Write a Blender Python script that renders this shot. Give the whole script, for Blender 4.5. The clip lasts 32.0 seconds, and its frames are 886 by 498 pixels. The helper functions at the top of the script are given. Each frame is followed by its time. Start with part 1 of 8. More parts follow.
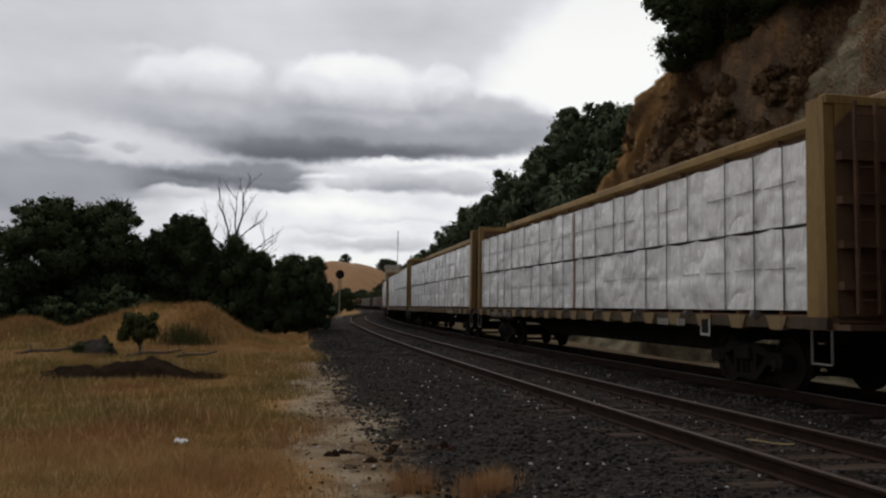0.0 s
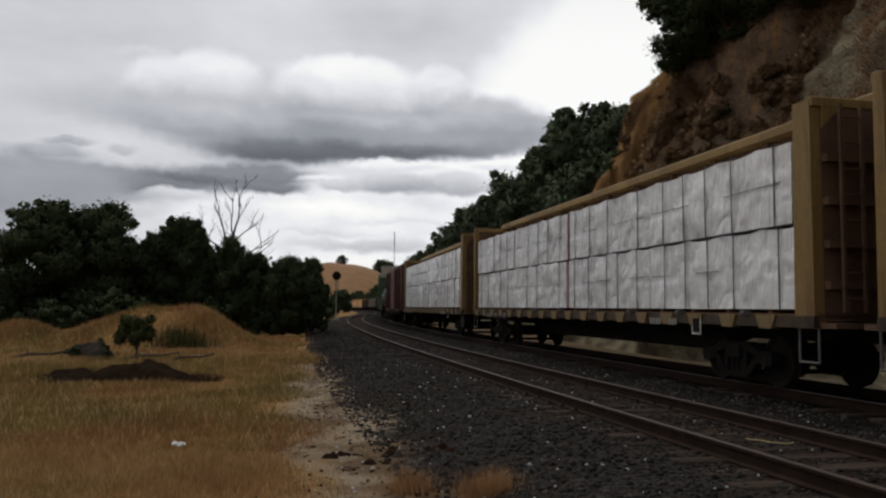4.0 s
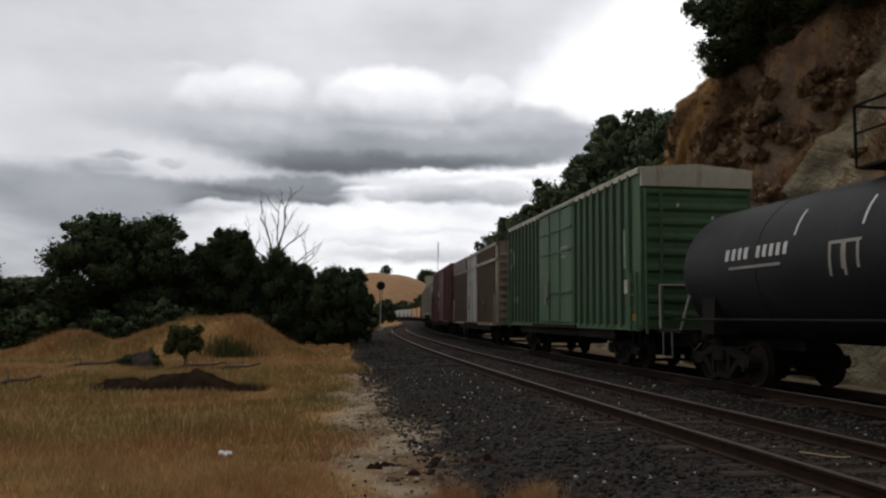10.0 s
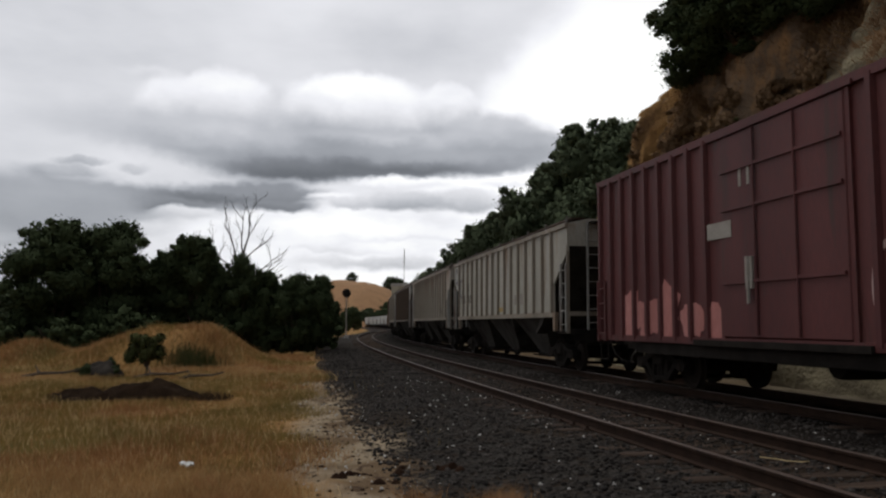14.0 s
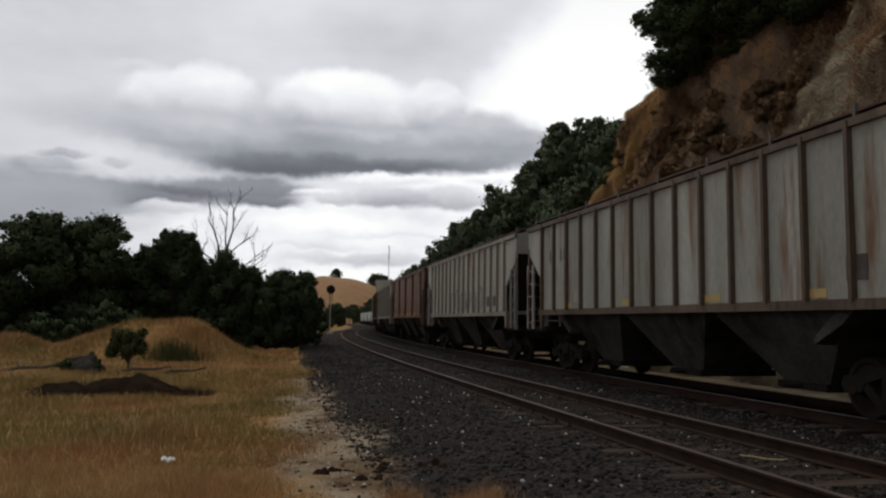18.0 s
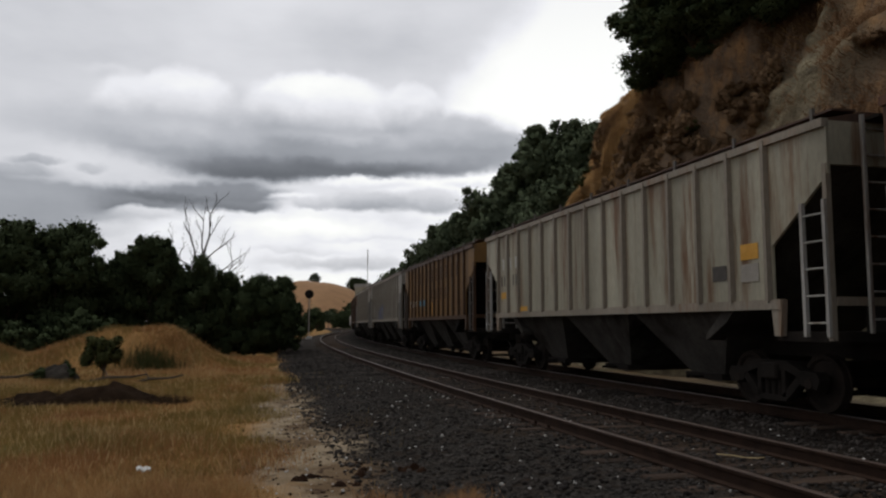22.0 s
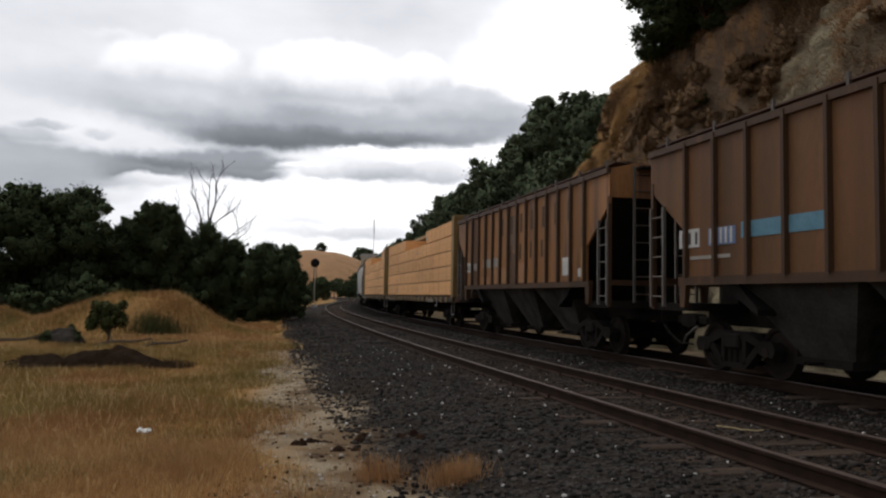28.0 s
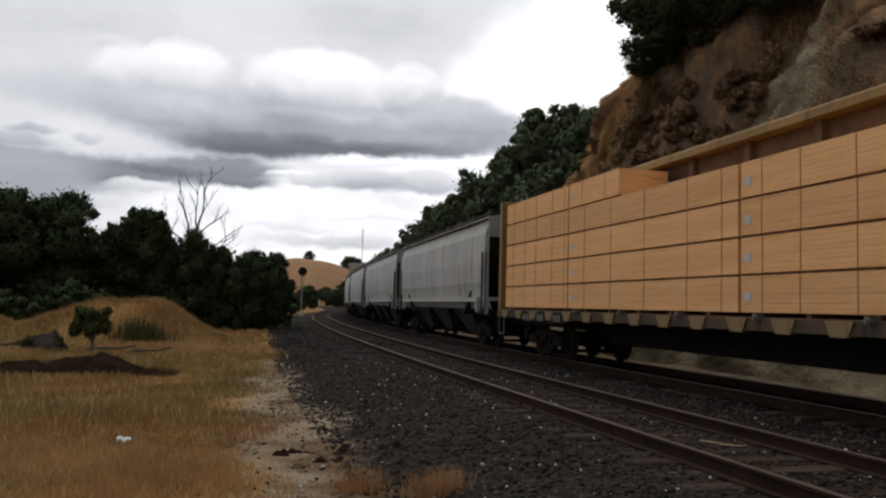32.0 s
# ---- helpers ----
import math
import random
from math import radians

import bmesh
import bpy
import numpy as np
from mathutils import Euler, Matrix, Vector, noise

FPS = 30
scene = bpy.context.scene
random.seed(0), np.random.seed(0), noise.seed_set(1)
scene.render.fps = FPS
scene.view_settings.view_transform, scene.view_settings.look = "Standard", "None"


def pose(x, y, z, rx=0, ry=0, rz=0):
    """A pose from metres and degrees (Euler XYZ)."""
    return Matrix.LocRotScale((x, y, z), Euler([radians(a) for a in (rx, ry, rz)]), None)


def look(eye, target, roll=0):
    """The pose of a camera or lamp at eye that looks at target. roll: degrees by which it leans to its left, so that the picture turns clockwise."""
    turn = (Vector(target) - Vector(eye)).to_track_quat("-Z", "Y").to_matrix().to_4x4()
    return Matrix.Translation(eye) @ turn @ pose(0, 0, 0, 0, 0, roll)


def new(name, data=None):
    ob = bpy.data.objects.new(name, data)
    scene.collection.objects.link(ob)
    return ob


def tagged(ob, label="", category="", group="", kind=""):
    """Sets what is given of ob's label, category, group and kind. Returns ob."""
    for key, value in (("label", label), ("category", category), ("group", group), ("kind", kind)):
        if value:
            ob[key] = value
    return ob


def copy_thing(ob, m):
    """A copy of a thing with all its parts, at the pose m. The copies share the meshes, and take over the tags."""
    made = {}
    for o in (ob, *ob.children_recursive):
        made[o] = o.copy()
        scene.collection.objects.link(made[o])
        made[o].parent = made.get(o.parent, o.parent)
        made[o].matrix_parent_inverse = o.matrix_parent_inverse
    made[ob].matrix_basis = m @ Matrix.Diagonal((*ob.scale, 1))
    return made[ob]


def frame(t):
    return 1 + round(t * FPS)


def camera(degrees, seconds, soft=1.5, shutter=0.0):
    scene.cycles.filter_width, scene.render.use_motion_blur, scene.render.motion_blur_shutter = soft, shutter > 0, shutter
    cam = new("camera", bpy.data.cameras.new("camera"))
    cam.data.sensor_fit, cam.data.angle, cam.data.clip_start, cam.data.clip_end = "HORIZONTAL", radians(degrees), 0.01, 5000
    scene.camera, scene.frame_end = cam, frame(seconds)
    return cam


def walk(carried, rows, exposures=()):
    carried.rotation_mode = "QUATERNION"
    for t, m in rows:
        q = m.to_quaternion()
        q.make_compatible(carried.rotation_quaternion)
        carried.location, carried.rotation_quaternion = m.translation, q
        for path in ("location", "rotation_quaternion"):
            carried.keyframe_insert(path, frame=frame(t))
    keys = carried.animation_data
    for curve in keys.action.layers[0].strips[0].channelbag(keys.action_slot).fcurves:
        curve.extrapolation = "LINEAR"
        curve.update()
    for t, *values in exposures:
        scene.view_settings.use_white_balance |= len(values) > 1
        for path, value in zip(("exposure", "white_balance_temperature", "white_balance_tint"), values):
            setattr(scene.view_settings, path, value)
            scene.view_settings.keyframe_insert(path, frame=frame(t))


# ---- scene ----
# a long freight train rolls past a hand-held camera beside a second, empty track
# z = 0 is the top of the rails; y runs ahead of the camera, x to its right

# ---- camera ----
cam = camera(58.5, 32.0, soft=2.3)
PATH = [  # seconds, x, y, z, pitch, roll, yaw
    (0, -0.009, -0.045, 1.309, 4.19, -0.86, -0.02),
    (0.5, -0.009, -0.034, 1.313, 4.38, -0.70, -0.20),
    (1, -0.022, -0.024, 1.303, 4.19, -0.86, -0.68),
    (1.5, -0.011, -0.022, 1.318, 4.16, -0.62, -0.59),
    (2, -0.024, -0.019, 1.323, 4.71, -0.51, -0.33),
    (2.5, -0.005, -0.022, 1.312, 3.90, -1.17, 0.69),
    (4.5, -0.026, -0.028, 1.313, 4.44, -0.41, -0.42),
    (5, -0.029, -0.027, 1.321, 4.59, -0.51, -0.02),
    (5.5, -0.026, -0.024, 1.316, 4.62, -0.58, -0.06),
    (6, -0.023, -0.024, 1.308, 4.82, -0.69, -0.51),
    (6.5, -0.038, -0.020, 1.315, 5.04, -0.40, -0.05),
    (7, -0.052, -0.033, 1.273, 4.13, -1.78, 0.58),
    (7.5, -0.004, 0.014, 1.338, 4.08, 0.78, 2.63),
    (8, 0.052, 0.023, 1.324, 5.22, 1.13, 2.88),
    (8.5, -0.003, 0.018, 1.319, 5.13, 0.58, 2.97),
    (9, -0.017, 0.019, 1.338, 4.87, -0.78, 4.05),
    (9.5, -0.016, 0.006, 1.314, 4.27, -0.40, 3.30),
    (10, -0.013, 0.010, 1.314, 4.92, -0.41, 2.93),
    (10.5, -0.003, -0.011, 1.323, 4.89, 0.02, 3.58),
    (11, -0.014, -0.008, 1.316, 5.65, 0.06, 2.56),
    (11.5, -0.013, 0.009, 1.317, 5.24, 0.11, 2.06),
    (12, -0.029, 0.013, 1.307, 5.22, -0.08, 1.55),
    (12.5, -0.006, 0.016, 1.320, 5.17, -0.10, 1.41),
    (13, -0.012, 0.012, 1.317, 5.59, 0.29, 1.33),
    (13.5, -0.005, 0.015, 1.323, 5.55, 0.22, 0.82),
    (15.5, -0.013, 0.010, 1.302, 4.99, -1.36, 0.36),
    (16, -0.001, 0.008, 1.314, 4.85, -0.70, 0.15),
    (16.5, -0.006, 0.009, 1.313, 5.00, -0.81, 0.10),
    (17, -0.013, 0.009, 1.314, 5.03, -0.93, 0.23),
    (17.5, 0.005, 0.016, 1.320, 5.16, -0.98, -0.41),
    (18, -0.002, 0.007, 1.315, 5.27, -0.70, -0.65),
    (18.5, -0.012, 0.017, 1.304, 5.06, -0.24, -0.44),
    (19, 0.002, 0.007, 1.319, 5.03, -0.32, -0.80),
    (19.5, -0.009, 0.016, 1.313, 4.65, -0.09, -0.82),
    (20, -0.001, 0.026, 1.321, 4.79, -0.11, -0.79),
    (20.5, 0.003, 0.015, 1.318, 4.78, -0.05, -0.99),
    (21, 0.012, 0.021, 1.319, 4.67, -0.06, -0.82),
    (21.5, 0.017, 0.015, 1.323, 4.99, -0.12, -1.54),
    (22, 0.020, 0.027, 1.324, 5.49, 0.09, -2.12),
    (22.5, -0.001, 0.001, 1.323, 5.75, 0.06, -2.17),
    (23, -0.001, 0.006, 1.316, 5.35, -0.09, -1.64),
    (23.5, 0.004, 0.000, 1.319, 5.12, -0.32, -2.39),
    (24, 0.029, 0.027, 1.310, 4.60, -0.64, -2.97),
    (24.5, 0.006, 0.006, 1.297, 3.70, -0.94, -3.48),
    (25, 0.031, 0.092, 1.322, 2.25, -1.07, -0.36),
    (25.5, 0.078, 0.159, 1.304, 3.35, -0.14, -0.71),
    (27.5, 0.050, 0.095, 1.302, 3.66, 0.23, 1.10),
    (28, 0.070, 0.085, 1.286, 3.41, -0.83, -1.73),
    (28.5, 0.052, 0.083, 1.293, 4.04, -1.38, -1.29),
    (29, 0.064, 0.082, 1.283, 4.34, -1.44, -1.27),
    (29.5, 0.067, 0.079, 1.297, 4.87, -1.50, -0.99),
    (30, 0.075, 0.074, 1.293, 4.57, -1.65, -1.53),
    (30.5, 0.061, 0.076, 1.298, 4.19, -0.86, -1.89),
    (31, 0.083, 0.083, 1.307, 4.50, -1.01, -1.77),
    (31.5, 0.076, 0.081, 1.301, 4.55, -1.25, -2.31),
    (32, 0.100, 0.102, 1.296, 4.17, -1.58, -2.61),
]
walk(cam, [(t, pose(x, y, z, 90 + p, r, w)) for t, x, y, z, p, r, w in PATH],
     [(0.0, 0.0), (5.0, 0.02), (6.5, 0.0), (8.0, 0.13), (13.0, 0.18), (17.0, 0.13), (20.0, 0.09), (24.0, 0.08), (28.0, 0.45), (30.0, 0.38), (32.0, 0.28)])

# ---- plan of the two tracks ----
TRACK_X, TRACK_HEAD, GAP = 5.477, radians(13.52), 4.165   # near track abeam of the camera, its heading to the left, distance of the tracks
_s = np.arange(-80.0, 760.0, 0.5)
_bend = np.interp(_s, [-80, 110, 150, 330, 400, 760], [1.539e-3, 1.539e-3, -0.8e-3, -0.8e-3, 0, 0])
_head = np.cumsum(-_bend) * 0.5
_head += TRACK_HEAD - np.interp(0, _s, _head)
_x = np.cumsum(-np.sin(_head)) * 0.5
_y = np.cumsum(np.cos(_head)) * 0.5
_x += TRACK_X - np.interp(0, _s, _x)
_y -= np.interp(0, _s, _y)


def on_track(s, lat=0.0):
    """x, y and heading at s metres along the near track, lat metres to its right."""
    h = float(np.interp(s, _s, _head))
    return float(np.interp(s, _s, _x)) + lat * math.cos(h), float(np.interp(s, _s, _y)) + lat * math.sin(h), h


def along(xs, ys):
    """The s and lat of many points."""
    s_out, l_out = np.zeros(len(xs)), np.zeros(len(xs))
    for a in range(0, len(xs), 2000):
        px, py = xs[a:a + 2000, None], ys[a:a + 2000, None]
        i = ((px - _x[None]) ** 2 + (py - _y[None]) ** 2).argmin(1)
        dx, dy = px[:, 0] - _x[i], py[:, 0] - _y[i]
        s_out[a:a + 2000] = _s[i]
        l_out[a:a + 2000] = dx * np.cos(_head[i]) + dy * np.sin(_head[i])
    return s_out, l_out


def rolled(t):
    """How far the train has come at t seconds."""
    return 10.668 * t + 0.06856 * t * t - 0.000824 * t ** 3

# ---- sky and light ----
def world_sky():
    world = bpy.data.worlds.new("overcast_sky")
    scene.world = world
    world.use_nodes = True
    nt = world.node_tree
    nt.nodes.clear()

    def node(kind, **sockets):
        n = nt.nodes.new(kind)
        return n

    def plug(sock, v):
        if isinstance(v, (int, float)):
            sock.default_value = v
        else:
            nt.links.new(v, sock)

    def m(op, a, b=0.0, c=0.0, clamp=False):
        n = nt.nodes.new("ShaderNodeMath")
        n.operation, n.use_clamp = op, clamp
        for sock, v in zip(n.inputs, (a, b, c)):
            plug(sock, v)
        return n.outputs[0]

    def ramp(v, lo, hi, out0=0.0, out1=1.0):
        n = nt.nodes.new("ShaderNodeMapRange")
        n.interpolation_type = "SMOOTHSTEP"
        for k, q in zip(("Value", "From Min", "From Max", "To Min", "To Max"), (v, lo, hi, out0, out1)):
            plug(n.inputs[k], q)
        return n.outputs[0]

    def mix(f, a, b):
        return m("ADD", m("MULTIPLY", a, m("SUBTRACT", 1.0, f)), m("MULTIPLY", b, f))

    def noise_at(scale, detail, sx=1.0, sy=1.0, sz=1.0, rough=0.55):
        mp = nt.nodes.new("ShaderNodeMapping")
        mp.inputs["Scale"].default_value = (sx, sy, sz)
        nt.links.new(tc.outputs["Generated"], mp.inputs["Vector"])
        n = nt.nodes.new("ShaderNodeTexNoise")
        n.inputs["Scale"].default_value, n.inputs["Detail"].default_value, n.inputs["Roughness"].default_value = scale, detail, rough
        nt.links.new(mp.outputs[0], n.inputs["Vector"])
        return m("SUBTRACT", n.outputs["Fac"], 0.5)

    tc = nt.nodes.new("ShaderNodeTexCoord")
    sep = nt.nodes.new("ShaderNodeSeparateXYZ")
    nt.links.new(tc.outputs["Generated"], sep.inputs[0])
    deg = 57.29578
    az0 = m("MULTIPLY", m("ARCTAN2", sep.outputs[0], sep.outputs[1]), deg)
    el0 = m("MULTIPLY", m("ARCSINE", sep.outputs[2]), deg)
    big, mid, fine = noise_at(4.0, 3), noise_at(13.0, 5, 1, 1, 1.3, 0.5), noise_at(34.0, 5, 1, 1, 1.3, 0.55)
    streak = noise_at(9.0, 5, 1.0, 1.0, 3.0)
    el = m("ADD", el0, m("ADD", m("MULTIPLY", mid, 1.1), m("MULTIPLY", fine, 0.9)))
    az = m("ADD", az0, m("ADD", m("MULTIPLY", noise_at(9.0, 4), 2.2), m("MULTIPLY", noise_at(27.0, 4), 1.6)))
    grainy = m("ADD", 1.0, m("ADD", m("MULTIPLY", streak, 0.30), m("MULTIPLY", mid, 0.25)))

    def cloud(under_it, c_az, c_el, r_az, r_up, r_down, dark, light, lo=0.55, hi=1.1, amount=1.0):
        """Lays a heap of cloud over the sky: a domed light top over a flatter dark underside."""
        u = m("DIVIDE", m("SUBTRACT", az, c_az), r_az)
        dv = m("SUBTRACT", el, c_el)
        v = m("MAXIMUM", m("DIVIDE", dv, r_up), m("DIVIDE", dv, -r_down))
        d = m("SQRT", m("ADD", m("MULTIPLY", u, u), m("MULTIPLY", v, v)))
        mask = m("MULTIPLY", m("SUBTRACT", 1.0, ramp(d, lo, hi)), amount)
        tone = ramp(dv, -0.75 * r_down, 0.55 * r_up, dark, light)
        return mix(mask, under_it, m("MULTIPLY", tone, grainy))

    # upper veil: grey, heavy overhead, whiter to the right where the sun stands behind it
    veil = m("ADD", 0.66, m("ADD", m("MULTIPLY", big, 0.36), m("MULTIPLY", streak, 0.14)))
    veil = m("MULTIPLY", veil, ramp(el0, 24.0, 46.0, 1.0, 0.62))
    veil = m("MULTIPLY", veil, ramp(m("ABSOLUTE", m("ADD", az0, 20.0)), 70.0, 125.0, 1.0, 0.52))
    right = m("ADD", az, m("MULTIPLY", m("SUBTRACT", el, 14.0), -0.9))
    glow = m("MULTIPLY", ramp(right, -1.6, 3.2), m("SUBTRACT", 1.0, ramp(az0, 16.0, 55.0)))
    glow = m("MULTIPLY", glow, m("SUBTRACT", 1.0, ramp(el0, 17.0, 34.0)))
    sky = mix(glow, veil, 1.0)
    # bright breaks low down, with thin grey bars
    low_light = m("ADD", 0.86, m("ADD", m("MULTIPLY", streak, 0.55), m("MULTIPLY", mid, 0.25)))
    low_light = mix(ramp(az0, -15.0, -27.0), low_light, m("ADD", 0.42, m("MULTIPLY", streak, 0.5)))
    low_light = mix(ramp(az0, 30.0, 60.0), low_light, 0.6)
    sky = mix(ramp(el, 10.5, 8.8), sky, low_light)
    # the long heaped cloud: white heads, a grey shoulder, a dark level underside
    for c in ((-25.5, 7.3, 7.5, 1.2, 1.6, 0.3, 0.42, 0.4, 1.2, 0.9), (-27.3, 17.9, 10.6, 2.86, 2.46, 0.52, 0.6, 0.2, 1.3, 0.6), (-25.1, 13.6, 6.5, 2.05, 1.64, 0.52, 0.58, 0.2, 1.3, 0.5), (-3.3, 20.2, 8.2, 2.46, 3.27, 0.5, 0.56, 0.2, 1.2, 0.7),
              (-21.0, 16.6, 2.5, 0.74, 0.65, 0.6, 0.76, 0.4, 1.1, 0.6), (-10.1, 13.1, 16.4, 3.07, 2.46, 0.32, 0.54, 0.55, 1.15, 0.9), (-19.3, 14.7, 3.3, 2.25, 1.84, 0.48, 0.84, 0.66, 1.06, 0.95),
              (-16.3, 15.2, 3.6, 2.70, 3.27, 0.42, 0.87, 0.74, 1.03, 1), (-17.5, 13.1, 5.7, 1.43, 1.43, 0.4, 0.58, 0.4, 1.1, 0.8), (-12.0, 14.6, 3.3, 1.84, 2.05, 0.4, 0.66, 0.5, 1.1, 0.8),
              (-6.9, 14.8, 6.1, 3.52, 2.86, 0.34, 0.9, 0.78, 1.03, 1), (-10.2, 14.9, 2.9, 1.84, 1.64, 0.42, 0.78, 0.6, 1.1, 0.7), (-0.3, 15.1, 2.7, 2.46, 2.05, 0.4, 0.86, 0.74, 1.04, 1),
              (3.5, 13.2, 4.9, 2.21, 1.84, 0.3, 0.54, 0.6, 1.08, 0.95), (6.8, 12.7, 2.9, 1.23, 1.23, 0.3, 0.46, 0.5, 1.1, 0.9), (-5.2, 13.4, 8.2, 0.57, 0.82, 0.42, 0.58, 0.2, 1.2, 0.6),
              (-16.4, 12.2, 6.1, 0.57, 0.65, 0.34, 0.46, 0.2, 1.2, 0.6), (-6.9, 11.4, 13.1, 1.72, 1.23, 0.15, 0.34, 0.5, 1.1, 1), (-11.3, 10.8, 6.5, 1.15, 0.98, 0.1, 0.18, 0.4, 1.15, 0.95),
              (2.2, 11.7, 7.0, 1.15, 0.90, 0.21, 0.38, 0.5, 1.08, 0.9), (-3.6, 11.3, 6.1, 0.57, 0.49, 0.12, 0.18, 0.3, 1.2, 0.7), (-13.6, 9.2, 6.1, 1.06, 1.06, 0.14, 0.24, 0.5, 1.1, 0.95),
              (-20.7, 8.5, 8.6, 1.15, 1.06, 0.14, 0.28, 0.4, 1.12, 0.95), (-28.1, 8.2, 7.8, 1.47, 1.39, 0.24, 0.36, 0.4, 1.15, 0.9), (-17.4, 8.8, 3.7, 0.41, 0.41, 0.1, 0.14, 0.3, 1.2, 0.7),
              (-26.6, 9.8, 2.9, 0.82, 0.82, 0.27, 0.42, 0.5, 1.1, 0.85), (-25.5, 10.7, 2.0, 0.33, 0.37, 0.3, 0.44, 0.4, 1.1, 0.7), (-22.0, 10.4, 1.3, 0.41, 0.37, 0.36, 0.48, 0.3, 1.1, 0.6),
              (-24.2, 9.4, 3.7, 0.37, 0.33, 0.5, 0.6, 0.2, 1.2, 0.5), (-12.4, 8.4, 3.7, 0.49, 0.57, 0.14, 0.22, 0.5, 1.1, 0.95), (-3.1, 10.2, 4.5, 0.57, 0.49, 0.78, 1, 0.4, 1.1, 0.95),
              (4.3, 10.4, 2.9, 0.49, 0.57, 0.72, 0.95, 0.4, 1.1, 0.9), (-8.4, 9.1, 2.0, 0.37, 0.33, 0.75, 0.95, 0.3, 1.15, 0.9), (-3.1, 8.7, 3.7, 1.15, 0.74, 0.36, 0.62, 0.5, 1.08, 0.95),
              (-7.0, 8.6, 2.0, 0.57, 0.41, 0.42, 0.62, 0.4, 1.1, 0.8), (1.4, 9.0, 3.7, 1.06, 0.90, 0.38, 0.68, 0.5, 1.08, 0.95), (5.5, 8.9, 2.9, 0.74, 0.65, 0.46, 0.66, 0.4, 1.1, 0.8),
              (-18.5, 7.7, 2.9, 0.49, 0.74, 0.55, 0.74, 0.4, 1.1, 0.9), (-8.4, 6.8, 7.0, 1.06, 1.23, 0.88, 1, 0.4, 1.15, 0.9), (-22.0, 6.4, 2.5, 0.65, 0.57, 0.6, 0.75, 0.4, 1.2, 0.7),
              (-2.7, 6.3, 6.5, 0.41, 0.37, 0.7, 0.86, 0.3, 1.15, 0.7), (-8.4, 5.3, 3.7, 0.33, 0.33, 0.62, 0.76, 0.2, 1.2, 0.6), (-5.1, 4.4, 6.1, 0.49, 0.57, 0.46, 0.62, 0.3, 1.2, 0.85),
              (-26.5, 7.6, 5.6, 2.0, 3.0, 0.30, 0.38, 0.5, 1.1, 0.92)):
        sky = cloud(sky, *c)
    sky = m("MINIMUM", m("MAXIMUM", sky, 0.1), 1.08)
    comb = nt.nodes.new("ShaderNodeCombineColor")
    dark = ramp(sky, 0.75, 0.2)
    plug(comb.inputs[0], m("MULTIPLY", sky, m("SUBTRACT", 1.0, m("MULTIPLY", dark, 0.05))))
    plug(comb.inputs[1], m("MULTIPLY", sky, m("SUBTRACT", 1.005, m("MULTIPLY", dark, 0.015))))
    plug(comb.inputs[2], m("MULTIPLY", sky, m("ADD", m("ADD", 0.985, m("MULTIPLY", ramp(sky, 0.98, 0.8), 0.065)), m("MULTIPLY", dark, 0.03))))
    clear = nt.nodes.new("ShaderNodeTexSky")
    clear.sky_type, clear.sun_disc = "NISHITA", False
    clear.sun_elevation, clear.sun_rotation = SUN_EL, SUN_ROT
    b1, b2, add, out = (nt.nodes.new(k) for k in ("ShaderNodeBackground", "ShaderNodeBackground", "ShaderNodeAddShader", "ShaderNodeOutputWorld"))
    nt.links.new(comb.outputs[0], b1.inputs[0])
    b1.inputs[1].default_value = 0.94
    nt.links.new(clear.outputs[0], b2.inputs[0])
    b2.inputs[1].default_value = 0.004
    nt.links.new(b1.outputs[0], add.inputs[0])
    nt.links.new(b2.outputs[0], add.inputs[1])
    nt.links.new(add.outputs[0], out.inputs[0])


SUN_EL, SUN_ROT = radians(75.4), radians(299.7)   # a veiled sun, high over the field
world_sky()
sun = bpy.data.lights.new("sun", "SUN")
sun.energy, sun.angle, sun.color = 1.1, radians(40), (1.0, 0.96, 0.9)
sun_ob = new("sun", sun)
sun_ob.matrix_world = look((-14, 8, 62), (0, 0, 0))


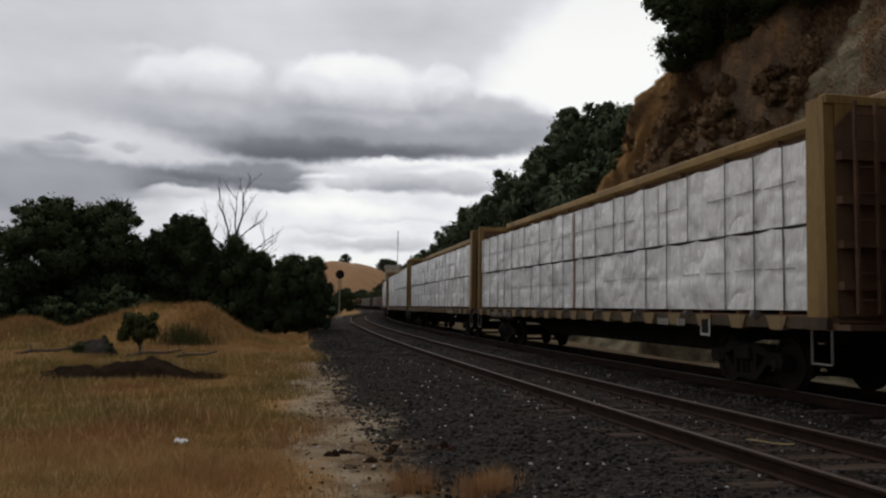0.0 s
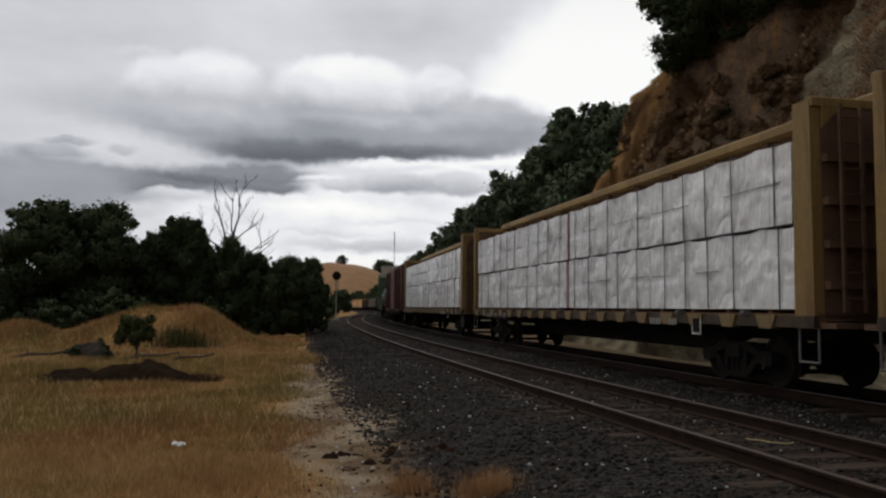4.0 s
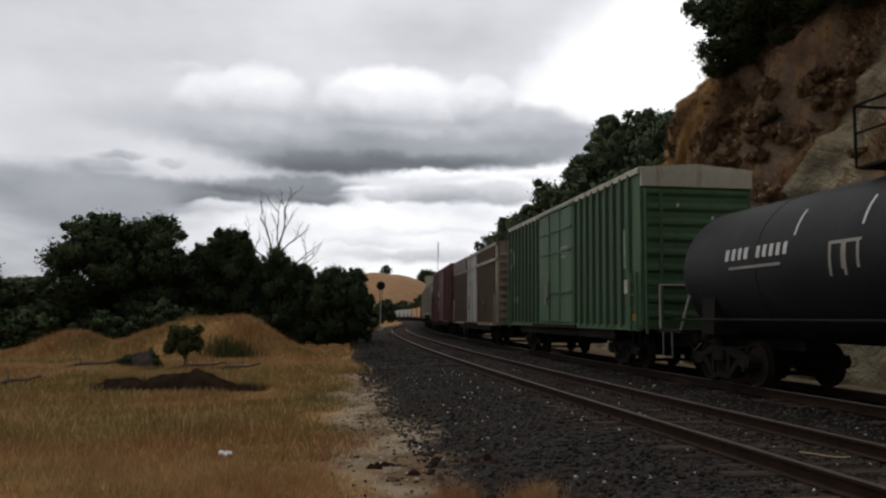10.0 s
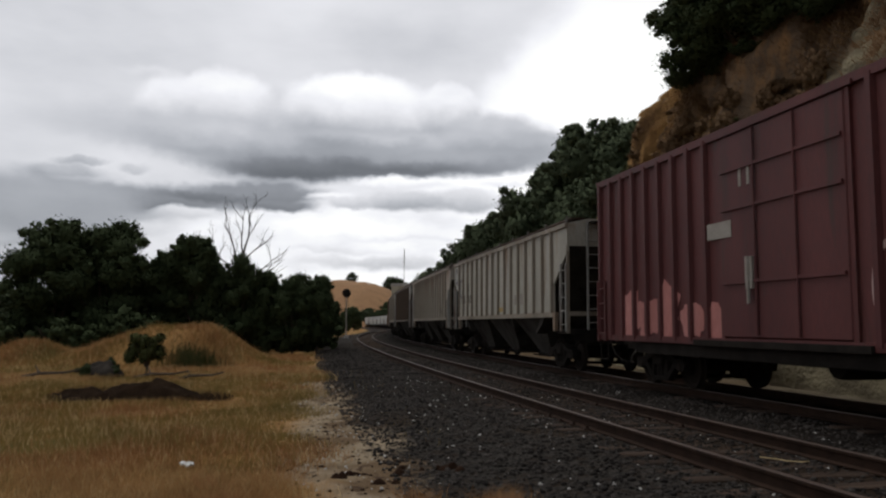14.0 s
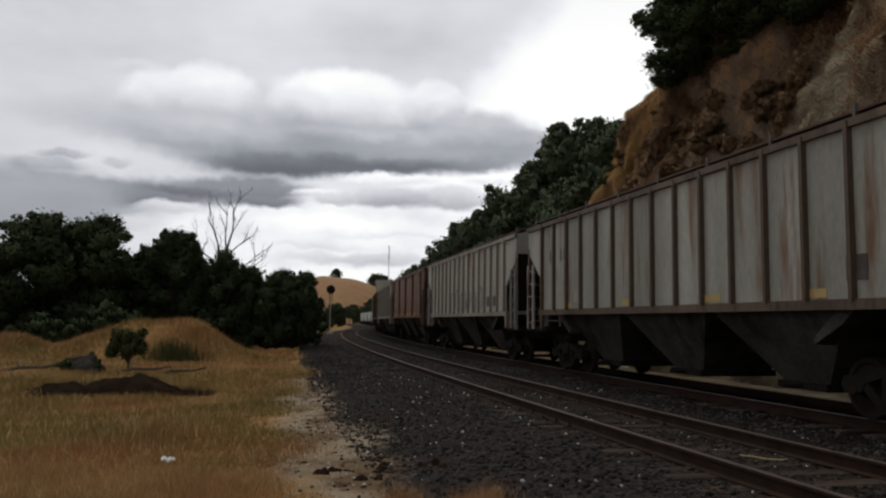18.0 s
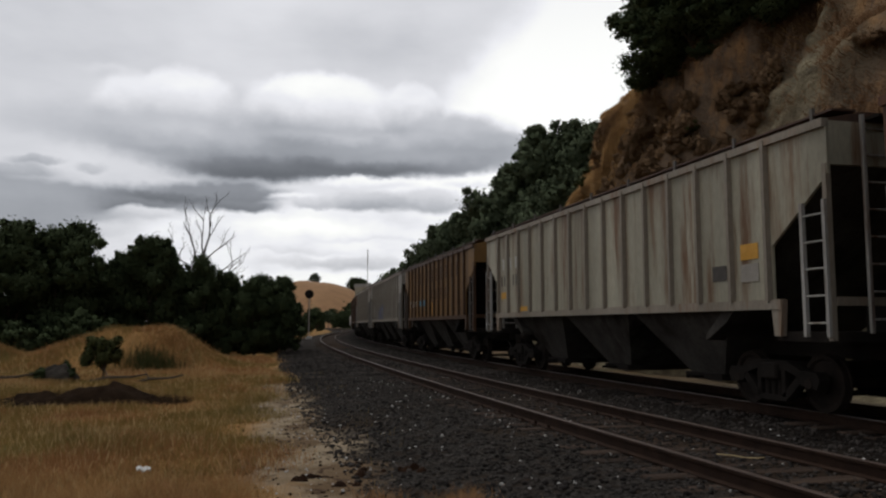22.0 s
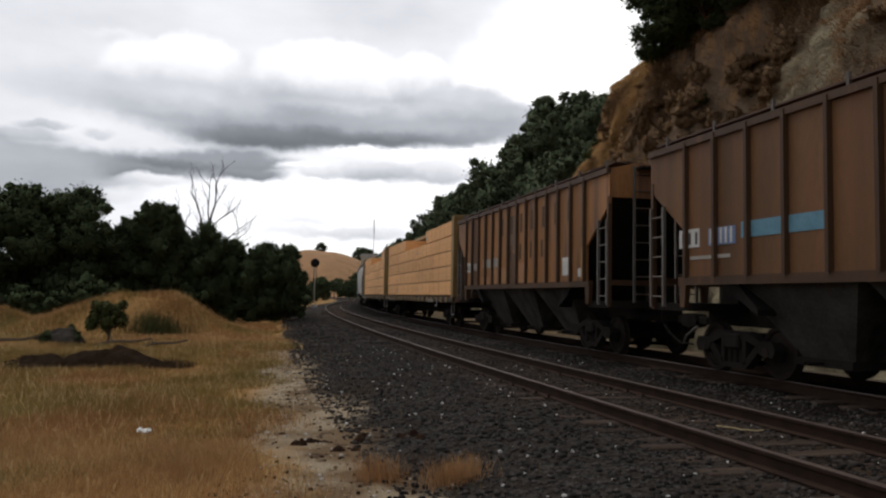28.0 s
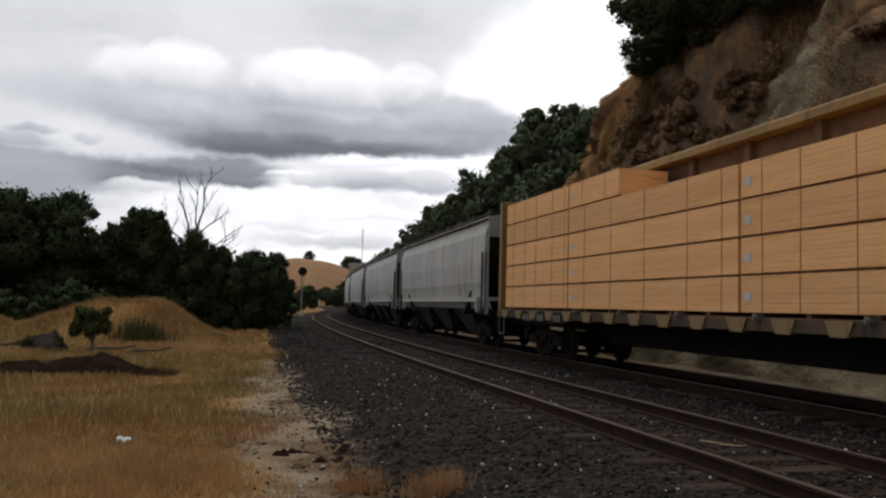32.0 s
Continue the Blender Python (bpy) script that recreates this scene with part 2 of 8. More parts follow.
# ---- materials ----
def surface(name, a, b, scale=3.0, rough=0.8, bump=0.3, grain=40.0, stain=None, stain_amount=0.5, stretch=(1, 1, 1), metal=0.0, stain_stretch=(1, 1, 1), stain_scale=1.0, per_piece=0.0, bump_dist=0.02, spec=0.3, rise=None, panels=0.0):
    """Two colours in patches, fine grain and relief, and a third colour in stains."""
    mt = bpy.data.materials.new(name)
    mt.use_nodes = True
    nt = mt.node_tree
    bsdf = nt.nodes["Principled BSDF"]
    tc = nt.nodes.new("ShaderNodeTexCoord")

    def tex(sc, detail, st, rough_=0.6):
        mp = nt.nodes.new("ShaderNodeMapping")
        mp.inputs["Scale"].default_value = st
        nt.links.new(tc.outputs["Object"], mp.inputs[0])
        n = nt.nodes.new("ShaderNodeTexNoise")
        n.inputs["Scale"].default_value, n.inputs["Detail"].default_value, n.inputs["Roughness"].default_value = sc, detail, rough_
        nt.links.new(mp.outputs[0], n.inputs["Vector"])
        return n.outputs["Fac"]

    def mixc(f, c1, c2):
        n = nt.nodes.new("ShaderNodeMix")
        n.data_type = "RGBA"
        for sock, v in ((n.inputs[0], f), (n.inputs[6], c1), (n.inputs[7], c2)):
            if isinstance(v, tuple):
                sock.default_value = (*v, 1)
            elif isinstance(v, float):
                sock.default_value = v
            else:
                nt.links.new(v, sock)
        return n.outputs[2]

    def stretch_range(v, lo, hi):
        n = nt.nodes.new("ShaderNodeMapRange")
        nt.links.new(v, n.inputs[0])
        n.inputs[1].default_value, n.inputs[2].default_value = lo, hi
        return n.outputs[0]

    large, small = tex(scale, 4, stretch), tex(grain, 3, stretch)
    col = mixc(stretch_range(large, 0.35, 0.65), a, b)
    lighter = tuple(min(1.0, c * 1.25) for c in b)
    darker = tuple(c * 0.7 for c in a)
    col = mixc(stretch_range(small, 0.3, 0.7), mixc(0.35, col, darker), mixc(0.25, col, lighter))
    if stain:
        st = tex(stain_scale, 6, stain_stretch, 0.65)
        if rise:   # height where stains gather, and how fast they thin out away from it
            sep, ab, mad = nt.nodes.new("ShaderNodeSeparateXYZ"), nt.nodes.new("ShaderNodeMath"), nt.nodes.new("ShaderNodeMath")
            nt.links.new(tc.outputs["Object"], sep.inputs[0])
            sb = nt.nodes.new("ShaderNodeMath")
            sb.operation, ab.operation, mad.operation = "SUBTRACT", "ABSOLUTE", "MULTIPLY_ADD"
            nt.links.new(sep.outputs[2], sb.inputs[0])
            sb.inputs[1].default_value = rise[0]
            nt.links.new(sb.outputs[0], ab.inputs[0])
            nt.links.new(ab.outputs[0], mad.inputs[0])
            mad.inputs[1].default_value = -rise[1]
            nt.links.new(st, mad.inputs[2])
            st = mad.outputs[0]
        col = mixc(stretch_range(st, 0.68 - 0.3 * stain_amount, 0.78 - 0.2 * stain_amount), col, stain)
    if panels:
        pn, ph = tex(1.0, 1, (1.3, 0.0, 0.05)), nt.nodes.new("ShaderNodeHueSaturation")
        pr = nt.nodes.new("ShaderNodeMapRange")
        nt.links.new(pn, pr.inputs[0])
        pr.inputs[1].default_value, pr.inputs[2].default_value, pr.inputs[3].default_value, pr.inputs[4].default_value = 0.3, 0.7, 1 - panels, 1 + panels
        nt.links.new(pr.outputs[0], ph.inputs["Value"])
        nt.links.new(col, ph.inputs["Color"])
        col = ph.outputs[0]
    if per_piece:
        info = nt.nodes.new("ShaderNodeObjectInfo")
        hv = nt.nodes.new("ShaderNodeHueSaturation")
        mr = nt.nodes.new("ShaderNodeMapRange")
        nt.links.new(info.outputs["Random"], mr.inputs[0])
        mr.inputs[3].default_value, mr.inputs[4].default_value = 1 - per_piece, 1 + per_piece
        nt.links.new(mr.outputs[0], hv.inputs["Value"])
        nt.links.new(col, hv.inputs["Color"])
        col = hv.outputs[0]
    nt.links.new(col, bsdf.inputs["Base Color"])
    rr = nt.nodes.new("ShaderNodeMapRange")
    nt.links.new(small, rr.inputs[0])
    rr.inputs[3].default_value, rr.inputs[4].default_value = max(0.0, rough - 0.12), min(1.0, rough + 0.1)
    nt.links.new(rr.outputs[0], bsdf.inputs["Roughness"])
    bsdf.inputs["Metallic"].default_value = metal
    bsdf.inputs["Specular IOR Level"].default_value = spec
    if bump:
        bp = nt.nodes.new("ShaderNodeBump")
        bp.inputs["Strength"].default_value, bp.inputs["Distance"].default_value = bump, bump_dist
        nt.links.new(small, bp.inputs["Height"])
        nt.links.new(bp.outputs[0], bsdf.inputs["Normal"])
    return mt


RUST = (0.11, 0.05, 0.025)
SIDE = (2.2, 2.2, 0.22)   # streaks that run down a wall
def paint(name, a, b, amount=0.4, rust=RUST, rough=0.6, rise=None, panels=0.1):
    return surface(name, a, b, 0.7, rough, 0.12, 18, rust, amount, stretch=(1, 1, 0.35), stain_stretch=SIDE, stain_scale=1.3, rise=rise, panels=panels)


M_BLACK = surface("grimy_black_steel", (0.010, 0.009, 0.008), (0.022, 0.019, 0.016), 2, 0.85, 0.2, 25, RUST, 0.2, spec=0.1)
M_UNDER = surface("dusty_underframe_steel", (0.012, 0.0102, 0.0088), (0.027, 0.0225, 0.019), 2, 0.9, 0.2, 25, spec=0.06)
M_WHEEL = surface("wheel_steel", (0.013, 0.0102, 0.0084), (0.028, 0.021, 0.0167), 3, 0.85, 0.1, 30, spec=0.08)
M_CHROME = surface("worn_bright_steel", (0.09, 0.08, 0.07), (0.17, 0.155, 0.14), 3, 0.6, 0.1, 30, metal=0.3)
# rib paint: rust, plus the ribs' shaded flanks painted into a darker tone
M_RIBDARK = paint("rust_stained_shade_dark_rib_paint", (0.062, 0.038, 0.023), (0.125, 0.086, 0.057), 0.6, (0.04, 0.022, 0.013))
# duller than the walls: the ribs' thin shadow lines put into their colour
M_RIBGREY = paint("stained_shade_toned_rib_paint", (0.19, 0.16, 0.12), (0.29, 0.25, 0.20), 0.5, (0.20, 0.12, 0.07))
M_RAIL = surface("rusty_rail_steel", (0.017, 0.0095, 0.0062), (0.036, 0.020, 0.013), 4, 0.85, 0.3, 60, spec=0.1)
M_RAILTOP = surface("polished_rail_head", (0.10, 0.085, 0.075), (0.16, 0.135, 0.12), 2, 0.5, 0.05, 50, metal=0.4)
M_RAILDULL = surface("dull_rail_head", (0.052, 0.034, 0.026), (0.088, 0.06, 0.046), 2, 0.55, 0.05, 50, metal=0.3)
M_TIE = surface("weathered_tie_wood", (0.026, 0.018, 0.013), (0.065, 0.045, 0.034), 3, 0.95, 0.8, 40, stretch=(0.3, 3, 3), per_piece=0.35, spec=0.08)
M_YELLOW = paint("faded_yellow_paint", (0.18, 0.11, 0.032), (0.255, 0.162, 0.052), 0.5, (0.12, 0.06, 0.03))
M_SILL = paint("worn_yellow_brown_sill_paint", (0.17, 0.113, 0.047), (0.26, 0.18, 0.083), 0.6, (0.055, 0.033, 0.02))
M_DECK = surface("rusty_brown_deck", (0.08, 0.045, 0.03), (0.16, 0.09, 0.05), 2, 0.85, 0.3, 20)
M_WRAP = surface("white_lumber_wrap", (0.74, 0.72, 0.69), (0.85, 0.83, 0.80), 1.5, 0.26, 0.3, 5, (0.66, 0.66, 0.64), 0.35, per_piece=0.06, bump_dist=0.05, spec=0.5)
def crease(mt, scale, strength, dist, stretch=(1, 1, 1), turn=0.0):
    """Sharp folds: a second relief of ridges under the first."""
    nt = mt.node_tree
    bsdf = nt.nodes["Principled BSDF"]
    tc, n, ab, bp = (nt.nodes.new(k) for k in ("ShaderNodeTexCoord", "ShaderNodeTexNoise", "ShaderNodeMath", "ShaderNodeBump"))
    n.inputs["Scale"].default_value, n.inputs["Detail"].default_value, n.inputs["Distortion"].default_value = scale, 2.5, 0.35
    mp = nt.nodes.new("ShaderNodeMapping")
    mp.inputs["Scale"].default_value, mp.inputs["Rotation"].default_value = stretch, (0, turn, 0)
    nt.links.new(tc.outputs["Object"], mp.inputs[0])
    nt.links.new(mp.outputs[0], n.inputs["Vector"])
    sb = nt.nodes.new("ShaderNodeMath")
    sb.operation, ab.operation = "SUBTRACT", "ABSOLUTE"
    sb.inputs[1].default_value = 0.5
    nt.links.new(n.outputs["Fac"], sb.inputs[0])
    nt.links.new(sb.outputs[0], ab.inputs[0])
    nt.links.new(ab.outputs[0], bp.inputs["Height"])
    bp.inputs["Strength"].default_value, bp.inputs["Distance"].default_value = strength, dist
    old = bsdf.inputs["Normal"].links
    if old:
        nt.links.new(old[0].from_socket, bp.inputs["Normal"])
    nt.links.new(bp.outputs[0], bsdf.inputs["Normal"])


crease(M_WRAP, 0.8, 0.8, 0.26)
crease(M_WRAP, 2.0, 0.7, 0.16, (1.6, 1, 0.35), 0.6)
crease(M_WRAP, 1.7, 0.6, 0.14, (1.6, 1, 0.4), -0.7)
M_STRAP = surface("dark_strapping", (0.07, 0.07, 0.07), (0.13, 0.13, 0.13), 5, 0.6, 0)
M_LUMBER = surface("fresh_sawn_lumber", (0.67, 0.345, 0.135), (0.79, 0.45, 0.20), 0.6, 0.75, 0.3, 14, (0.55, 0.265, 0.10), 0.42, stretch=(0.4, 1, 9), stain_stretch=(0.3, 1, 8), stain_scale=2.0, per_piece=0.10)
M_LATH = surface("red_brown_board", (0.12, 0.045, 0.026), (0.24, 0.105, 0.07), 2.0, 0.9, 0.3, 30, (0.34, 0.25, 0.20), 0.4)
M_SILLDARK = paint("rusty_dark_sill_paint", (0.042, 0.027, 0.016), (0.085, 0.056, 0.030), 0.5, (0.025, 0.016, 0.011))
M_DUNNAGE = surface("dark_wood_spacers", (0.10, 0.05, 0.025), (0.2, 0.1, 0.05), 4, 0.9, 0.3, 30)
M_BOXRED = paint("faded_oxide_red_paint", (0.090, 0.019, 0.013), (0.135, 0.032, 0.021), 0.5, (0.05, 0.016, 0.012))
M_DARKRED = paint("dull_maroon_paint", (0.07, 0.019, 0.019), (0.11, 0.032, 0.03), 0.4, (0.06, 0.03, 0.025))
M_PINK = paint("sun_bleached_pink_paint", (0.36, 0.13, 0.11), (0.48, 0.22, 0.2), 0.3, (0.16, 0.04, 0.04))
M_GREEN = paint("faded_green_paint", (0.05, 0.096, 0.045), (0.082, 0.14, 0.07), 0.3, (0.05, 0.10, 0.04))
# darker green that paints in the shadow line along each rib
M_GREENRIB = paint("shade_dark_green_rib_paint", (0.022, 0.046, 0.021), (0.042, 0.078, 0.037), 0.4, (0.03, 0.035, 0.02))
# ribs of a darker red than the wall
M_REDRIB = paint("darker_red_rib_paint", (0.048, 0.012, 0.009), (0.08, 0.021, 0.015), 0.4, (0.03, 0.012, 0.01))
M_BROWNRIB = paint("dark_brown_rib_paint", (0.045, 0.022, 0.010), (0.078, 0.038, 0.017), 0.4, (0.12, 0.06, 0.03))
M_LADDERPALE = paint("dirty_white_ladder_paint", (0.26, 0.25, 0.23), (0.38, 0.365, 0.335), 0.45)
M_CREAM = paint("dirty_cream_paint", (0.38, 0.36, 0.27), (0.48, 0.45, 0.35), 0.3)
M_TAN = paint("weathered_grey_tan_paint", (0.235, 0.195, 0.135), (0.345, 0.30, 0.22), 0.55, (0.10, 0.05, 0.03))
M_RUSTBAND = paint("rusted_brown_steel", (0.048, 0.024, 0.015), (0.088, 0.046, 0.028), 0.5, (0.03, 0.016, 0.012))
M_WHITE = paint("dirty_white_paint", (0.315, 0.295, 0.245), (0.42, 0.40, 0.34), 0.5, (0.22, 0.13, 0.07), rise=(4.1, 0.05))
M_WHITE_RUST = paint("rust_streaked_white_paint", (0.35, 0.315, 0.26), (0.46, 0.425, 0.365), 1.0, (0.20, 0.095, 0.04), rise=(4.2, 0.12))
M_GREY = paint("dirty_light_grey_paint", (0.23, 0.22, 0.185), (0.33, 0.32, 0.275), 0.5, (0.17, 0.10, 0.055), panels=0.22)
M_GREY_PLAIN = paint("plain_grey_paint", (0.34, 0.335, 0.31), (0.44, 0.43, 0.40), 0.35, (0.20, 0.15, 0.11))
M_HOPBROWN = paint("rusty_brown_hopper_paint", (0.080, 0.031, 0.013), (0.135, 0.056, 0.024), 0.55, (0.15, 0.06, 0.025), panels=0.28)
M_HOPTAN = paint("faded_ochre_paint", (0.138, 0.073, 0.022), (0.20, 0.108, 0.033), 0.5, (0.10, 0.060, 0.032), panels=0.3)
M_HOPORANGE = paint("faded_orange_paint", (0.205, 0.09, 0.028), (0.295, 0.134, 0.045), 0.5, (0.12, 0.06, 0.036), panels=0.32)
M_HOPDULL = paint("dull_brown_hopper_paint", (0.098, 0.045, 0.0155), (0.15, 0.071, 0.025), 0.6, (0.15, 0.062, 0.024), panels=0.28)
# dusty bay steel with the shade below the car put into its colour
M_BAY = surface("dusty_steel_shade_darkened", (0.030, 0.027, 0.0235), (0.080, 0.072, 0.063), 1.0, 0.9, 0.2, 20, (0.018, 0.014, 0.011), 0.5, stain_stretch=(1, 1, 0.4), spec=0.06)
M_TANK = surface("matt_black_tank_paint", (0.012, 0.012, 0.013), (0.025, 0.0245, 0.025), 0.6, 0.6, 0.08, 20, (0.035, 0.032, 0.029), 0.3, stain_stretch=(1.5, 1.5, 0.4), spec=0.15)
M_MARK = surface("white_stencil_paint", (0.42, 0.41, 0.38), (0.58, 0.57, 0.54), 3, 0.7, 0, 30)
M_MARK_DIM = surface("faded_stencil_paint", (0.24, 0.22, 0.19), (0.34, 0.31, 0.27), 3, 0.7, 0, 30)
M_MARK_PINK = surface("faded_pinkish_lettering", (0.34, 0.22, 0.19), (0.48, 0.36, 0.33), 4, 0.7, 0, 30)
M_MARK_DARK = surface("dark_stencil_paint", (0.045, 0.04, 0.035), (0.09, 0.08, 0.07), 3, 0.7, 0, 30)
M_MARK_BROWN = surface("faded_brown_lettering", (0.06, 0.034, 0.018), (0.10, 0.056, 0.03), 3, 0.7, 0, 30)
M_ORANGE = surface("orange_marker", (0.50, 0.25, 0.03), (0.62, 0.33, 0.06), 4, 0.6, 0, 30)
M_BLUE = surface("blue_spray_paint", (0.05, 0.10, 0.30), (0.08, 0.15, 0.40), 3, 0.6, 0, 30)
M_PALEBLUE = surface("pale_blue_spray_paint", (0.16, 0.22, 0.36), (0.30, 0.38, 0.52), 3, 0.6, 0, 30)
M_TEAL = surface("faded_teal_band", (0.08, 0.19, 0.25), (0.13, 0.26, 0.33), 4, 0.7, 0, 30, RUST, 0.3)
M_SPRAYGREY = surface("grey_spray_paint", (0.13, 0.12, 0.13), (0.22, 0.21, 0.22), 3, 0.7, 0, 30)
M_BARK = surface("grey_brown_bark", (0.05, 0.038, 0.028), (0.11, 0.085, 0.065), 5, 0.95, 0.8, 30, stretch=(1, 1, 0.25))
M_DEADWOOD = surface("grey_dead_wood", (0.045, 0.038, 0.034), (0.10, 0.087, 0.077), 5, 0.9, 0.5, 30, stretch=(1, 1, 0.25))
M_STONE = surface("ballast_stone", (0.05, 0.049, 0.048), (0.105, 0.10, 0.098), 9, 0.9, 0.4, 60)
M_PALESTONE = surface("pale_stone", (0.34, 0.33, 0.31), (0.5, 0.49, 0.46), 9, 0.9, 0.4, 60)
M_SOIL = surface("dark_burnt_soil", (0.016, 0.0100, 0.0065), (0.034, 0.0215, 0.0135), 3, 1.0, 1.0, 22, bump_dist=0.06, spec=0.02)
M_DUNG = surface("dark_reddish_clods", (0.014, 0.008, 0.0055), (0.036, 0.020, 0.013), 8, 1.0, 0.8, 30, spec=0.03)
M_PAPER = surface("white_paper_scrap", (0.7, 0.7, 0.68), (0.8, 0.8, 0.78), 8, 0.8, 0.2)
M_STRAW = surface("dry_straw_stalk", (0.34, 0.25, 0.12), (0.46, 0.36, 0.2), 8, 0.9, 0)


def leaf_material(name, a, b, vary=0.25, through_light=0.0):
    mt = surface(name, a, b, 0.8, 0.8, 0, 6, spec=0.06)
    nt = mt.node_tree
    geo, hv, mr = nt.nodes.new("ShaderNodeNewGeometry"), nt.nodes.new("ShaderNodeHueSaturation"), nt.nodes.new("ShaderNodeMapRange")
    nt.links.new(geo.outputs["Random Per Island"], mr.inputs[0])
    mr.inputs[3].default_value, mr.inputs[4].default_value = 1 - vary, 1 + vary
    bsdf = nt.nodes["Principled BSDF"]
    src = bsdf.inputs["Base Color"].links[0].from_socket
    nt.links.new(mr.outputs[0], hv.inputs["Value"])
    nt.links.new(src, hv.inputs["Color"])
    nt.links.new(hv.outputs[0], bsdf.inputs["Base Color"])
    if through_light:
        tr, mx = nt.nodes.new("ShaderNodeBsdfTranslucent"), nt.nodes.new("ShaderNodeMixShader")
        nt.links.new(hv.outputs[0], tr.inputs[0])
        mx.inputs[0].default_value = through_light
        nt.links.new(bsdf.outputs[0], mx.inputs[1])
        nt.links.new(tr.outputs[0], mx.inputs[2])
        nt.links.new(mx.outputs[0], nt.nodes["Material Output"].inputs["Surface"])
    return mt


M_LEAF = leaf_material("dark_oak_leaves", (0.040, 0.056, 0.026), (0.064, 0.085, 0.040), 0.15)
# grey-green leaves, lightened: haze over the hill oaks put into the colour
M_LEAF2 = leaf_material("grey_green_haze_toned_leaves", (0.062, 0.082, 0.046), (0.10, 0.124, 0.071), 0.15)
M_BUSH = leaf_material("olive_brush_leaves", (0.05, 0.06, 0.022), (0.085, 0.09, 0.035))
M_GRASS = leaf_material("dry_grass", (0.36, 0.205, 0.088), (0.50, 0.31, 0.14), 0.18, 0.5)
M_GRASSGREEN = leaf_material("half_green_grass", (0.16, 0.125, 0.042), (0.28, 0.195, 0.068), 0.18, 0.5)
M_GRASSRED = leaf_material("russet_dead_weeds", (0.25, 0.125, 0.055), (0.36, 0.19, 0.085), 0.18, 0.5)


# ---- building helpers ----
class Shape:
    """Collects vertices and faces of one part."""

    def __init__(self):
        self.v, self.f = [], []

    def add(self, verts, faces):
        n = len(self.v)
        self.v += [tuple(p) for p in verts]
        self.f += [tuple(n + i for i in q) for q in faces]
        return self

    def box(self, x0, x1, y0, y1, z0, z1, c=0.0):
        """A box; c chamfers its upright and level edges a little."""
        if c <= 0:
            v = [(x, y, z) for z in (z0, z1) for y in (y0, y1) for x in (x0, x1)]
            return self.add(v, [(0, 2, 3, 1), (4, 5, 7, 6), (0, 1, 5, 4), (2, 6, 7, 3), (0, 4, 6, 2), (1, 3, 7, 5)])
        rings = []
        for z, k in ((z0, c), (z0 + c, 0), (z1 - c, 0), (z1, c)):
            a, b, d, e = x0 + k, x1 - k, y0 + k, y1 - k
            rings.append([(a + c, d, z), (b - c, d, z), (b, d + c, z), (b, e - c, z), (b - c, e, z), (a + c, e, z), (a, e - c, z), (a, d + c, z)])
        return self.loft(rings)

    def loft(self, rings, cap=True):
        n, v = len(rings[0]), [p for r in rings for p in r]
        f = [(k * n + i, k * n + (i + 1) % n, (k + 1) * n + (i + 1) % n, (k + 1) * n + i) for k in range(len(rings) - 1) for i in range(n)]
        if cap:
            f += [tuple(range(n - 1, -1, -1)), tuple(range(len(v) - n, len(v)))]
        return self.add(v, f)

    def prism(self, outline, y0, y1):
        """An outline in x and z, drawn from y0 to y1."""
        return self.loft([[(x, y0, z) for x, z in outline], [(x, y1, z) for x, z in outline]])

    def prism_x(self, outline, x0, x1):
        """An outline in y and z, drawn from x0 to x1."""
        return self.loft([[(x0, y, z) for y, z in outline], [(x1, y, z) for y, z in outline]])

    def rod(self, p, q, r, n=6, r2=None):
        p, q = Vector(p), Vector(q)
        m = (q - p).to_track_quat("Z", "Y").to_matrix()
        ring = [m @ Vector((math.cos(2 * math.pi * i / n), math.sin(2 * math.pi * i / n), 0)) for i in range(n)]
        return self.loft([[tuple(p + d * r) for d in ring], [tuple(q + d * (r if r2 is None else r2)) for d in ring]])

    def disc_y(self, x, z, profile, n=20):
        """A turned form round an axle along y; profile of (radius, y)."""
        return self.loft([[(x + r * math.cos(2 * math.pi * i / n), y, z + r * math.sin(2 * math.pi * i / n)) for i in range(n)] for r, y in profile])

    def mesh(self, name, material, smooth=False):
        me = bpy.data.meshes.new(name)
        me.from_pydata(self.v, [], self.f)
        me.materials.append(material)
        if smooth:
            me.polygons.foreach_set("use_smooth", [True] * len(me.polygons))
        me.update()
        return me


def fixed_normals(me):
    bm = bmesh.new()
    bm.from_mesh(me)
    bmesh.ops.recalc_face_normals(bm, faces=bm.faces)
    bm.to_mesh(me)
    bm.free()
    return me


def part(name, shape, material, parent=None, label="", smooth=False, at=None):
    """One mesh object from a Shape, or from a mesh that is shared, under a thing or a part."""
    me = shape if isinstance(shape, bpy.types.Mesh) else fixed_normals(shape.mesh(name, material, smooth))
    ob = new(name, me)
    if parent:
        ob.parent = parent
    if at is not None:
        ob.matrix_basis = at
    if label:
        tagged(ob, label)
    return ob


SHARED = {}


def shared(key, make):
    """A mesh that several parts have in common."""
    if key not in SHARED:
        SHARED[key] = make()
    return SHARED[key]


def sheet(name, xs, ys, heights, material, attribute=None):
    """A grid of heights over uneven steps."""
    nx, ny = len(xs), len(ys)
    gx, gy = np.meshgrid(xs, ys)
    v = np.stack([gx, gy, heights.reshape(ny, nx)], -1).reshape(-1, 3)
    return grid_mesh(name, v, nx, ny, material, attribute)


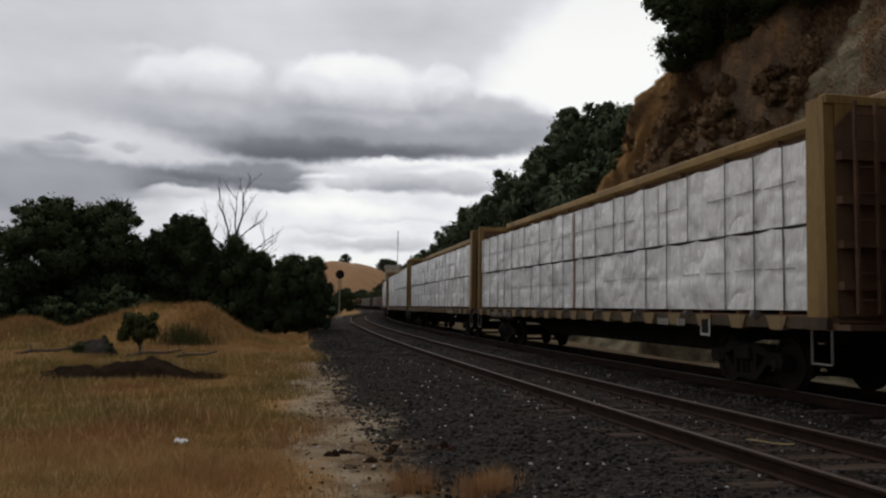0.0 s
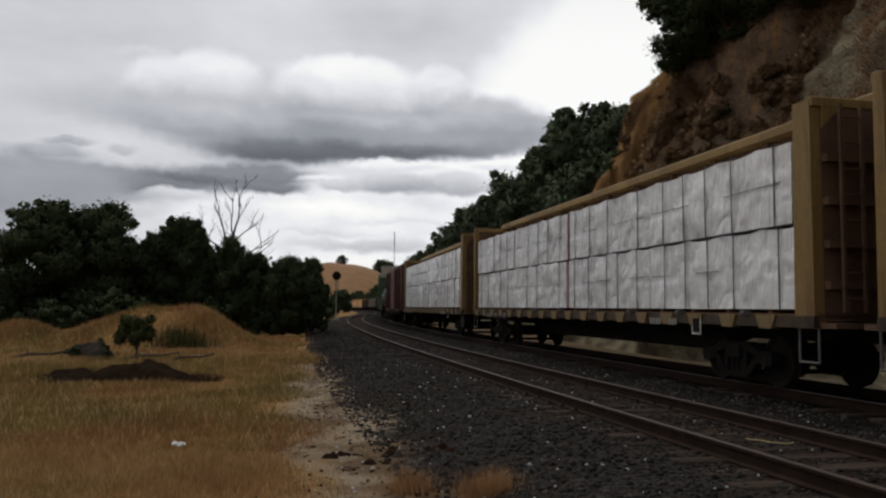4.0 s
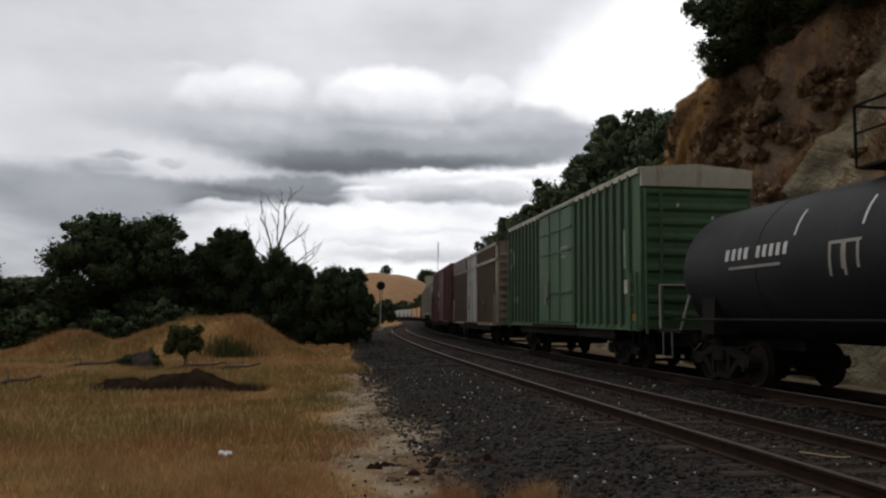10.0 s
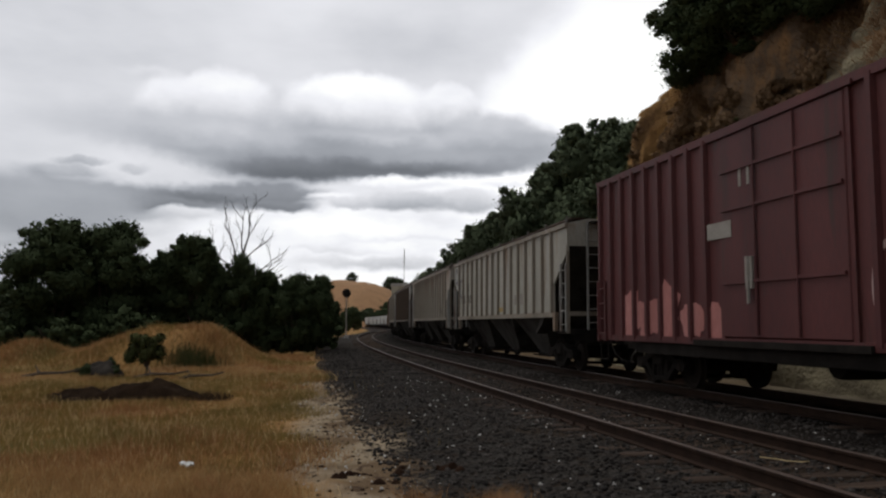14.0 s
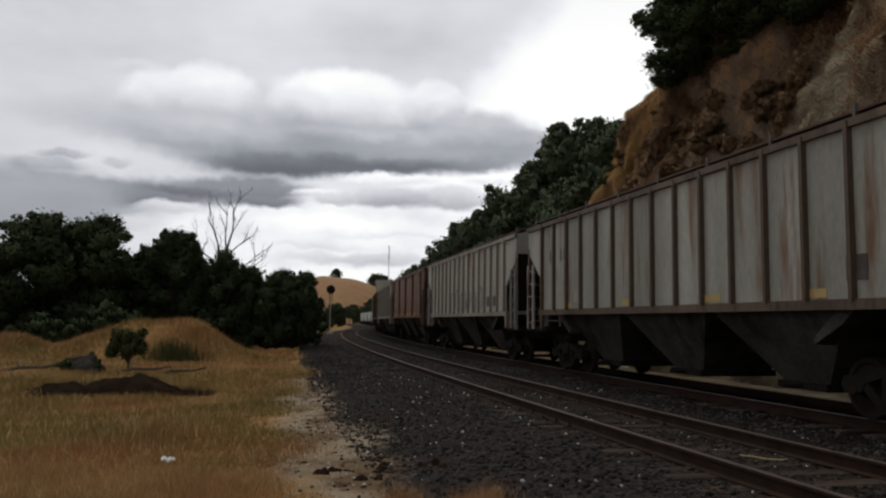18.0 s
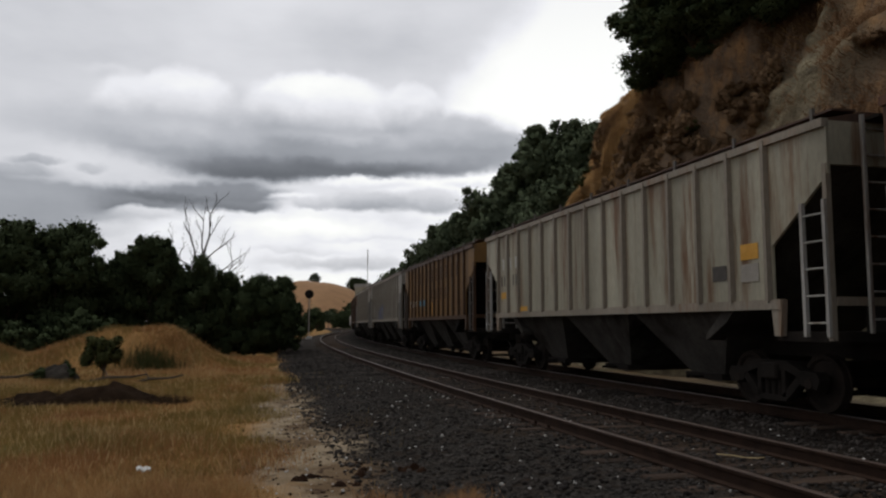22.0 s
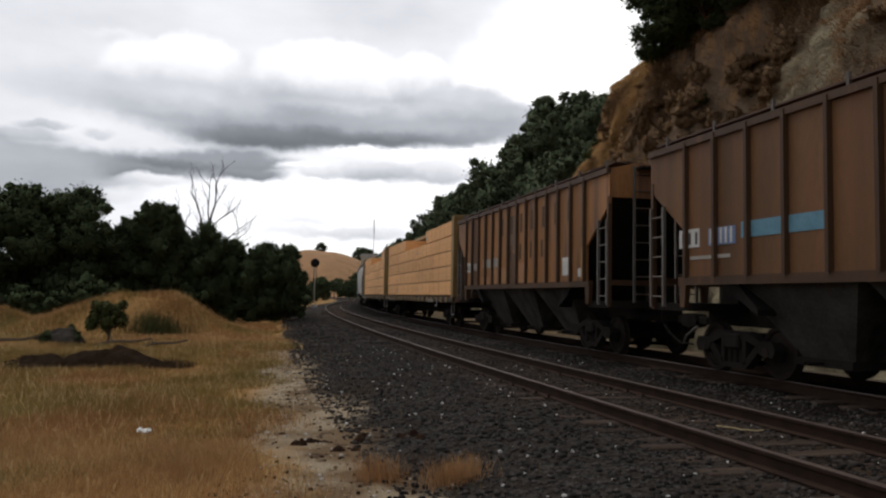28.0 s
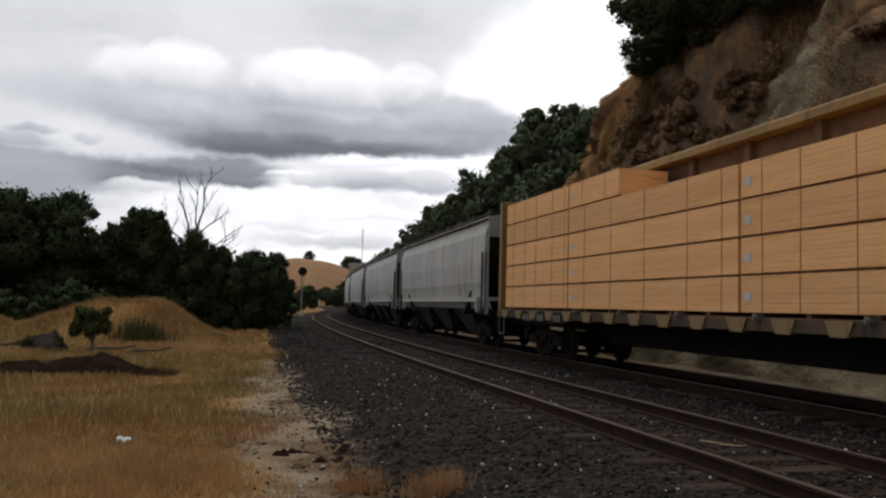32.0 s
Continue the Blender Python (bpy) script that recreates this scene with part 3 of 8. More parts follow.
def grid_mesh(name, v, nx, ny, material, attribute=None):
    i = (np.arange(ny - 1)[:, None] * nx + np.arange(nx - 1)[None]).reshape(-1)
    f = np.stack([i, i + 1, i + nx + 1, i + nx], 1)
    me = bpy.data.meshes.new(name)
    me.vertices.add(len(v))
    me.vertices.foreach_set("co", v.astype(np.float32).ravel())
    me.loops.add(f.size)
    me.loops.foreach_set("vertex_index", f.astype(np.int32).ravel())
    me.polygons.add(len(f))
    me.polygons.foreach_set("loop_start", np.arange(0, f.size, 4, dtype=np.int32))
    me.polygons.foreach_set("use_smooth", np.ones(len(f), bool))
    if attribute is not None:
        at = me.attributes.new("across", "FLOAT", "POINT")
        at.data.foreach_set("value", attribute.astype(np.float32))
    me.materials.append(material)
    me.update(calc_edges=True)
    return new(name, me)


def loose(name, verts, faces, material, normals=None):
    """One mesh of very many small loose faces."""
    verts, faces = np.asarray(verts, np.float32), np.asarray(faces, np.int32)
    k = faces.shape[1]
    me = bpy.data.meshes.new(name)
    me.vertices.add(len(verts))
    me.vertices.foreach_set("co", verts.ravel())
    me.loops.add(faces.size)
    me.loops.foreach_set("vertex_index", faces.ravel())
    me.polygons.add(len(faces))
    me.polygons.foreach_set("loop_start", np.arange(0, faces.size, k, dtype=np.int32))
    me.materials.append(material)
    me.update(calc_edges=True)
    if normals is not None:
        me.polygons.foreach_set("use_smooth", np.ones(len(faces), bool))
        me.normals_split_custom_set_from_vertices(normals)
    return me


def blade_faces(n):
    """Three triangles for each blade of five corners: base, base, bend, tip, bend."""
    return (np.array([(0, 1, 2), (0, 2, 4), (4, 2, 3)])[None] + 5 * np.arange(n)[:, None, None]).reshape(-1, 3)


RNG = np.random.default_rng(7)
_grid = RNG.random((128, 128))


def bumps(x, y, size):
    """Smooth noise from -0.5 to 0.5 over a plane."""
    x, y = np.asarray(x) / size, np.asarray(y) / size
    i, j = np.floor(x).astype(int), np.floor(y).astype(int)
    u, v = x - i, y - j
    u, v = u * u * (3 - 2 * u), v * v * (3 - 2 * v)
    g = lambda a, b: _grid[a % 128, b % 128]
    return (g(i, j) * (1 - u) + g(i + 1, j) * u) * (1 - v) + (g(i, j + 1) * (1 - u) + g(i + 1, j + 1) * u) * v - 0.5


MOUNDS = [  # x, y, half width, half depth, height
    (-11.0, 32.3, 2.1, 2.2, 1.38), (-13.4, 31.5, 1.4, 1.8, 0.62), (-16.8, 31.7, 1.6, 1.8, 0.85), (-8.9, 32.6, 1.4, 2.0, 0.42),
]


def ground_height(x, y):
    x, y = np.asarray(x, float), np.asarray(y, float)
    s, lat = along(x, y)
    bed = np.interp(lat, [-60, -5.2, -3.6, -2.3, -1.7, 1.7, 2.1, 2.5, GAP + 1.7, GAP + 2.4, GAP + 3.4, 60], [-0.35, -0.36, -0.34, -0.21, -0.181, -0.181, -0.20, -0.178, -0.178, -0.3, -0.4, -0.4])
    near = np.exp(-((x / 60) ** 2 + ((y - 15) / 60) ** 2))
    off = np.clip((np.abs(lat) - 3) / 4, 0, 1) * (lat < 0) + np.clip((lat - GAP - 3) / 3, 0, 1)
    z = bed + off * near * (0.22 * bumps(x, y, 5.0) + 0.10 * bumps(x, y, 1.4)) + 0.03 * bumps(x, y, 0.45) * near * (np.abs(lat) > 1.8) + 0.02 * bumps(x, y, 0.5) * near * (np.abs(lat) < 1.8)
    for mx, my, wx, wy, h in MOUNDS:
        d = ((x - mx) / wx) ** 2 + ((y - my) / wy) ** 2
        z = z + h * np.exp(-0.85 * d ** 1.25) * (1 + 0.22 * bumps(x, y, 1.2))
    return z


def ground_at(x, y):
    return float(ground_height(np.array([x]), np.array([y]))[0])


# ---- ground ----
def ground_material():
    mt = bpy.data.materials.new("gravel_dirt_grass_and_painted_shade")
    mt.use_nodes = True
    nt = mt.node_tree
    bsdf = nt.nodes["Principled BSDF"]
    at = nt.nodes.new("ShaderNodeAttribute")
    at.attribute_name = "across"
    geo = nt.nodes.new("ShaderNodeNewGeometry")

    def tex(sc, detail=4, kind="ShaderNodeTexNoise"):
        n = nt.nodes.new(kind)
        n.inputs["Scale"].default_value = sc
        if kind == "ShaderNodeTexNoise":
            n.inputs["Detail"].default_value = detail
        nt.links.new(geo.outputs["Position"], n.inputs["Vector"])
        return n

    def m(op, a, b=0.0):
        n = nt.nodes.new("ShaderNodeMath")
        n.operation = op
        for sock, v in zip(n.inputs, (a, b)):
            if isinstance(v, float):
                sock.default_value = v
            else:
                nt.links.new(v, sock)
        return n.outputs[0]

    def rng(v, lo, hi):
        n = nt.nodes.new("ShaderNodeMapRange")
        n.interpolation_type = "SMOOTHSTEP"
        nt.links.new(v, n.inputs[0])
        n.inputs[1].default_value, n.inputs[2].default_value = lo, hi
        return n.outputs[0]

    def mixc(f, c1, c2):
        n = nt.nodes.new("ShaderNodeMix")
        n.data_type = "RGBA"
        for sock, v in ((n.inputs[0], f), (n.inputs[6], c1), (n.inputs[7], c2)):
            if isinstance(v, tuple):
                sock.default_value = (*v, 1)
            elif isinstance(v, float):
                sock.default_value = v
            else:
                nt.links.new(v, sock)
        return n.outputs[2]

    wob = m("MULTIPLY", m("SUBTRACT", tex(0.9, 5).outputs["Fac"], 0.5), 1.5)
    wob = m("ADD", wob, m("MULTIPLY", m("SUBTRACT", tex(6.0, 4).outputs["Fac"], 0.5), 0.8))
    lat = m("ADD", at.outputs["Fac"], wob)
    stone = tex(28.0, 2, "ShaderNodeTexVoronoi")
    stone2 = tex(5.0, 3)
    gravel = mixc(rng(stone.outputs["Color"], 0.2, 0.9), (0.016, 0.014, 0.0124), (0.050, 0.0447, 0.0395))
    gravel = mixc(rng(stone2.outputs["Fac"], 0.45, 0.75), gravel, (0.028, 0.020, 0.0145))
    gravel = mixc(rng(tex(0.5, 4).outputs["Fac"], 0.52, 0.7), gravel, (0.033, 0.024, 0.017))
    # the train's shade painted into the gravel: near-black beside and under it
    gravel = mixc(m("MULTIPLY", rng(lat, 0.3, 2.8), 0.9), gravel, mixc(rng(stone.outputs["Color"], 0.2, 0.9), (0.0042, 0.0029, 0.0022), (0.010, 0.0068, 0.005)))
    dirt = mixc(rng(tex(1.2, 6).outputs["Fac"], 0.4, 0.62), (0.15, 0.102, 0.06), (0.31, 0.245, 0.167))
    dirt = mixc(rng(tex(4.5, 6).outputs["Fac"], 0.58, 0.68), dirt, (0.075, 0.048, 0.031))
    grass = mixc(rng(tex(0.7, 6).outputs["Fac"], 0.38, 0.62), (0.25, 0.13, 0.048), (0.40, 0.23, 0.09))
    grass = mixc(rng(tex(0.33, 4).outputs["Fac"], 0.5, 0.62), grass, (0.15, 0.125, 0.045))
    grass = mixc(rng(tex(14.0, 3).outputs["Fac"], 0.5, 0.7), grass, (0.19, 0.11, 0.045))
    sp = nt.nodes.new("ShaderNodeSeparateXYZ")
    nt.links.new(geo.outputs["Position"], sp.inputs[0])
    thin = m("MULTIPLY", rng(m("ADD", sp.outputs[1], m("MULTIPLY", wob, 2.0)), 20.0, 27.0), 0.9)
    dirt = mixc(thin, dirt, grass)
    col = mixc(rng(lat, -5.35, -4.45), grass, dirt)
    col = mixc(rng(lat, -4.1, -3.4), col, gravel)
    between = mixc(rng(tex(2.5, 5).outputs["Fac"], 0.4, 0.65), (0.022, 0.015, 0.010), (0.050, 0.032, 0.021))
    inner = m("MULTIPLY", rng(at.outputs["Fac"], -1.1, -0.7), m("SUBTRACT", 1.0, rng(at.outputs["Fac"], 0.7, 1.1)))
    col = mixc(m("MULTIPLY", inner, 0.75), col, between)
    col = mixc(rng(lat, GAP + 2.4, GAP + 3.2), col, mixc(0.75, dirt, (0.085, 0.075, 0.058)))
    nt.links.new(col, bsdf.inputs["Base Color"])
    bsdf.inputs["Roughness"].default_value = 0.95
    bsdf.inputs["Specular IOR Level"].default_value = 0.05
    bp, bp2 = nt.nodes.new("ShaderNodeBump"), nt.nodes.new("ShaderNodeBump")
    bp.inputs["Strength"].default_value, bp.inputs["Distance"].default_value = 0.9, 0.04
    bp2.inputs["Strength"].default_value, bp2.inputs["Distance"].default_value = 0.6, 0.06
    nt.links.new(stone.outputs["Distance"], bp.inputs["Height"])
    nt.links.new(tex(3.0, 8).outputs["Fac"], bp2.inputs["Height"])
    nt.links.new(bp2.outputs[0], bp.inputs["Normal"])
    nt.links.new(bp.outputs[0], bsdf.inputs["Normal"])
    return mt


def steps(lo, fine_lo, fine_hi, hi, d, growth=1.12):
    """Even steps in the middle that grow outwards."""
    mid = np.arange(fine_lo, fine_hi, d)
    out, k = [mid[-1]], d
    while out[-1] < hi:
        k *= growth
        out.append(out[-1] + k)
    inn, k = [mid[0]], d
    while inn[-1] > lo:
        k *= growth
        inn.append(inn[-1] - k)
    return np.array(inn[:0:-1] + list(mid) + out[1:])


def build_ground():
    xs, ys = steps(-2500, -13, 12, 2500, 0.2), steps(-800, 4.0, 30, 4000, 0.2, 1.09)
    gx, gy = np.meshgrid(xs, ys)
    z = ground_height(gx.ravel(), gy.ravel())
    _, lat = along(gx.ravel(), gy.ravel())
    tagged(sheet("ground", xs, ys, z, ground_material(), lat), "dry grass field, pale dirt strip and track gravel with shade painted in towards the train", "ground", kind="structure")


build_ground()


# ---- hillside and cliff behind the train ----
def cliff_material():
    mt = surface("cliff_rock_and_dry_grass", (0.105, 0.075, 0.052), (0.185, 0.130, 0.086), 1.1, 0.95, 0.8, 7.0, (0.28, 0.160, 0.075), 0.55, stain_scale=0.9, bump_dist=0.16, spec=0.04, stain_stretch=(1, 1, 0.45))
    nt = mt.node_tree
    bsdf = nt.nodes["Principled BSDF"]
    src = bsdf.inputs["Base Color"].links[0].from_socket
    geo = nt.nodes.new("ShaderNodeNewGeometry")
    at = nt.nodes.new("ShaderNodeAttribute")
    at.attribute_name = "across"
    n = nt.nodes.new("ShaderNodeTexNoise")
    n.inputs["Scale"].default_value, n.inputs["Detail"].default_value = 0.8, 6
    mp = nt.nodes.new("ShaderNodeMapping")
    mp.inputs["Scale"].default_value = (1, 1, 1.8)
    nt.links.new(geo.outputs["Position"], mp.inputs[0])
    nt.links.new(mp.outputs[0], n.inputs["Vector"])
    rockcol = nt.nodes.new("ShaderNodeValToRGB")
    e = rockcol.color_ramp.elements
    e[0].position, e[0].color = 0.35, (0.095, 0.080, 0.054, 1)
    e[1].position, e[1].color = 0.7, (0.27, 0.232, 0.152, 1)
    nt.links.new(n.outputs["Fac"], rockcol.inputs[0])
    mx = nt.nodes.new("ShaderNodeMix")
    mx.data_type = "RGBA"
    nt.links.new(at.outputs["Fac"], mx.inputs[0])
    nt.links.new(src, mx.inputs[6])
    nt.links.new(rockcol.outputs[0], mx.inputs[7])
    nt.links.new(mx.outputs[2], bsdf.inputs["Base Color"])
    return mt


def hill_point(s, u):
    """The slope: s along the track, u metres up its face. Gives lateral place and height."""
    foot = np.interp(s, [-60, 34, 46, 52, 66, 90, 200, 420], [8.6, 8.9, 10.2, 11.7, 16.0, 15.0, 12.0, 14.0])
    steep = np.interp(s, [-60, 52, 66, 120, 420], [66, 66, 42, 33, 22])
    break_at = np.interp(s, [-60, 10, 45, 54, 66, 420], [22, 22, 17.5, 17, 12, 14])
    low = np.minimum(u, break_at)
    high = np.maximum(u - break_at, 0)
    a, b = np.radians(steep), np.radians(np.interp(s, [-60, 50, 66, 420], [42, 40, 26, 14]))
    return foot + low * np.cos(a) + high * np.cos(b), low * np.sin(a) + high * np.sin(b) - 0.6


def hill_surface(s, u):
    """Points of the craggy slope, and how rocky it is there."""
    s, u = np.asarray(s, float), np.asarray(u, float)
    lat, z = hill_point(s, u)
    fade = np.clip(u / 2.0, 0, 1)
    rock = np.clip(bumps(s + 11, u * 0.8, 4.0) * 1.8 + 1.15 - np.abs(s - 25.5) / 4.5 - np.abs(u - 11) / 12, 0, 1)
    rock = np.maximum(rock, np.clip((3.0 - u) / 1.5, 0, 1))
    ridge = 0.5 - np.abs(bumps(s + 7, u * 0.9, 2.4)) * 2
    ridge2 = 0.5 - np.abs(bumps(s * 1.2 + 3, u + 20, 1.0)) * 2
    crag = bumps(s, u, 3.6) * 2.6 + ridge * 1.2 + ridge2 * 0.4 + bumps(s, u, 0.7) * 0.25
    gully = -1.8 * np.exp(-((s - 33 + 0.35 * u) / 2.0) ** 2) - 1.6 * np.exp(-((s - 44 + 0.2 * u) / 1.5) ** 2)  - 1.3 * np.exp(-((s - 39 + 0.25 * u) / 1.0) ** 2)
    push = (crag * (0.6 + 0.7 * rock) + gully * (s < 60)) * fade
    lat, z = lat - push * 0.8, z + push * 0.3
    h = np.interp(s, _s, _head)
    return np.interp(s, _s, _x) + lat * np.cos(h), np.interp(s, _s, _y) + lat * np.sin(h), z, np.clip(rock * 1.6, 0, 1)


def build_hillside():
    ss = np.concatenate([np.arange(-60, 0, 1.2), np.arange(0, 62, 0.25), np.arange(62, 130, 1.5), np.arange(130, 430, 8)])
    us = np.concatenate([np.arange(0, 26, 0.25), np.arange(26, 60, 1.2), np.arange(60, 220, 12)])
    gs, gu = np.meshgrid(ss, us)
    x, y, z, rock = hill_surface(gs.ravel(), gu.ravel())
    ob = grid_mesh("hillside", np.stack([x, y, z], 1), len(ss), len(us), cliff_material(), rock)
    tagged(ob, "steep brown rocky cliff with patches of dry grass", "hillside", kind="structure")


def hill_spot(s, u):
    x, y, z, _ = hill_surface(np.array([float(s)]), np.array([float(u)]))
    return float(x[0]), float(y[0]), float(z[0])


build_hillside()


def far_hills():
    m_far = surface("far_golden_grass", (0.235, 0.125, 0.06), (0.31, 0.178, 0.087), 0.02, 1.0, 0, 0.2, (0.20, 0.15, 0.07), 0.2, stain_scale=0.03)
    for name, cx, cy, rx, ry, h, label in (("hill", -58, 520, 40, 70, 32, "round golden grass hill far off"), ("hill", -5, 640, 90, 90, 27, "low golden grass ridge far off"), ("hill", 330, 800, 260, 200, 90, "broad golden ridge far off")):
        xs, ys = np.linspace(-1.6, 1.6, 50), np.linspace(-1.6, 1.6, 30)
        gx, gy = np.meshgrid(xs, ys)
        r = gx ** 2 + gy ** 2
        z = h * np.exp(-0.9 * r ** 1.6) * (1 + 0.25 * bumps(gx + cx, gy, 0.5)) - 3
        ob = sheet(name, xs * rx + cx, ys * ry + cy, z.ravel(), m_far)
        tagged(ob, label, "hill", kind="structure")


far_hills()


# ---- tracks ----
def sweep(outline, lat0, s0, s1, step, material, name, parent):
    """An outline in lat and z, drawn along the track."""
    sh = Shape()
    rings = []
    for s in np.arange(s0, s1 + 0.01, step):
        x, y, h = on_track(s)
        rings.append([(x + (lat0 + a) * math.cos(h), y + (lat0 + a) * math.sin(h), z) for a, z in outline])
    sh.loft(rings)
    return part(name, sh, material, parent)


def build_track(lat0, head_material, label, s_from, s_to, n_ties):
    track = tagged(new("railway_track"), label, "railway track", kind="structure")
    foot = [(-0.07, -0.165), (0.07, -0.165), (0.07, -0.15), (0.012, -0.135), (0.012, -0.045), (0.034, -0.035), (0.034, -0.006), (-0.034, -0.006), (-0.034, -0.035), (-0.012, -0.045), (-0.012, -0.135), (-0.07, -0.15)]
    head = [(-0.034, -0.006), (0.034, -0.006), (0.030, 0.0), (-0.030, 0.0)]
    for side in (-0.7535, 0.7535):
        rail = sweep([(a, z) for a, z in foot], lat0 + side, s_from, s_to, 2.0, M_RAIL, "rail", track)
        sweep(head, lat0 + side, s_from, s_to, 2.0, head_material, "rail_head", rail)
    tie = shared("tie", lambda: fixed_normals(Shape().box(-1.3, 1.3, -0.115, 0.115, -0.18, 0.0, 0.012).mesh("tie", M_TIE)))
    plate = shared("plate", lambda: fixed_normals(Shape().box(-0.18, 0.18, -0.09, 0.09, 0, 0.014).box(-0.13, -0.10, -0.06, -0.03, 0.014, 0.05).box(0.10, 0.13, 0.03, 0.06, 0.014, 0.05).mesh("tie_plate", M_RAIL)))
    rnd = random.Random(int(lat0 * 10))
    for i in range(n_ties):
        s = s_from + 14.0 + 0.53 * i
        x, y, h = on_track(s, lat0 + rnd.uniform(-0.05, 0.05))
        ob = part("tie", tie, None, track)
        ob.matrix_basis = pose(x, y, -0.170 + rnd.uniform(-0.022, 0.010), 0, rnd.uniform(-0.6, 0.6), math.degrees(h) + rnd.uniform(-1.5, 1.5))
        if lat0 == 0 and 18 < i < 70:
            for side in (-0.7535, 0.7535):
                part("tie_plate", plate, None, ob, at=pose(side, 0, 0.0))


build_track(0.0, M_RAILDULL, "empty rusty railway track on weathered wooden ties", -12.0, 330.0, 150)
build_track(GAP, M_RAILTOP, "railway track that carries the train, its gravel darkened with painted shade", -40.0, 420.0, 130)


# ---- railway cars: x runs forward along the car, its near side faces -y, z = 0 on the rail ----
WHEEL_R = 0.44
AXLES = []


def wheelset_mesh():
    sh = Shape()
    for k in (-1, 1):
        c = 0.7535 * k
        sh.disc_y(0, 0, [(0.10, c - 0.07 * k), (0.30, c - 0.02 * k), (0.34, c - 0.055 * k), (WHEEL_R + 0.025, c - 0.055 * k), (WHEEL_R + 0.02, c - 0.03 * k), (WHEEL_R, c - 0.02 * k), (WHEEL_R - 0.006, c + 0.07 * k), (0.37, c + 0.07 * k), (0.34, c + 0.03 * k), (0.16, c + 0.05 * k), (0.15, c + 0.11 * k), (0.05, c + 0.11 * k)], 24)
    sh.disc_y(0, 0, [(0.075, -0.75), (0.075, 0.75)], 10)
    for k in (-1, 1):
        sh.disc_y(0, 0, [(0.085, 0.8 * k), (0.10, 1.02 * k), (0.085, 1.10 * k)], 10)
    return fixed_normals(sh.mesh("wheelset", M_WHEEL))


def side_frame_mesh():
    sh = Shape()
    sh.prism([(-1.12, 0.50), (-1.05, 0.62), (-0.72, 0.62), (-0.40, 0.76), (0.40, 0.76), (0.72, 0.62), (1.05, 0.62), (1.12, 0.50), (1.05, 0.36), (0.72, 0.40), (0.66, 0.52), (0.34, 0.62), (-0.34, 0.62), (-0.66, 0.52), (-0.72, 0.40), (-1.05, 0.36)], -0.09, 0.09)
    sh.prism([(-0.70, 0.44), (-0.62, 0.54), (-0.26, 0.22), (0.26, 0.22), (0.62, 0.54), (0.70, 0.44), (0.34, 0.13), (-0.34, 0.13)], -0.08, 0.08)
    for x in (-0.16, 0, 0.16):
        sh.rod((x, 0, 0.22), (x, 0, 0.62), 0.06, 8)
    for x in (-0.30, 0.30):
        sh.box(x - 0.045, x + 0.045, -0.08, 0.08, 0.2, 0.64)
    return fixed_normals(sh.mesh("side_frame", M_UNDER))


def add_truck(car, x):
    truck = part("truck", shared("bolster", lambda: fixed_normals(Shape().box(-0.22, 0.22, -1.15, 1.15, 0.46, 0.72, 0.03).disc_y(0, 0.2, [(0.05, -0.9), (0.05, 0.9)], 6).mesh("truck", M_UNDER))), None, car, at=pose(x, 0, 0))
    for y in (-1.0, 1.0):
        part("side_frame", shared("side_frame", side_frame_mesh), None, truck, at=pose(0, y, 0))
    for k, xx in enumerate((0.88, -0.88)):
        w = part("wheelset", shared("wheelset", wheelset_mesh), None, truck, at=pose(xx, 0, WHEEL_R))
        AXLES.append((k, w))


def add_coupler(car, x, k):
    sh = Shape()
    sh.box(min(x, x + 0.55 * k), max(x, x + 0.55 * k), -0.07, 0.07, 0.78, 0.94, 0.02)
    sh.prism([(x + 0.5 * k, 0.70), (x + 0.82 * k, 0.74), (x + 0.86 * k, 0.86), (x + 0.82 * k, 0.98), (x + 0.5 * k, 1.0)], -0.15, 0.13)
    coupler = part("coupler", sh, M_UNDER, car)
    hose = Shape()
    pts = [(x - 0.1 * k, -0.35, 0.75), (x + 0.25 * k, -0.38, 0.55), (x + 0.5 * k, -0.3, 0.38), (x + 0.72 * k, -0.12, 0.36)]
    for p, q in zip(pts, pts[1:]):
        hose.rod(p, q, 0.025, 6)
    part("air_hose", hose, M_CHROME if k < 0 else M_BLACK, coupler)


def ladder(rails, z0, z1, n, y, w=0.03):
    """A ladder on the near or far side: two uprights and rungs."""
    sh = Shape()
    for x in rails:
        sh.box(x - w, x + w, y - 0.03, y + 0.03, z0, z1)
    for i in range(n):
        z = z0 + (z1 - z0) * (i + 0.5) / n
        sh.rod((rails[0], y, z), (rails[1], y, z), 0.016, 5)
    return sh


def end_ladder(x, ys, z0, z1, n):
    sh = Shape()
    for y in ys:
        sh.box(x - 0.025, x + 0.025, y - 0.025, y + 0.025, z0, z1)
    for i in range(n):
        z = z0 + (z1 - z0) * (i + 0.5) / n
        sh.rod((x, ys[0], z), (x, ys[1], z), 0.016, 5)
    return sh


def new_car(name, label, category, group, half, truck_x):
    car = tagged(new(name), label, category, group)
    for k in (-1, 1):
        add_truck(car, truck_x * k)
        add_coupler(car, (half - 0.05) * k, k)
    return car


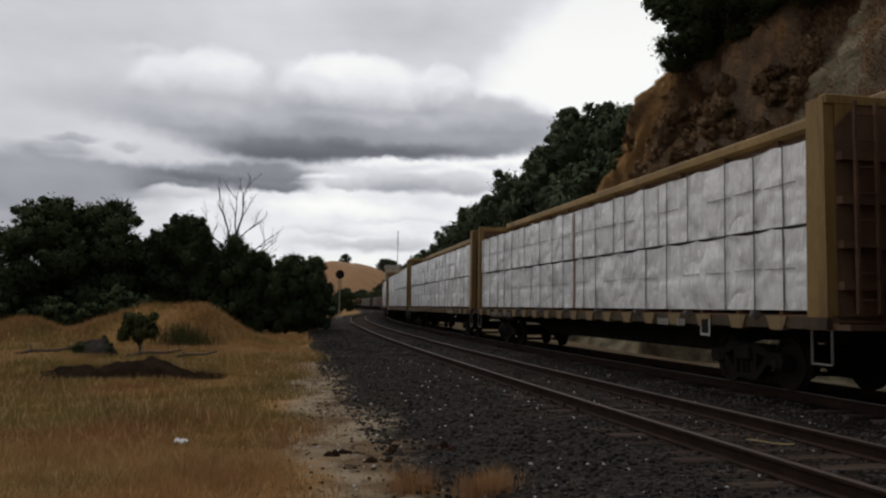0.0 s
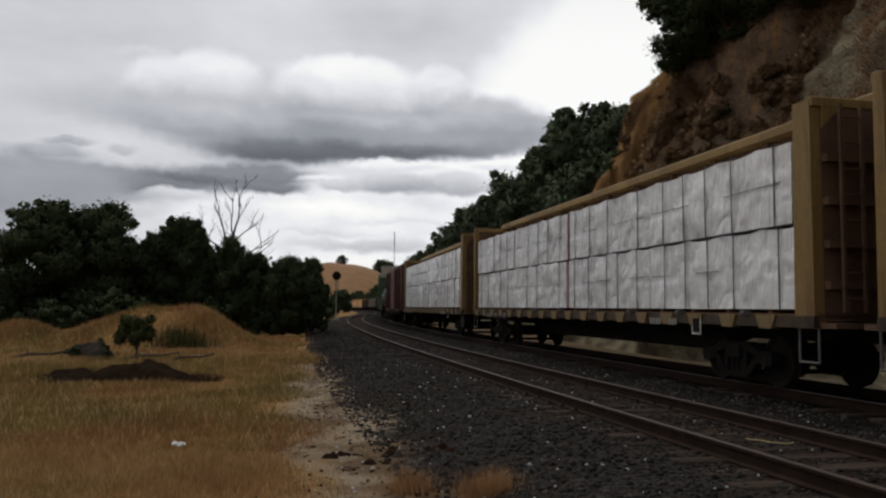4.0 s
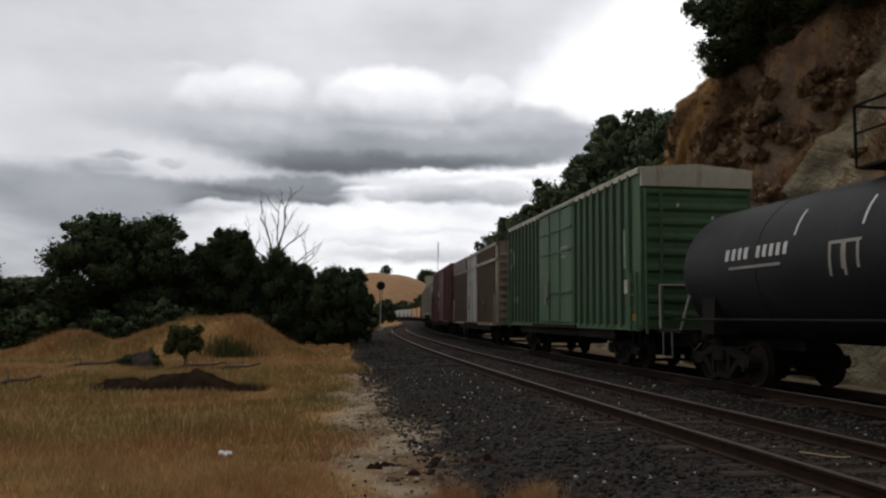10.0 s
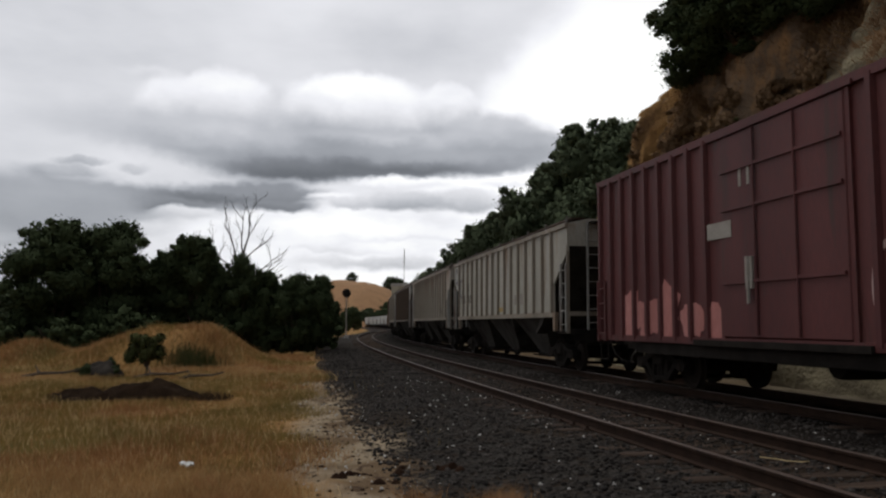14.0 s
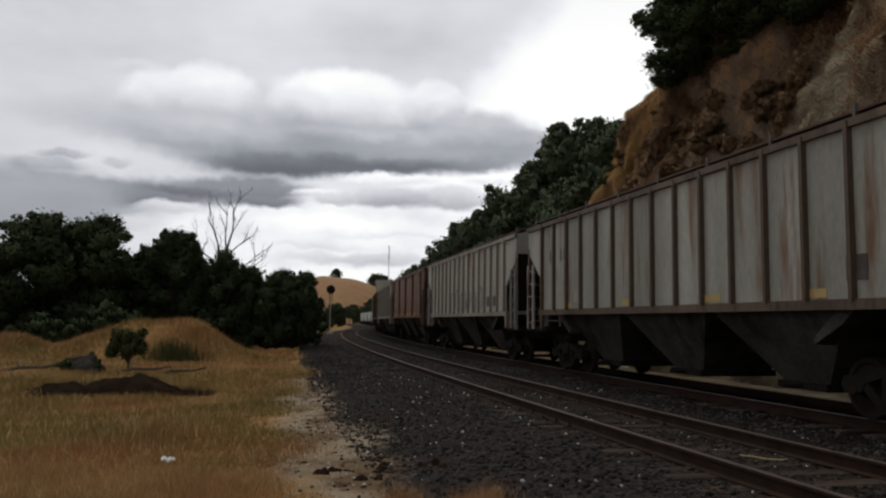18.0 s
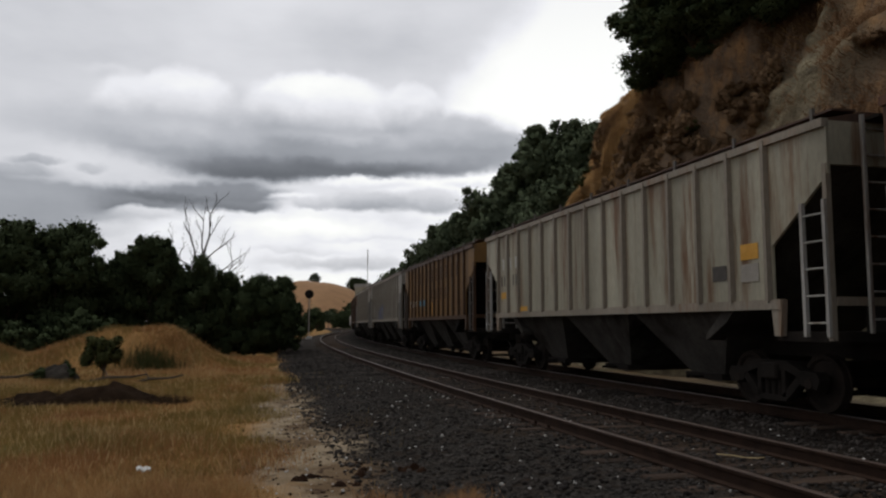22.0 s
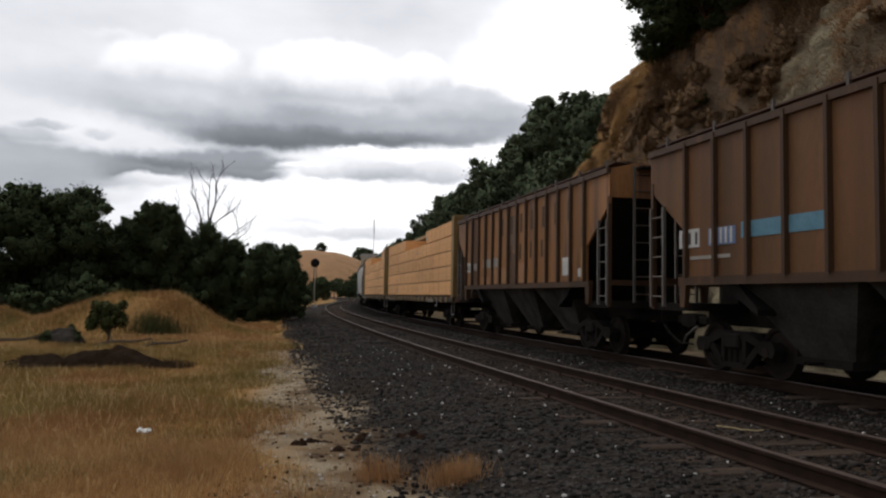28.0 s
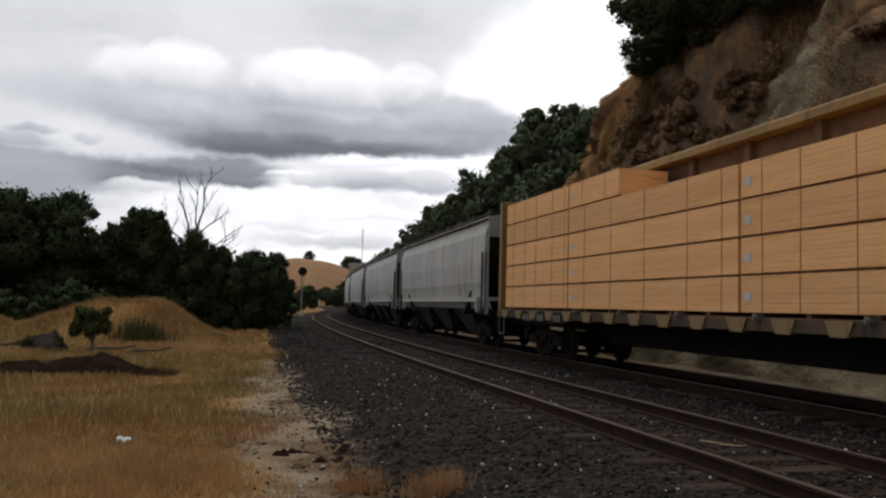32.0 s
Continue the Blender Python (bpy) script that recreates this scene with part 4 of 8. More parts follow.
def marks(car, x0, z0, widths, height, y, material, name="lettering_bar", gap=0.25, tall=None):
    """Plain bars, one for each letter or figure, on the side at y."""
    x = x0
    for i, w in enumerate(widths):
        if w > 0:
            key = (name, round(w, 2), round(height, 2), material.name)
            k = 0.1 if w < 0.11 else 0.3
            me = shared(key, lambda: fixed_normals(Shape().box(k * w, (1 - k) * w, -0.004, 0.004, 0, height).mesh(name, material)))
            part(name, me, None, car, at=pose(x, y, z0))
        x += abs(w) * (1 + gap)


def plate_mark(car, x0, x1, z0, z1, y, material, name="stencil_panel"):
    return part(name, Shape().box(x0, x1, y - 0.005, y + 0.005, z0, z1), material, car)


def spray(car, x, z, w, h, y, material, seed, name="spray_painting"):
    """A rounded sprayed lobe, flat on the side."""
    rnd, n = random.Random(seed), 22
    ring = []
    for i in range(n):
        a = 2 * math.pi * i / n
        r = 1 + 0.16 * math.sin(3 * a + rnd.random() * 6) + rnd.uniform(-0.08, 0.08)
        c, d = math.cos(a), math.sin(a)
        ring.append((x + w * r * math.copysign(abs(c) ** 0.7, c), z + h * r * math.copysign(abs(d) ** 0.7, d)))
    return part(name, Shape().prism(ring, y - 0.004, y + 0.004), material, car)


def scrawl(car, pts, y, material, width=0.05, name="spray_line"):
    """One sprayed line, a flat ribbon along the points."""
    rings = []
    for i, (x, z) in enumerate(pts):
        p, q = pts[max(i - 1, 0)], pts[min(i + 1, len(pts) - 1)]
        n = Vector((p[1] - q[1], q[0] - p[0])).normalized() * width
        rings.append([(x + n.x, y - 0.004, z + n.y), (x - n.x, y - 0.004, z - n.y), (x - n.x, y + 0.004, z - n.y), (x + n.x, y + 0.004, z + n.y)])
    return part(name, Shape().loft(rings), material, car)


def loop(car, x, z, rx, rz, y, material, width):
    """A plain open ring the size of a painted letter."""
    gap = 137.0 * x * 2.3
    return scrawl(car, ring_line(x, z, rx, rz, gap, gap + 285), y, material, width, "lettering_loop")


def ring_line(cx, cz, rx, rz, a0=0, a1=360, n=16):
    return [(cx + rx * math.cos(radians(a0 + (a1 - a0) * i / n)), cz + rz * math.sin(radians(a0 + (a1 - a0) * i / n))) for i in range(n + 1)]


# centre-beam flat cars -------------------------------------------------
def wrapped_pack(length, seed, height):
    """A double tier of lumber in plastic wrap: creased side, top that sags between the straps, folded ends."""
    rnd = np.random.default_rng(seed)
    nx, nz, w = 44, 12, 1.18
    off = rnd.random() * 90
    sh = Shape()

    def side_y(x, z):
        b = z / height
        c = noise.noise((x * 0.9 + off, z * 1.3, 1)) * 0.04 + noise.noise((x * 2.6 + off, z * 1.1 + x * 0.8, 2)) * 0.03 + abs(noise.noise((x * 3.4 - z * 3 + off, z * 2.6, 3))) * 0.035
        edge = min(1.0, 6 * min(x, length - x))
        pinch = 0.018 * math.exp(-((b - 0.5) / 0.035) ** 2)
        return -c * edge + pinch

    def top_z(x):
        return height - 0.05 * abs(math.sin(math.pi * (x / length * 4 + off))) ** 0.7 - 0.03 * abs(noise.noise((x * 2.1 + off, 5, 5)))

    v = [(length * i / nx, side_y(length * i / nx, height * k / nz), top_z(length * i / nx) * k / nz) for i in range(nx + 1) for k in range(nz + 1)]
    n = nz + 1
    sh.add(v, [(i * n + k, (i + 1) * n + k, (i + 1) * n + k + 1, i * n + k + 1) for i in range(nx) for k in range(nz)])
    v = [(length * i / nx, (side_y(length * i / nx, height) if k == 0 else w * k / 4), top_z(length * i / nx) - (0.02 * math.sin(i * 1.7 + k) if k else 0)) for i in range(nx + 1) for k in range(5)]
    sh.add(v, [(i * 5 + k, (i + 1) * 5 + k, (i + 1) * 5 + k + 1, i * 5 + k + 1) for i in range(nx) for k in range(4)])
    for x in (0.0, length):
        sh.add([(x, 0, 0), (x, w, 0), (x, w, height - 0.05), (x, 0, top_z(x))], [(0, 1, 2, 3)])
    sh.add([(0, 0, 0), (length, 0, 0), (length, w, 0), (0, w, 0)], [(0, 1, 2, 3)])
    sh.add([(0, w, 0), (length, w, 0), (length, w, height - 0.05), (0, w, height - 0.05)], [(0, 1, 2, 3)])
    return sh.mesh("wrapped_lumber_pack", M_WRAP, True)


def strap_mesh(height):
    return fixed_normals(Shape().box(-0.013, 0.013, -0.012, 0.0, -0.01, height + 0.012).box(-0.013, 0.013, -0.012, 1.1, height, height + 0.012).mesh("strap", M_STRAP))


def lumber_pack(length, height, seed):
    """A pack of boards: courses that stand a few millimetres in and out."""
    rnd, sh = random.Random(seed), Shape()
    n = 8
    h, face = height / n, []
    for i in range(n):
        d = rnd.uniform(0, 0.004)
        face += [(0.006, i * h), (d, i * h + 0.002), (d, (i + 1) * h - 0.002)]
    sh.prism_x(face + [(0.006, height), (1.18, height), (1.18, 0.0)], 0.0, length)
    return fixed_normals(sh.mesh("lumber_pack", M_LUMBER))


def centre_beam_car(load, seed, label, group):
    half, car_w, top = 10.35, 1.46, 4.5
    car = new_car("centre_beam_flat_car", label, "railway car", group, half + 0.35, 7.6)
    rnd = random.Random(seed)
    # deck, side sills with stake pockets, centre sill
    part("deck", Shape().box(-half, half, -car_w + 0.05, car_w - 0.05, 1.16, 1.27), M_DECK, car)
    for y in (-1, 1):
        part("side_sill", Shape().prism([(-half, 1.06), (half, 1.06), (half, 1.24), (-half, 1.24)], y * car_w - 0.05, y * car_w + 0.05), M_SILLDARK, car, "rusty dark side sill")
        pocket = shared("pocket", lambda: fixed_normals(Shape().prism([(-0.26, 1.25), (0.26, 1.25), (0.16, 1.03), (-0.16, 1.03)], -0.07, 0.07).mesh("stake_pocket", M_SILL)))
        for i in range(18):
            part("stake_pocket", pocket, None, car, at=pose(-half + 0.75 + i * 1.106, y * (car_w + 0.012), 0))
        tie_down = shared("winch", lambda: fixed_normals(Shape().box(-0.05, 0.05, -0.06, 0.06, 1.2, 1.3).rod((0, -0.09, 1.24), (0, 0.09, 1.24), 0.035, 8).mesh("winch", M_CHROME)))
        for i in range(9):
            part("winch", tie_down, None, car, at=pose(-half + 1.3 + i * 2.21, y * (car_w + 0.07), 0.02))
    part("centre_sill", Shape().prism([(-half, 1.16), (half, 1.16), (half, 0.82), (6.2, 0.78), (5.0, 0.50), (-5.0, 0.50), (-6.2, 0.78), (-half, 0.82)], -0.3, 0.3), M_UNDER, car)
    # bulkheads
    for k in (-1, 1):
        x0 = half * k
        d = 0.46 if k > 0 else 0.24
        bulk = part("bulkhead", Shape().box(min(x0, x0 - 0.08 * k), max(x0, x0 - 0.08 * k), -1.32, 1.32, 1.2, top - 0.1), M_DECK, car, "brown bulkhead with level ribs")
        for y in (-1, 1):
            part("corner_post", Shape().prism([(x0, 1.05), (x0 - d * k, 1.05), (x0 - (d - 0.05) * k, top), (x0 - 0.02 * k, top)], y * 1.40 - 0.09, y * 1.40 + 0.09), M_YELLOW, bulk)
            part("gusset", Shape().prism_x([(y * 1.32, top - 0.45), (y * 1.32, top - 0.1), (y * 0.95, top - 0.1)], x0 - 0.06 * k, x0 + 0.02 * k), M_YELLOW, bulk)
        part("top_beam", Shape().box(min(x0 - 0.14 * k, x0 + 0.03 * k), max(x0 - 0.14 * k, x0 + 0.03 * k), -1.48, 1.48, top - 0.12, top + 0.03, 0.015), M_YELLOW, bulk)
        for z in (1.7, 2.3, 2.95, 3.6):
            part("rib", Shape().box(min(x0, x0 + 0.13 * k), max(x0, x0 + 0.13 * k), -1.31, 1.31, z - 0.06, z + 0.06), M_DECK, bulk)
        part("end_ladder", end_ladder(x0 + 0.16 * k, (-1.1, -0.75), 1.3, top - 0.1, 8), M_DECK, bulk)
        part("end_platform", Shape().box(min(x0, x0 + 0.35 * k), max(x0, x0 + 0.35 * k), -1.4, 1.4, 1.06, 1.14), M_DECK, car)
        step = Shape()
        for xx in (x0 + 0.02 * k, x0 - 0.42 * k):
            step.rod((xx, -1.44, 1.05), (xx, -1.44, 0.55), 0.02, 6)
        step.rod((x0 + 0.02 * k, -1.44, 0.55), (x0 - 0.42 * k, -1.44, 0.55), 0.02, 6)
        part("sill_step", step, M_CHROME, car)
    # centre beam: top chord, posts and diagonals
    part("top_chord", Shape().prism_x([(-0.34, 4.52), (-0.34, 4.66), (-0.3, 4.70), (0.3, 4.70), (0.34, 4.66), (0.34, 4.52)], -half, half), M_YELLOW, car)
    part("beam_web", Shape().box(-half, half, -0.03, 0.03, 3.5, 4.52), M_DECK, car)
    post = shared("beam_post", lambda: fixed_normals(Shape().box(-0.09, 0.09, -0.16, 0.16, 1.25, 4.53).mesh("beam_post", M_DECK)))
    for i in range(11):
        part("beam_post", post, None, car, at=pose(-half + 0.9 + i * 1.855, 0, 0))
    # load
    z0 = 1.34
    bolster = shared("bolster_bar", lambda: fixed_normals(Shape().box(-0.05, 0.05, -1.36, 1.36, 1.26, 1.34).mesh("load_bolster", M_DUNNAGE)))
    for i in range(16):
        part("load_bolster", bolster, None, car, at=pose(-half + 0.9 + i * 1.235, 0, 0))
    if load == "wrapped":
        lengths, h = (4.9, 5.0, 4.85, 4.85), 1.335
        for y in (-1, 1):
            x = -half + 0.36
            for c, ln in enumerate(lengths):
                line_up = [ln * (q + 0.5) / 5 + rnd.uniform(-0.22, 0.22) for q in range(5)]
                for tier in range(2):
                    v = rnd.randrange(4)
                    me = shared(("wrap", v, ln), lambda: wrapped_pack(ln - 0.02, 40 + v, h - 0.012))
                    inset = rnd.uniform(-0.02, 0.03)
                    at = pose(x, -1.40 + inset, z0 + tier * h) if y < 0 else pose(x + ln - 0.02, 1.40 - inset, z0 + tier * h, 0, 0, 180)
                    pack = part("wrapped_lumber_pack", me, None, car, at=at)
                    if y < 0:
                        sm = shared("strap_two", lambda: strap_mesh(h - 0.03))
                        for kx in line_up:
                            if rnd.random() < 0.9:
                                part("strap", sm, None, pack, at=pose(kx + rnd.uniform(-0.03, 0.03), -0.035, 0, 0, rnd.uniform(-0.7, 0.7), 0))
                        # the joint between the two courses under the wrap shows as a broken dark line
                        for q in range(5):
                            if rnd.random() < 0.75:
                                crease = shared("crease", lambda: fixed_normals(Shape().box(0, 0.8, -0.012, 0.0, -0.007, 0.007).mesh("wrap_crease", M_STRAPGREY)))
                                part("wrap_crease", crease, None, pack, at=pose(0.1 + q * 0.93 + rnd.uniform(-0.05, 0.05), -0.012, h * 0.5 + rnd.uniform(-0.01, 0.01), 0, rnd.uniform(-1, 1), 0))
                if y < 0 and c == 1:
                    part("lath", Shape().box(x + ln + 0.01, x + ln + 0.15, -1.375, -1.30, z0, z0 + 2 * h - 0.08), M_LATH, car, "red-brown board between the packs")
                x += ln + (0.17 if c == 1 else 0.012)
            if y < 0:
                line = Shape().box(-half + 0.36, half - 0.6, -1.375, -1.3, z0 + h - 0.02, z0 + h + 0.012)
                part("spacer", line, M_STRAP, car)
    else:
        h = 0.615
        cut_a, cut_b = (-2.85, 3.6) if seed % 2 == 0 else (-2.8, 7.0)
        rows = [(-9.95, 4.5), (-5.4, 6.75), (1.4, 4.35), (5.78, 4.0)]
        for y in (-1, 1):
            for tier in range(5):
                for c, (x, ln) in enumerate(rows):
                    spans = [(x, ln)]
                    if tier == 4:
                        spans = {0: [(x, ln)], 1: [(x, cut_a - x)], 2: [(cut_b, x + ln - cut_b)] if cut_b < x + ln else [], 3: [(max(x, cut_b), x + ln - max(x, cut_b))]}[c]
                    for xx, le in spans:
                        v = rnd.randrange(5)
                        me = shared(("lum", v, le), lambda: lumber_pack(le - 0.03, h - 0.042, 60 + v))
                        zz = z0 + tier * h
                        at = pose(xx, -1.40, zz) if y < 0 else pose(xx + le - 0.03, 1.40, zz, 0, 0, 180)
                        pack = part("lumber_pack", me, None, car, at=at)
                        if y < 0:
                            sm = shared("strap_one", lambda: fixed_normals(Shape().box(-0.009, 0.009, -0.005, 0.0, -0.005, h - 0.04).mesh("strap", M_STRAPWOOD)))
                            for kx in ((0.12, 0.34, 0.55, 0.76, 0.93) if le > 4 else (0.3, 0.7)):
                                part("strap", sm, None, pack, at=pose(kx * le + 0.1 * math.sin(9 * kx + c) + rnd.uniform(-0.02, 0.02), 0, 0))
                            if c in (1, 2) and rnd.random() < 0.8 or (le < 4 and tier == 4):
                                tag = shared("tag", lambda: fixed_normals(Shape().box(0, 0.17, -0.008, 0, 0, 0.13).mesh("white_tag", M_MARK)))
                                part("white_tag", tag, None, pack, at=pose(0.08, 0, h * 0.3))
                if y < 0 and tier:
                    sp = shared("spacer", lambda: fixed_normals(Shape().box(-9.85, 9.7, -1.36, -0.3, -0.040, -0.002).mesh("spacer", M_DUNNAGE)))
                    if tier < 4:
                        part("spacer", sp, None, car, at=pose(0, 0, z0 + tier * h))
    # stencils on the sill
    marks(car, 5.2, 1.02, [0.1] * 4 + [-0.25] + [0.09] * 3, 0.13, -car_w - 0.09, M_MARK_DIM)
    marks(car, -8.1, 1.0, [0.13] * 4 + [-0.3] + [0.13] * 3 + [-0.5] + [0.13] * 3, 0.17, -car_w - 0.09, M_MARK_DIM)
    plate_mark(car, -8.25, -5.3, 0.95, 1.22, -car_w - 0.07, M_UNDER, 'dark_panel')
    frame_box = plate_mark(car, 6.9, 7.22, 0.86, 1.2, -car_w - 0.075, M_MARK)
    part("panel_field", Shape().box(6.94, 7.18, -car_w - 0.086, -car_w - 0.08, 0.9, 1.16), M_UNDER, frame_box)
    return car


# box cars -------------------------------------------------------------
def box_car(label, length, floor, top, body_m, end_m, ribs, door, seed, band=None, group="box cars", cap=None, rib_step=0.9, rib_m=None):
    rib_m = rib_m or body_m
    half = length / 2
    car = new_car("box_car", label, "railway car", group, half + 0.35, half - 2.3)
    w = 1.46
    x_end = half - 0.02
    body = part("body", Shape().box(-x_end, x_end, -w, w, floor, top), body_m, car)
    # ribs up the side
    rib = shared(("rib", floor, top, rib_m.name, ribs), lambda: fixed_normals((Shape().prism_x([(-0.0, floor), (-0.0, top), (0.02, top), (0.02, floor)], -0.1, 0.1) if ribs == "flat" else Shape().loft([[(-0.075, 0.0, z), (-0.05, -0.085, z), (0.05, -0.085, z), (0.075, 0.0, z)] for z in (floor + 0.03, top - 0.04)])).mesh("side_rib", rib_m)))
    d0, d1 = door
    for y in (-1, 1):
        k = 0
        x = -half + 0.12
        while x < half - 0.08:
            if not (d0 - 0.12 < x < d1 + 0.12):
                part("side_rib", rib, None, car, at=pose(x, y * w, 0, 0, 0, 0 if y < 0 else 180))
            x += rib_step
        part("side_sill", Shape().box(-half + 1.9, half - 1.9, y * (w - 0.05) - 0.03, y * (w - 0.05) + 0.03, floor - 0.28, floor), M_UNDER, car)
        part("bottom_rail", Shape().box(-half, half, y * (w + 0.02) - 0.04, y * (w + 0.02) + 0.04, floor - 0.03, floor + 0.1), body_m, car)
        part("top_rail", Shape().box(-half, half, y * (w + 0.02) - 0.045, y * (w + 0.02) + 0.045, top - 0.1, top + 0.02), cap or body_m, car)
    # ends with level ridges
    for k in (-1, 1):
        end = part("end_wall", Shape().box(min(half * k, half * k - 0.05 * k), max(half * k, half * k - 0.05 * k), -w, w, floor, top), end_m, car)
        n = 9
        for i in range(n):
            z = floor + 0.35 + (top - floor - 0.9) * i / (n - 1)
            part("end_ridge", Shape().loft([[(half * k, y, z - 0.12), (half * k + 0.075 * k, y, z - 0.035), (half * k + 0.075 * k, y, z + 0.035), (half * k, y, z + 0.12)] for y in (-w + 0.1, w - 0.1)]), end_m, end)
        if cap:
            part("end_cap", Shape().box(min(half * k, half * k + 0.09 * k), max(half * k, half * k + 0.09 * k), -w, w, top - 0.42, top + 0.01), cap, end, "cream panel across the top of the end")
        part("end_ladder", end_ladder(half * k + 0.13 * k, (-1.38, -0.98), floor - 0.1, top - 0.5 if k > 0 else floor + 1.4, 8 if k > 0 else 4), end_m, end)
        lad = ladder((half * k - 0.5 * k, half * k - 0.08 * k), floor - 0.05, floor + 1.4, 4, -w - 0.09)
        part("side_ladder", lad, body_m, car)
        step = Shape()
        for xx in (half * k - 0.5 * k, half * k - 0.08 * k):
            step.rod((xx, -w - 0.03, floor), (xx, -w - 0.03, floor - 0.5), 0.018, 6)
        step.rod((half * k - 0.5 * k, -w - 0.03, floor - 0.5), (half * k - 0.08 * k, -w - 0.03, floor - 0.5), 0.018, 6)
        part("sill_step", step, M_UNDER, car)
    # roof
    roof = part("roof", Shape().prism_x([(-w - 0.06, top), (-w - 0.06, top + 0.05), (0, top + 0.17), (w + 0.06, top + 0.05), (w + 0.06, top)], -half - 0.05, half + 0.05), cap or body_m, car)
    seam = shared(("seam", top), lambda: fixed_normals(Shape().prism_x([(-w, top + 0.05), (0, top + 0.2), (w, top + 0.05), (0, top + 0.15)], -0.04, 0.04).mesh("roof_seam", cap or body_m)))
    for i in range(12):
        part("roof_seam", seam, None, roof, at=pose(-half + 0.7 + i * (length - 1.4) / 11, 0, 0))
    part("centre_sill", Shape().box(-half, half, -0.3, 0.3, 0.62, floor), M_UNDER, car)
    tank = Shape().disc_y(0.8, 0.72, [(0.2, -1.0), (0.22, -0.9), (0.22, -0.2), (0.2, -0.1)], 12)
    part("brake_cylinder", tank, M_UNDER, car)
    return car, w


def plug_door(car, d0, d1, floor, top, w, material, bars=M_UNDER):
    door = part("door", Shape().box(d0, d1, -w - 0.07, -w + 0.02, floor + 0.12, top - 0.14, 0.015), material, car)
    for x in (d0 + (d1 - d0) * 0.33, d0 + (d1 - d0) * 0.66):
        part("lock_rod", Shape().rod((x, -w - 0.10, floor + 0.15), (x, -w - 0.10, top - 0.16), 0.022, 6), material, door)
    for k in (0.28, 0.62, 0.8):
        z = floor + (top - floor) * k
        part("door_rib", Shape().box(d0 + 0.05, d1 - 0.05, -w - 0.11, -w - 0.06, z - 0.03, z + 0.03), material, door)
    part("door_handle", Shape().rod((d0 + 0.9, -w - 0.14, floor + 0.7), (d0 + 0.9, -w - 0.14, floor + 1.5), 0.03, 6).box(d0 + 0.8, d0 + 1.0, -w - 0.13, -w - 0.08, floor + 0.95, floor + 1.5), M_MARK_DIM, door)
    part("door_track", Shape().box(d0 - 1.0, d1 + 0.4, -w - 0.12, -w - 0.02, floor - 0.05, floor + 0.06), bars, car)
    part("door_track", Shape().box(d0 - 0.2, d1 + 0.2, -w - 0.1, -w - 0.02, top - 0.12, top - 0.05), material, car)
    for x in (d0 - 0.05, d1 + 0.05):
        part("door_post", Shape().box(x - 0.05, x + 0.05, -w - 0.05, -w + 0.02, floor + 0.05, top - 0.05), material, car)
    return door


def red_box_car():
    floor, top = 1.08, 4.32
    car, w = box_car("faded red box car with peeling white lettering", 14.75, floor, top, M_BOXRED, M_RUSTBAND, "wide", (-1.66, 1.56), 5, rib_step=1.06, rib_m=M_REDRIB)
    door = part("door", Shape().box(-1.66, 1.56, -w - 0.08, -w + 0.02, floor + 0.1, top - 0.12), M_PINKRED, car, "ribbed sliding door, paler than the walls")
    for i in range(16):
        z = floor + 0.65 + i * 0.15
        part("door_ridge", Shape().loft([[(x, -w - 0.08, z - 0.05), (x, -w - 0.12, z - 0.015), (x, -w - 0.12, z + 0.015), (x, -w - 0.08, z + 0.05)] for x in (-1.56, 1.46)]), M_PINKRED, door)
    part("door_track", Shape().box(-2.4, 3.6, -w - 0.13, -w - 0.05, floor - 0.02, floor + 0.1), M_UNDER, car)
    # company name on the rear panel as plain bars, slogan at the front
    y = -w - 0.007
    for i in range(8):
        loop(car, -6.05 + i * 0.545, 3.62, 0.15, 0.26, y, M_MARK_PINK, 0.035)
    marks(car, -6.1, 2.15, [0.2, 0.2, -0.2, 0.2, 0.2, 0.2, -0.2, 0.2, 0.2], 0.24, y, M_MARK_PINK)
    for i in range(8):
        loop(car, 2.9 + i * 0.34, 3.66, 0.09, 0.17, y, M_MARK_PINK, 0.028)
    for word, x, z in (("SERVES", 3.25, 2.98), ("THE SOUTH", 2.95, 2.36)):
        part("lettering", text_mesh(word, 0.43, M_MARK_PINK), None, car, at=pose(x, y, z, 90, 0, 0))
    plate_mark(car, 5.08, 5.54, 1.72, 1.86, y, M_MARK_PINK)
    plate_mark(car, 6.35, 6.86, 1.5, 1.62, y, M_ORANGE)
    plate_mark(car, 6.35, 6.86, 1.66, 1.75, y, M_ORANGE)
    for x in (-6.7, -4.6, 1.9, 3.6):
        plate_mark(car, x, x + 0.34, 1.12, 1.22, -w - 0.07, M_ORANGE)
    return car


def text_mesh(word, size, material):
    cu = bpy.data.curves.new("lettering", "FONT")
    cu.body, cu.size, cu.extrude, cu.resolution_u = word, size, 0.004, 3
    ob = new("lettering", cu)
    me = bpy.data.meshes.new_from_object(ob.evaluated_get(bpy.context.evaluated_depsgraph_get()))
    bpy.data.objects.remove(ob)
    bpy.data.curves.remove(cu)
    me.materials.clear()
    me.materials.append(material)
    return me


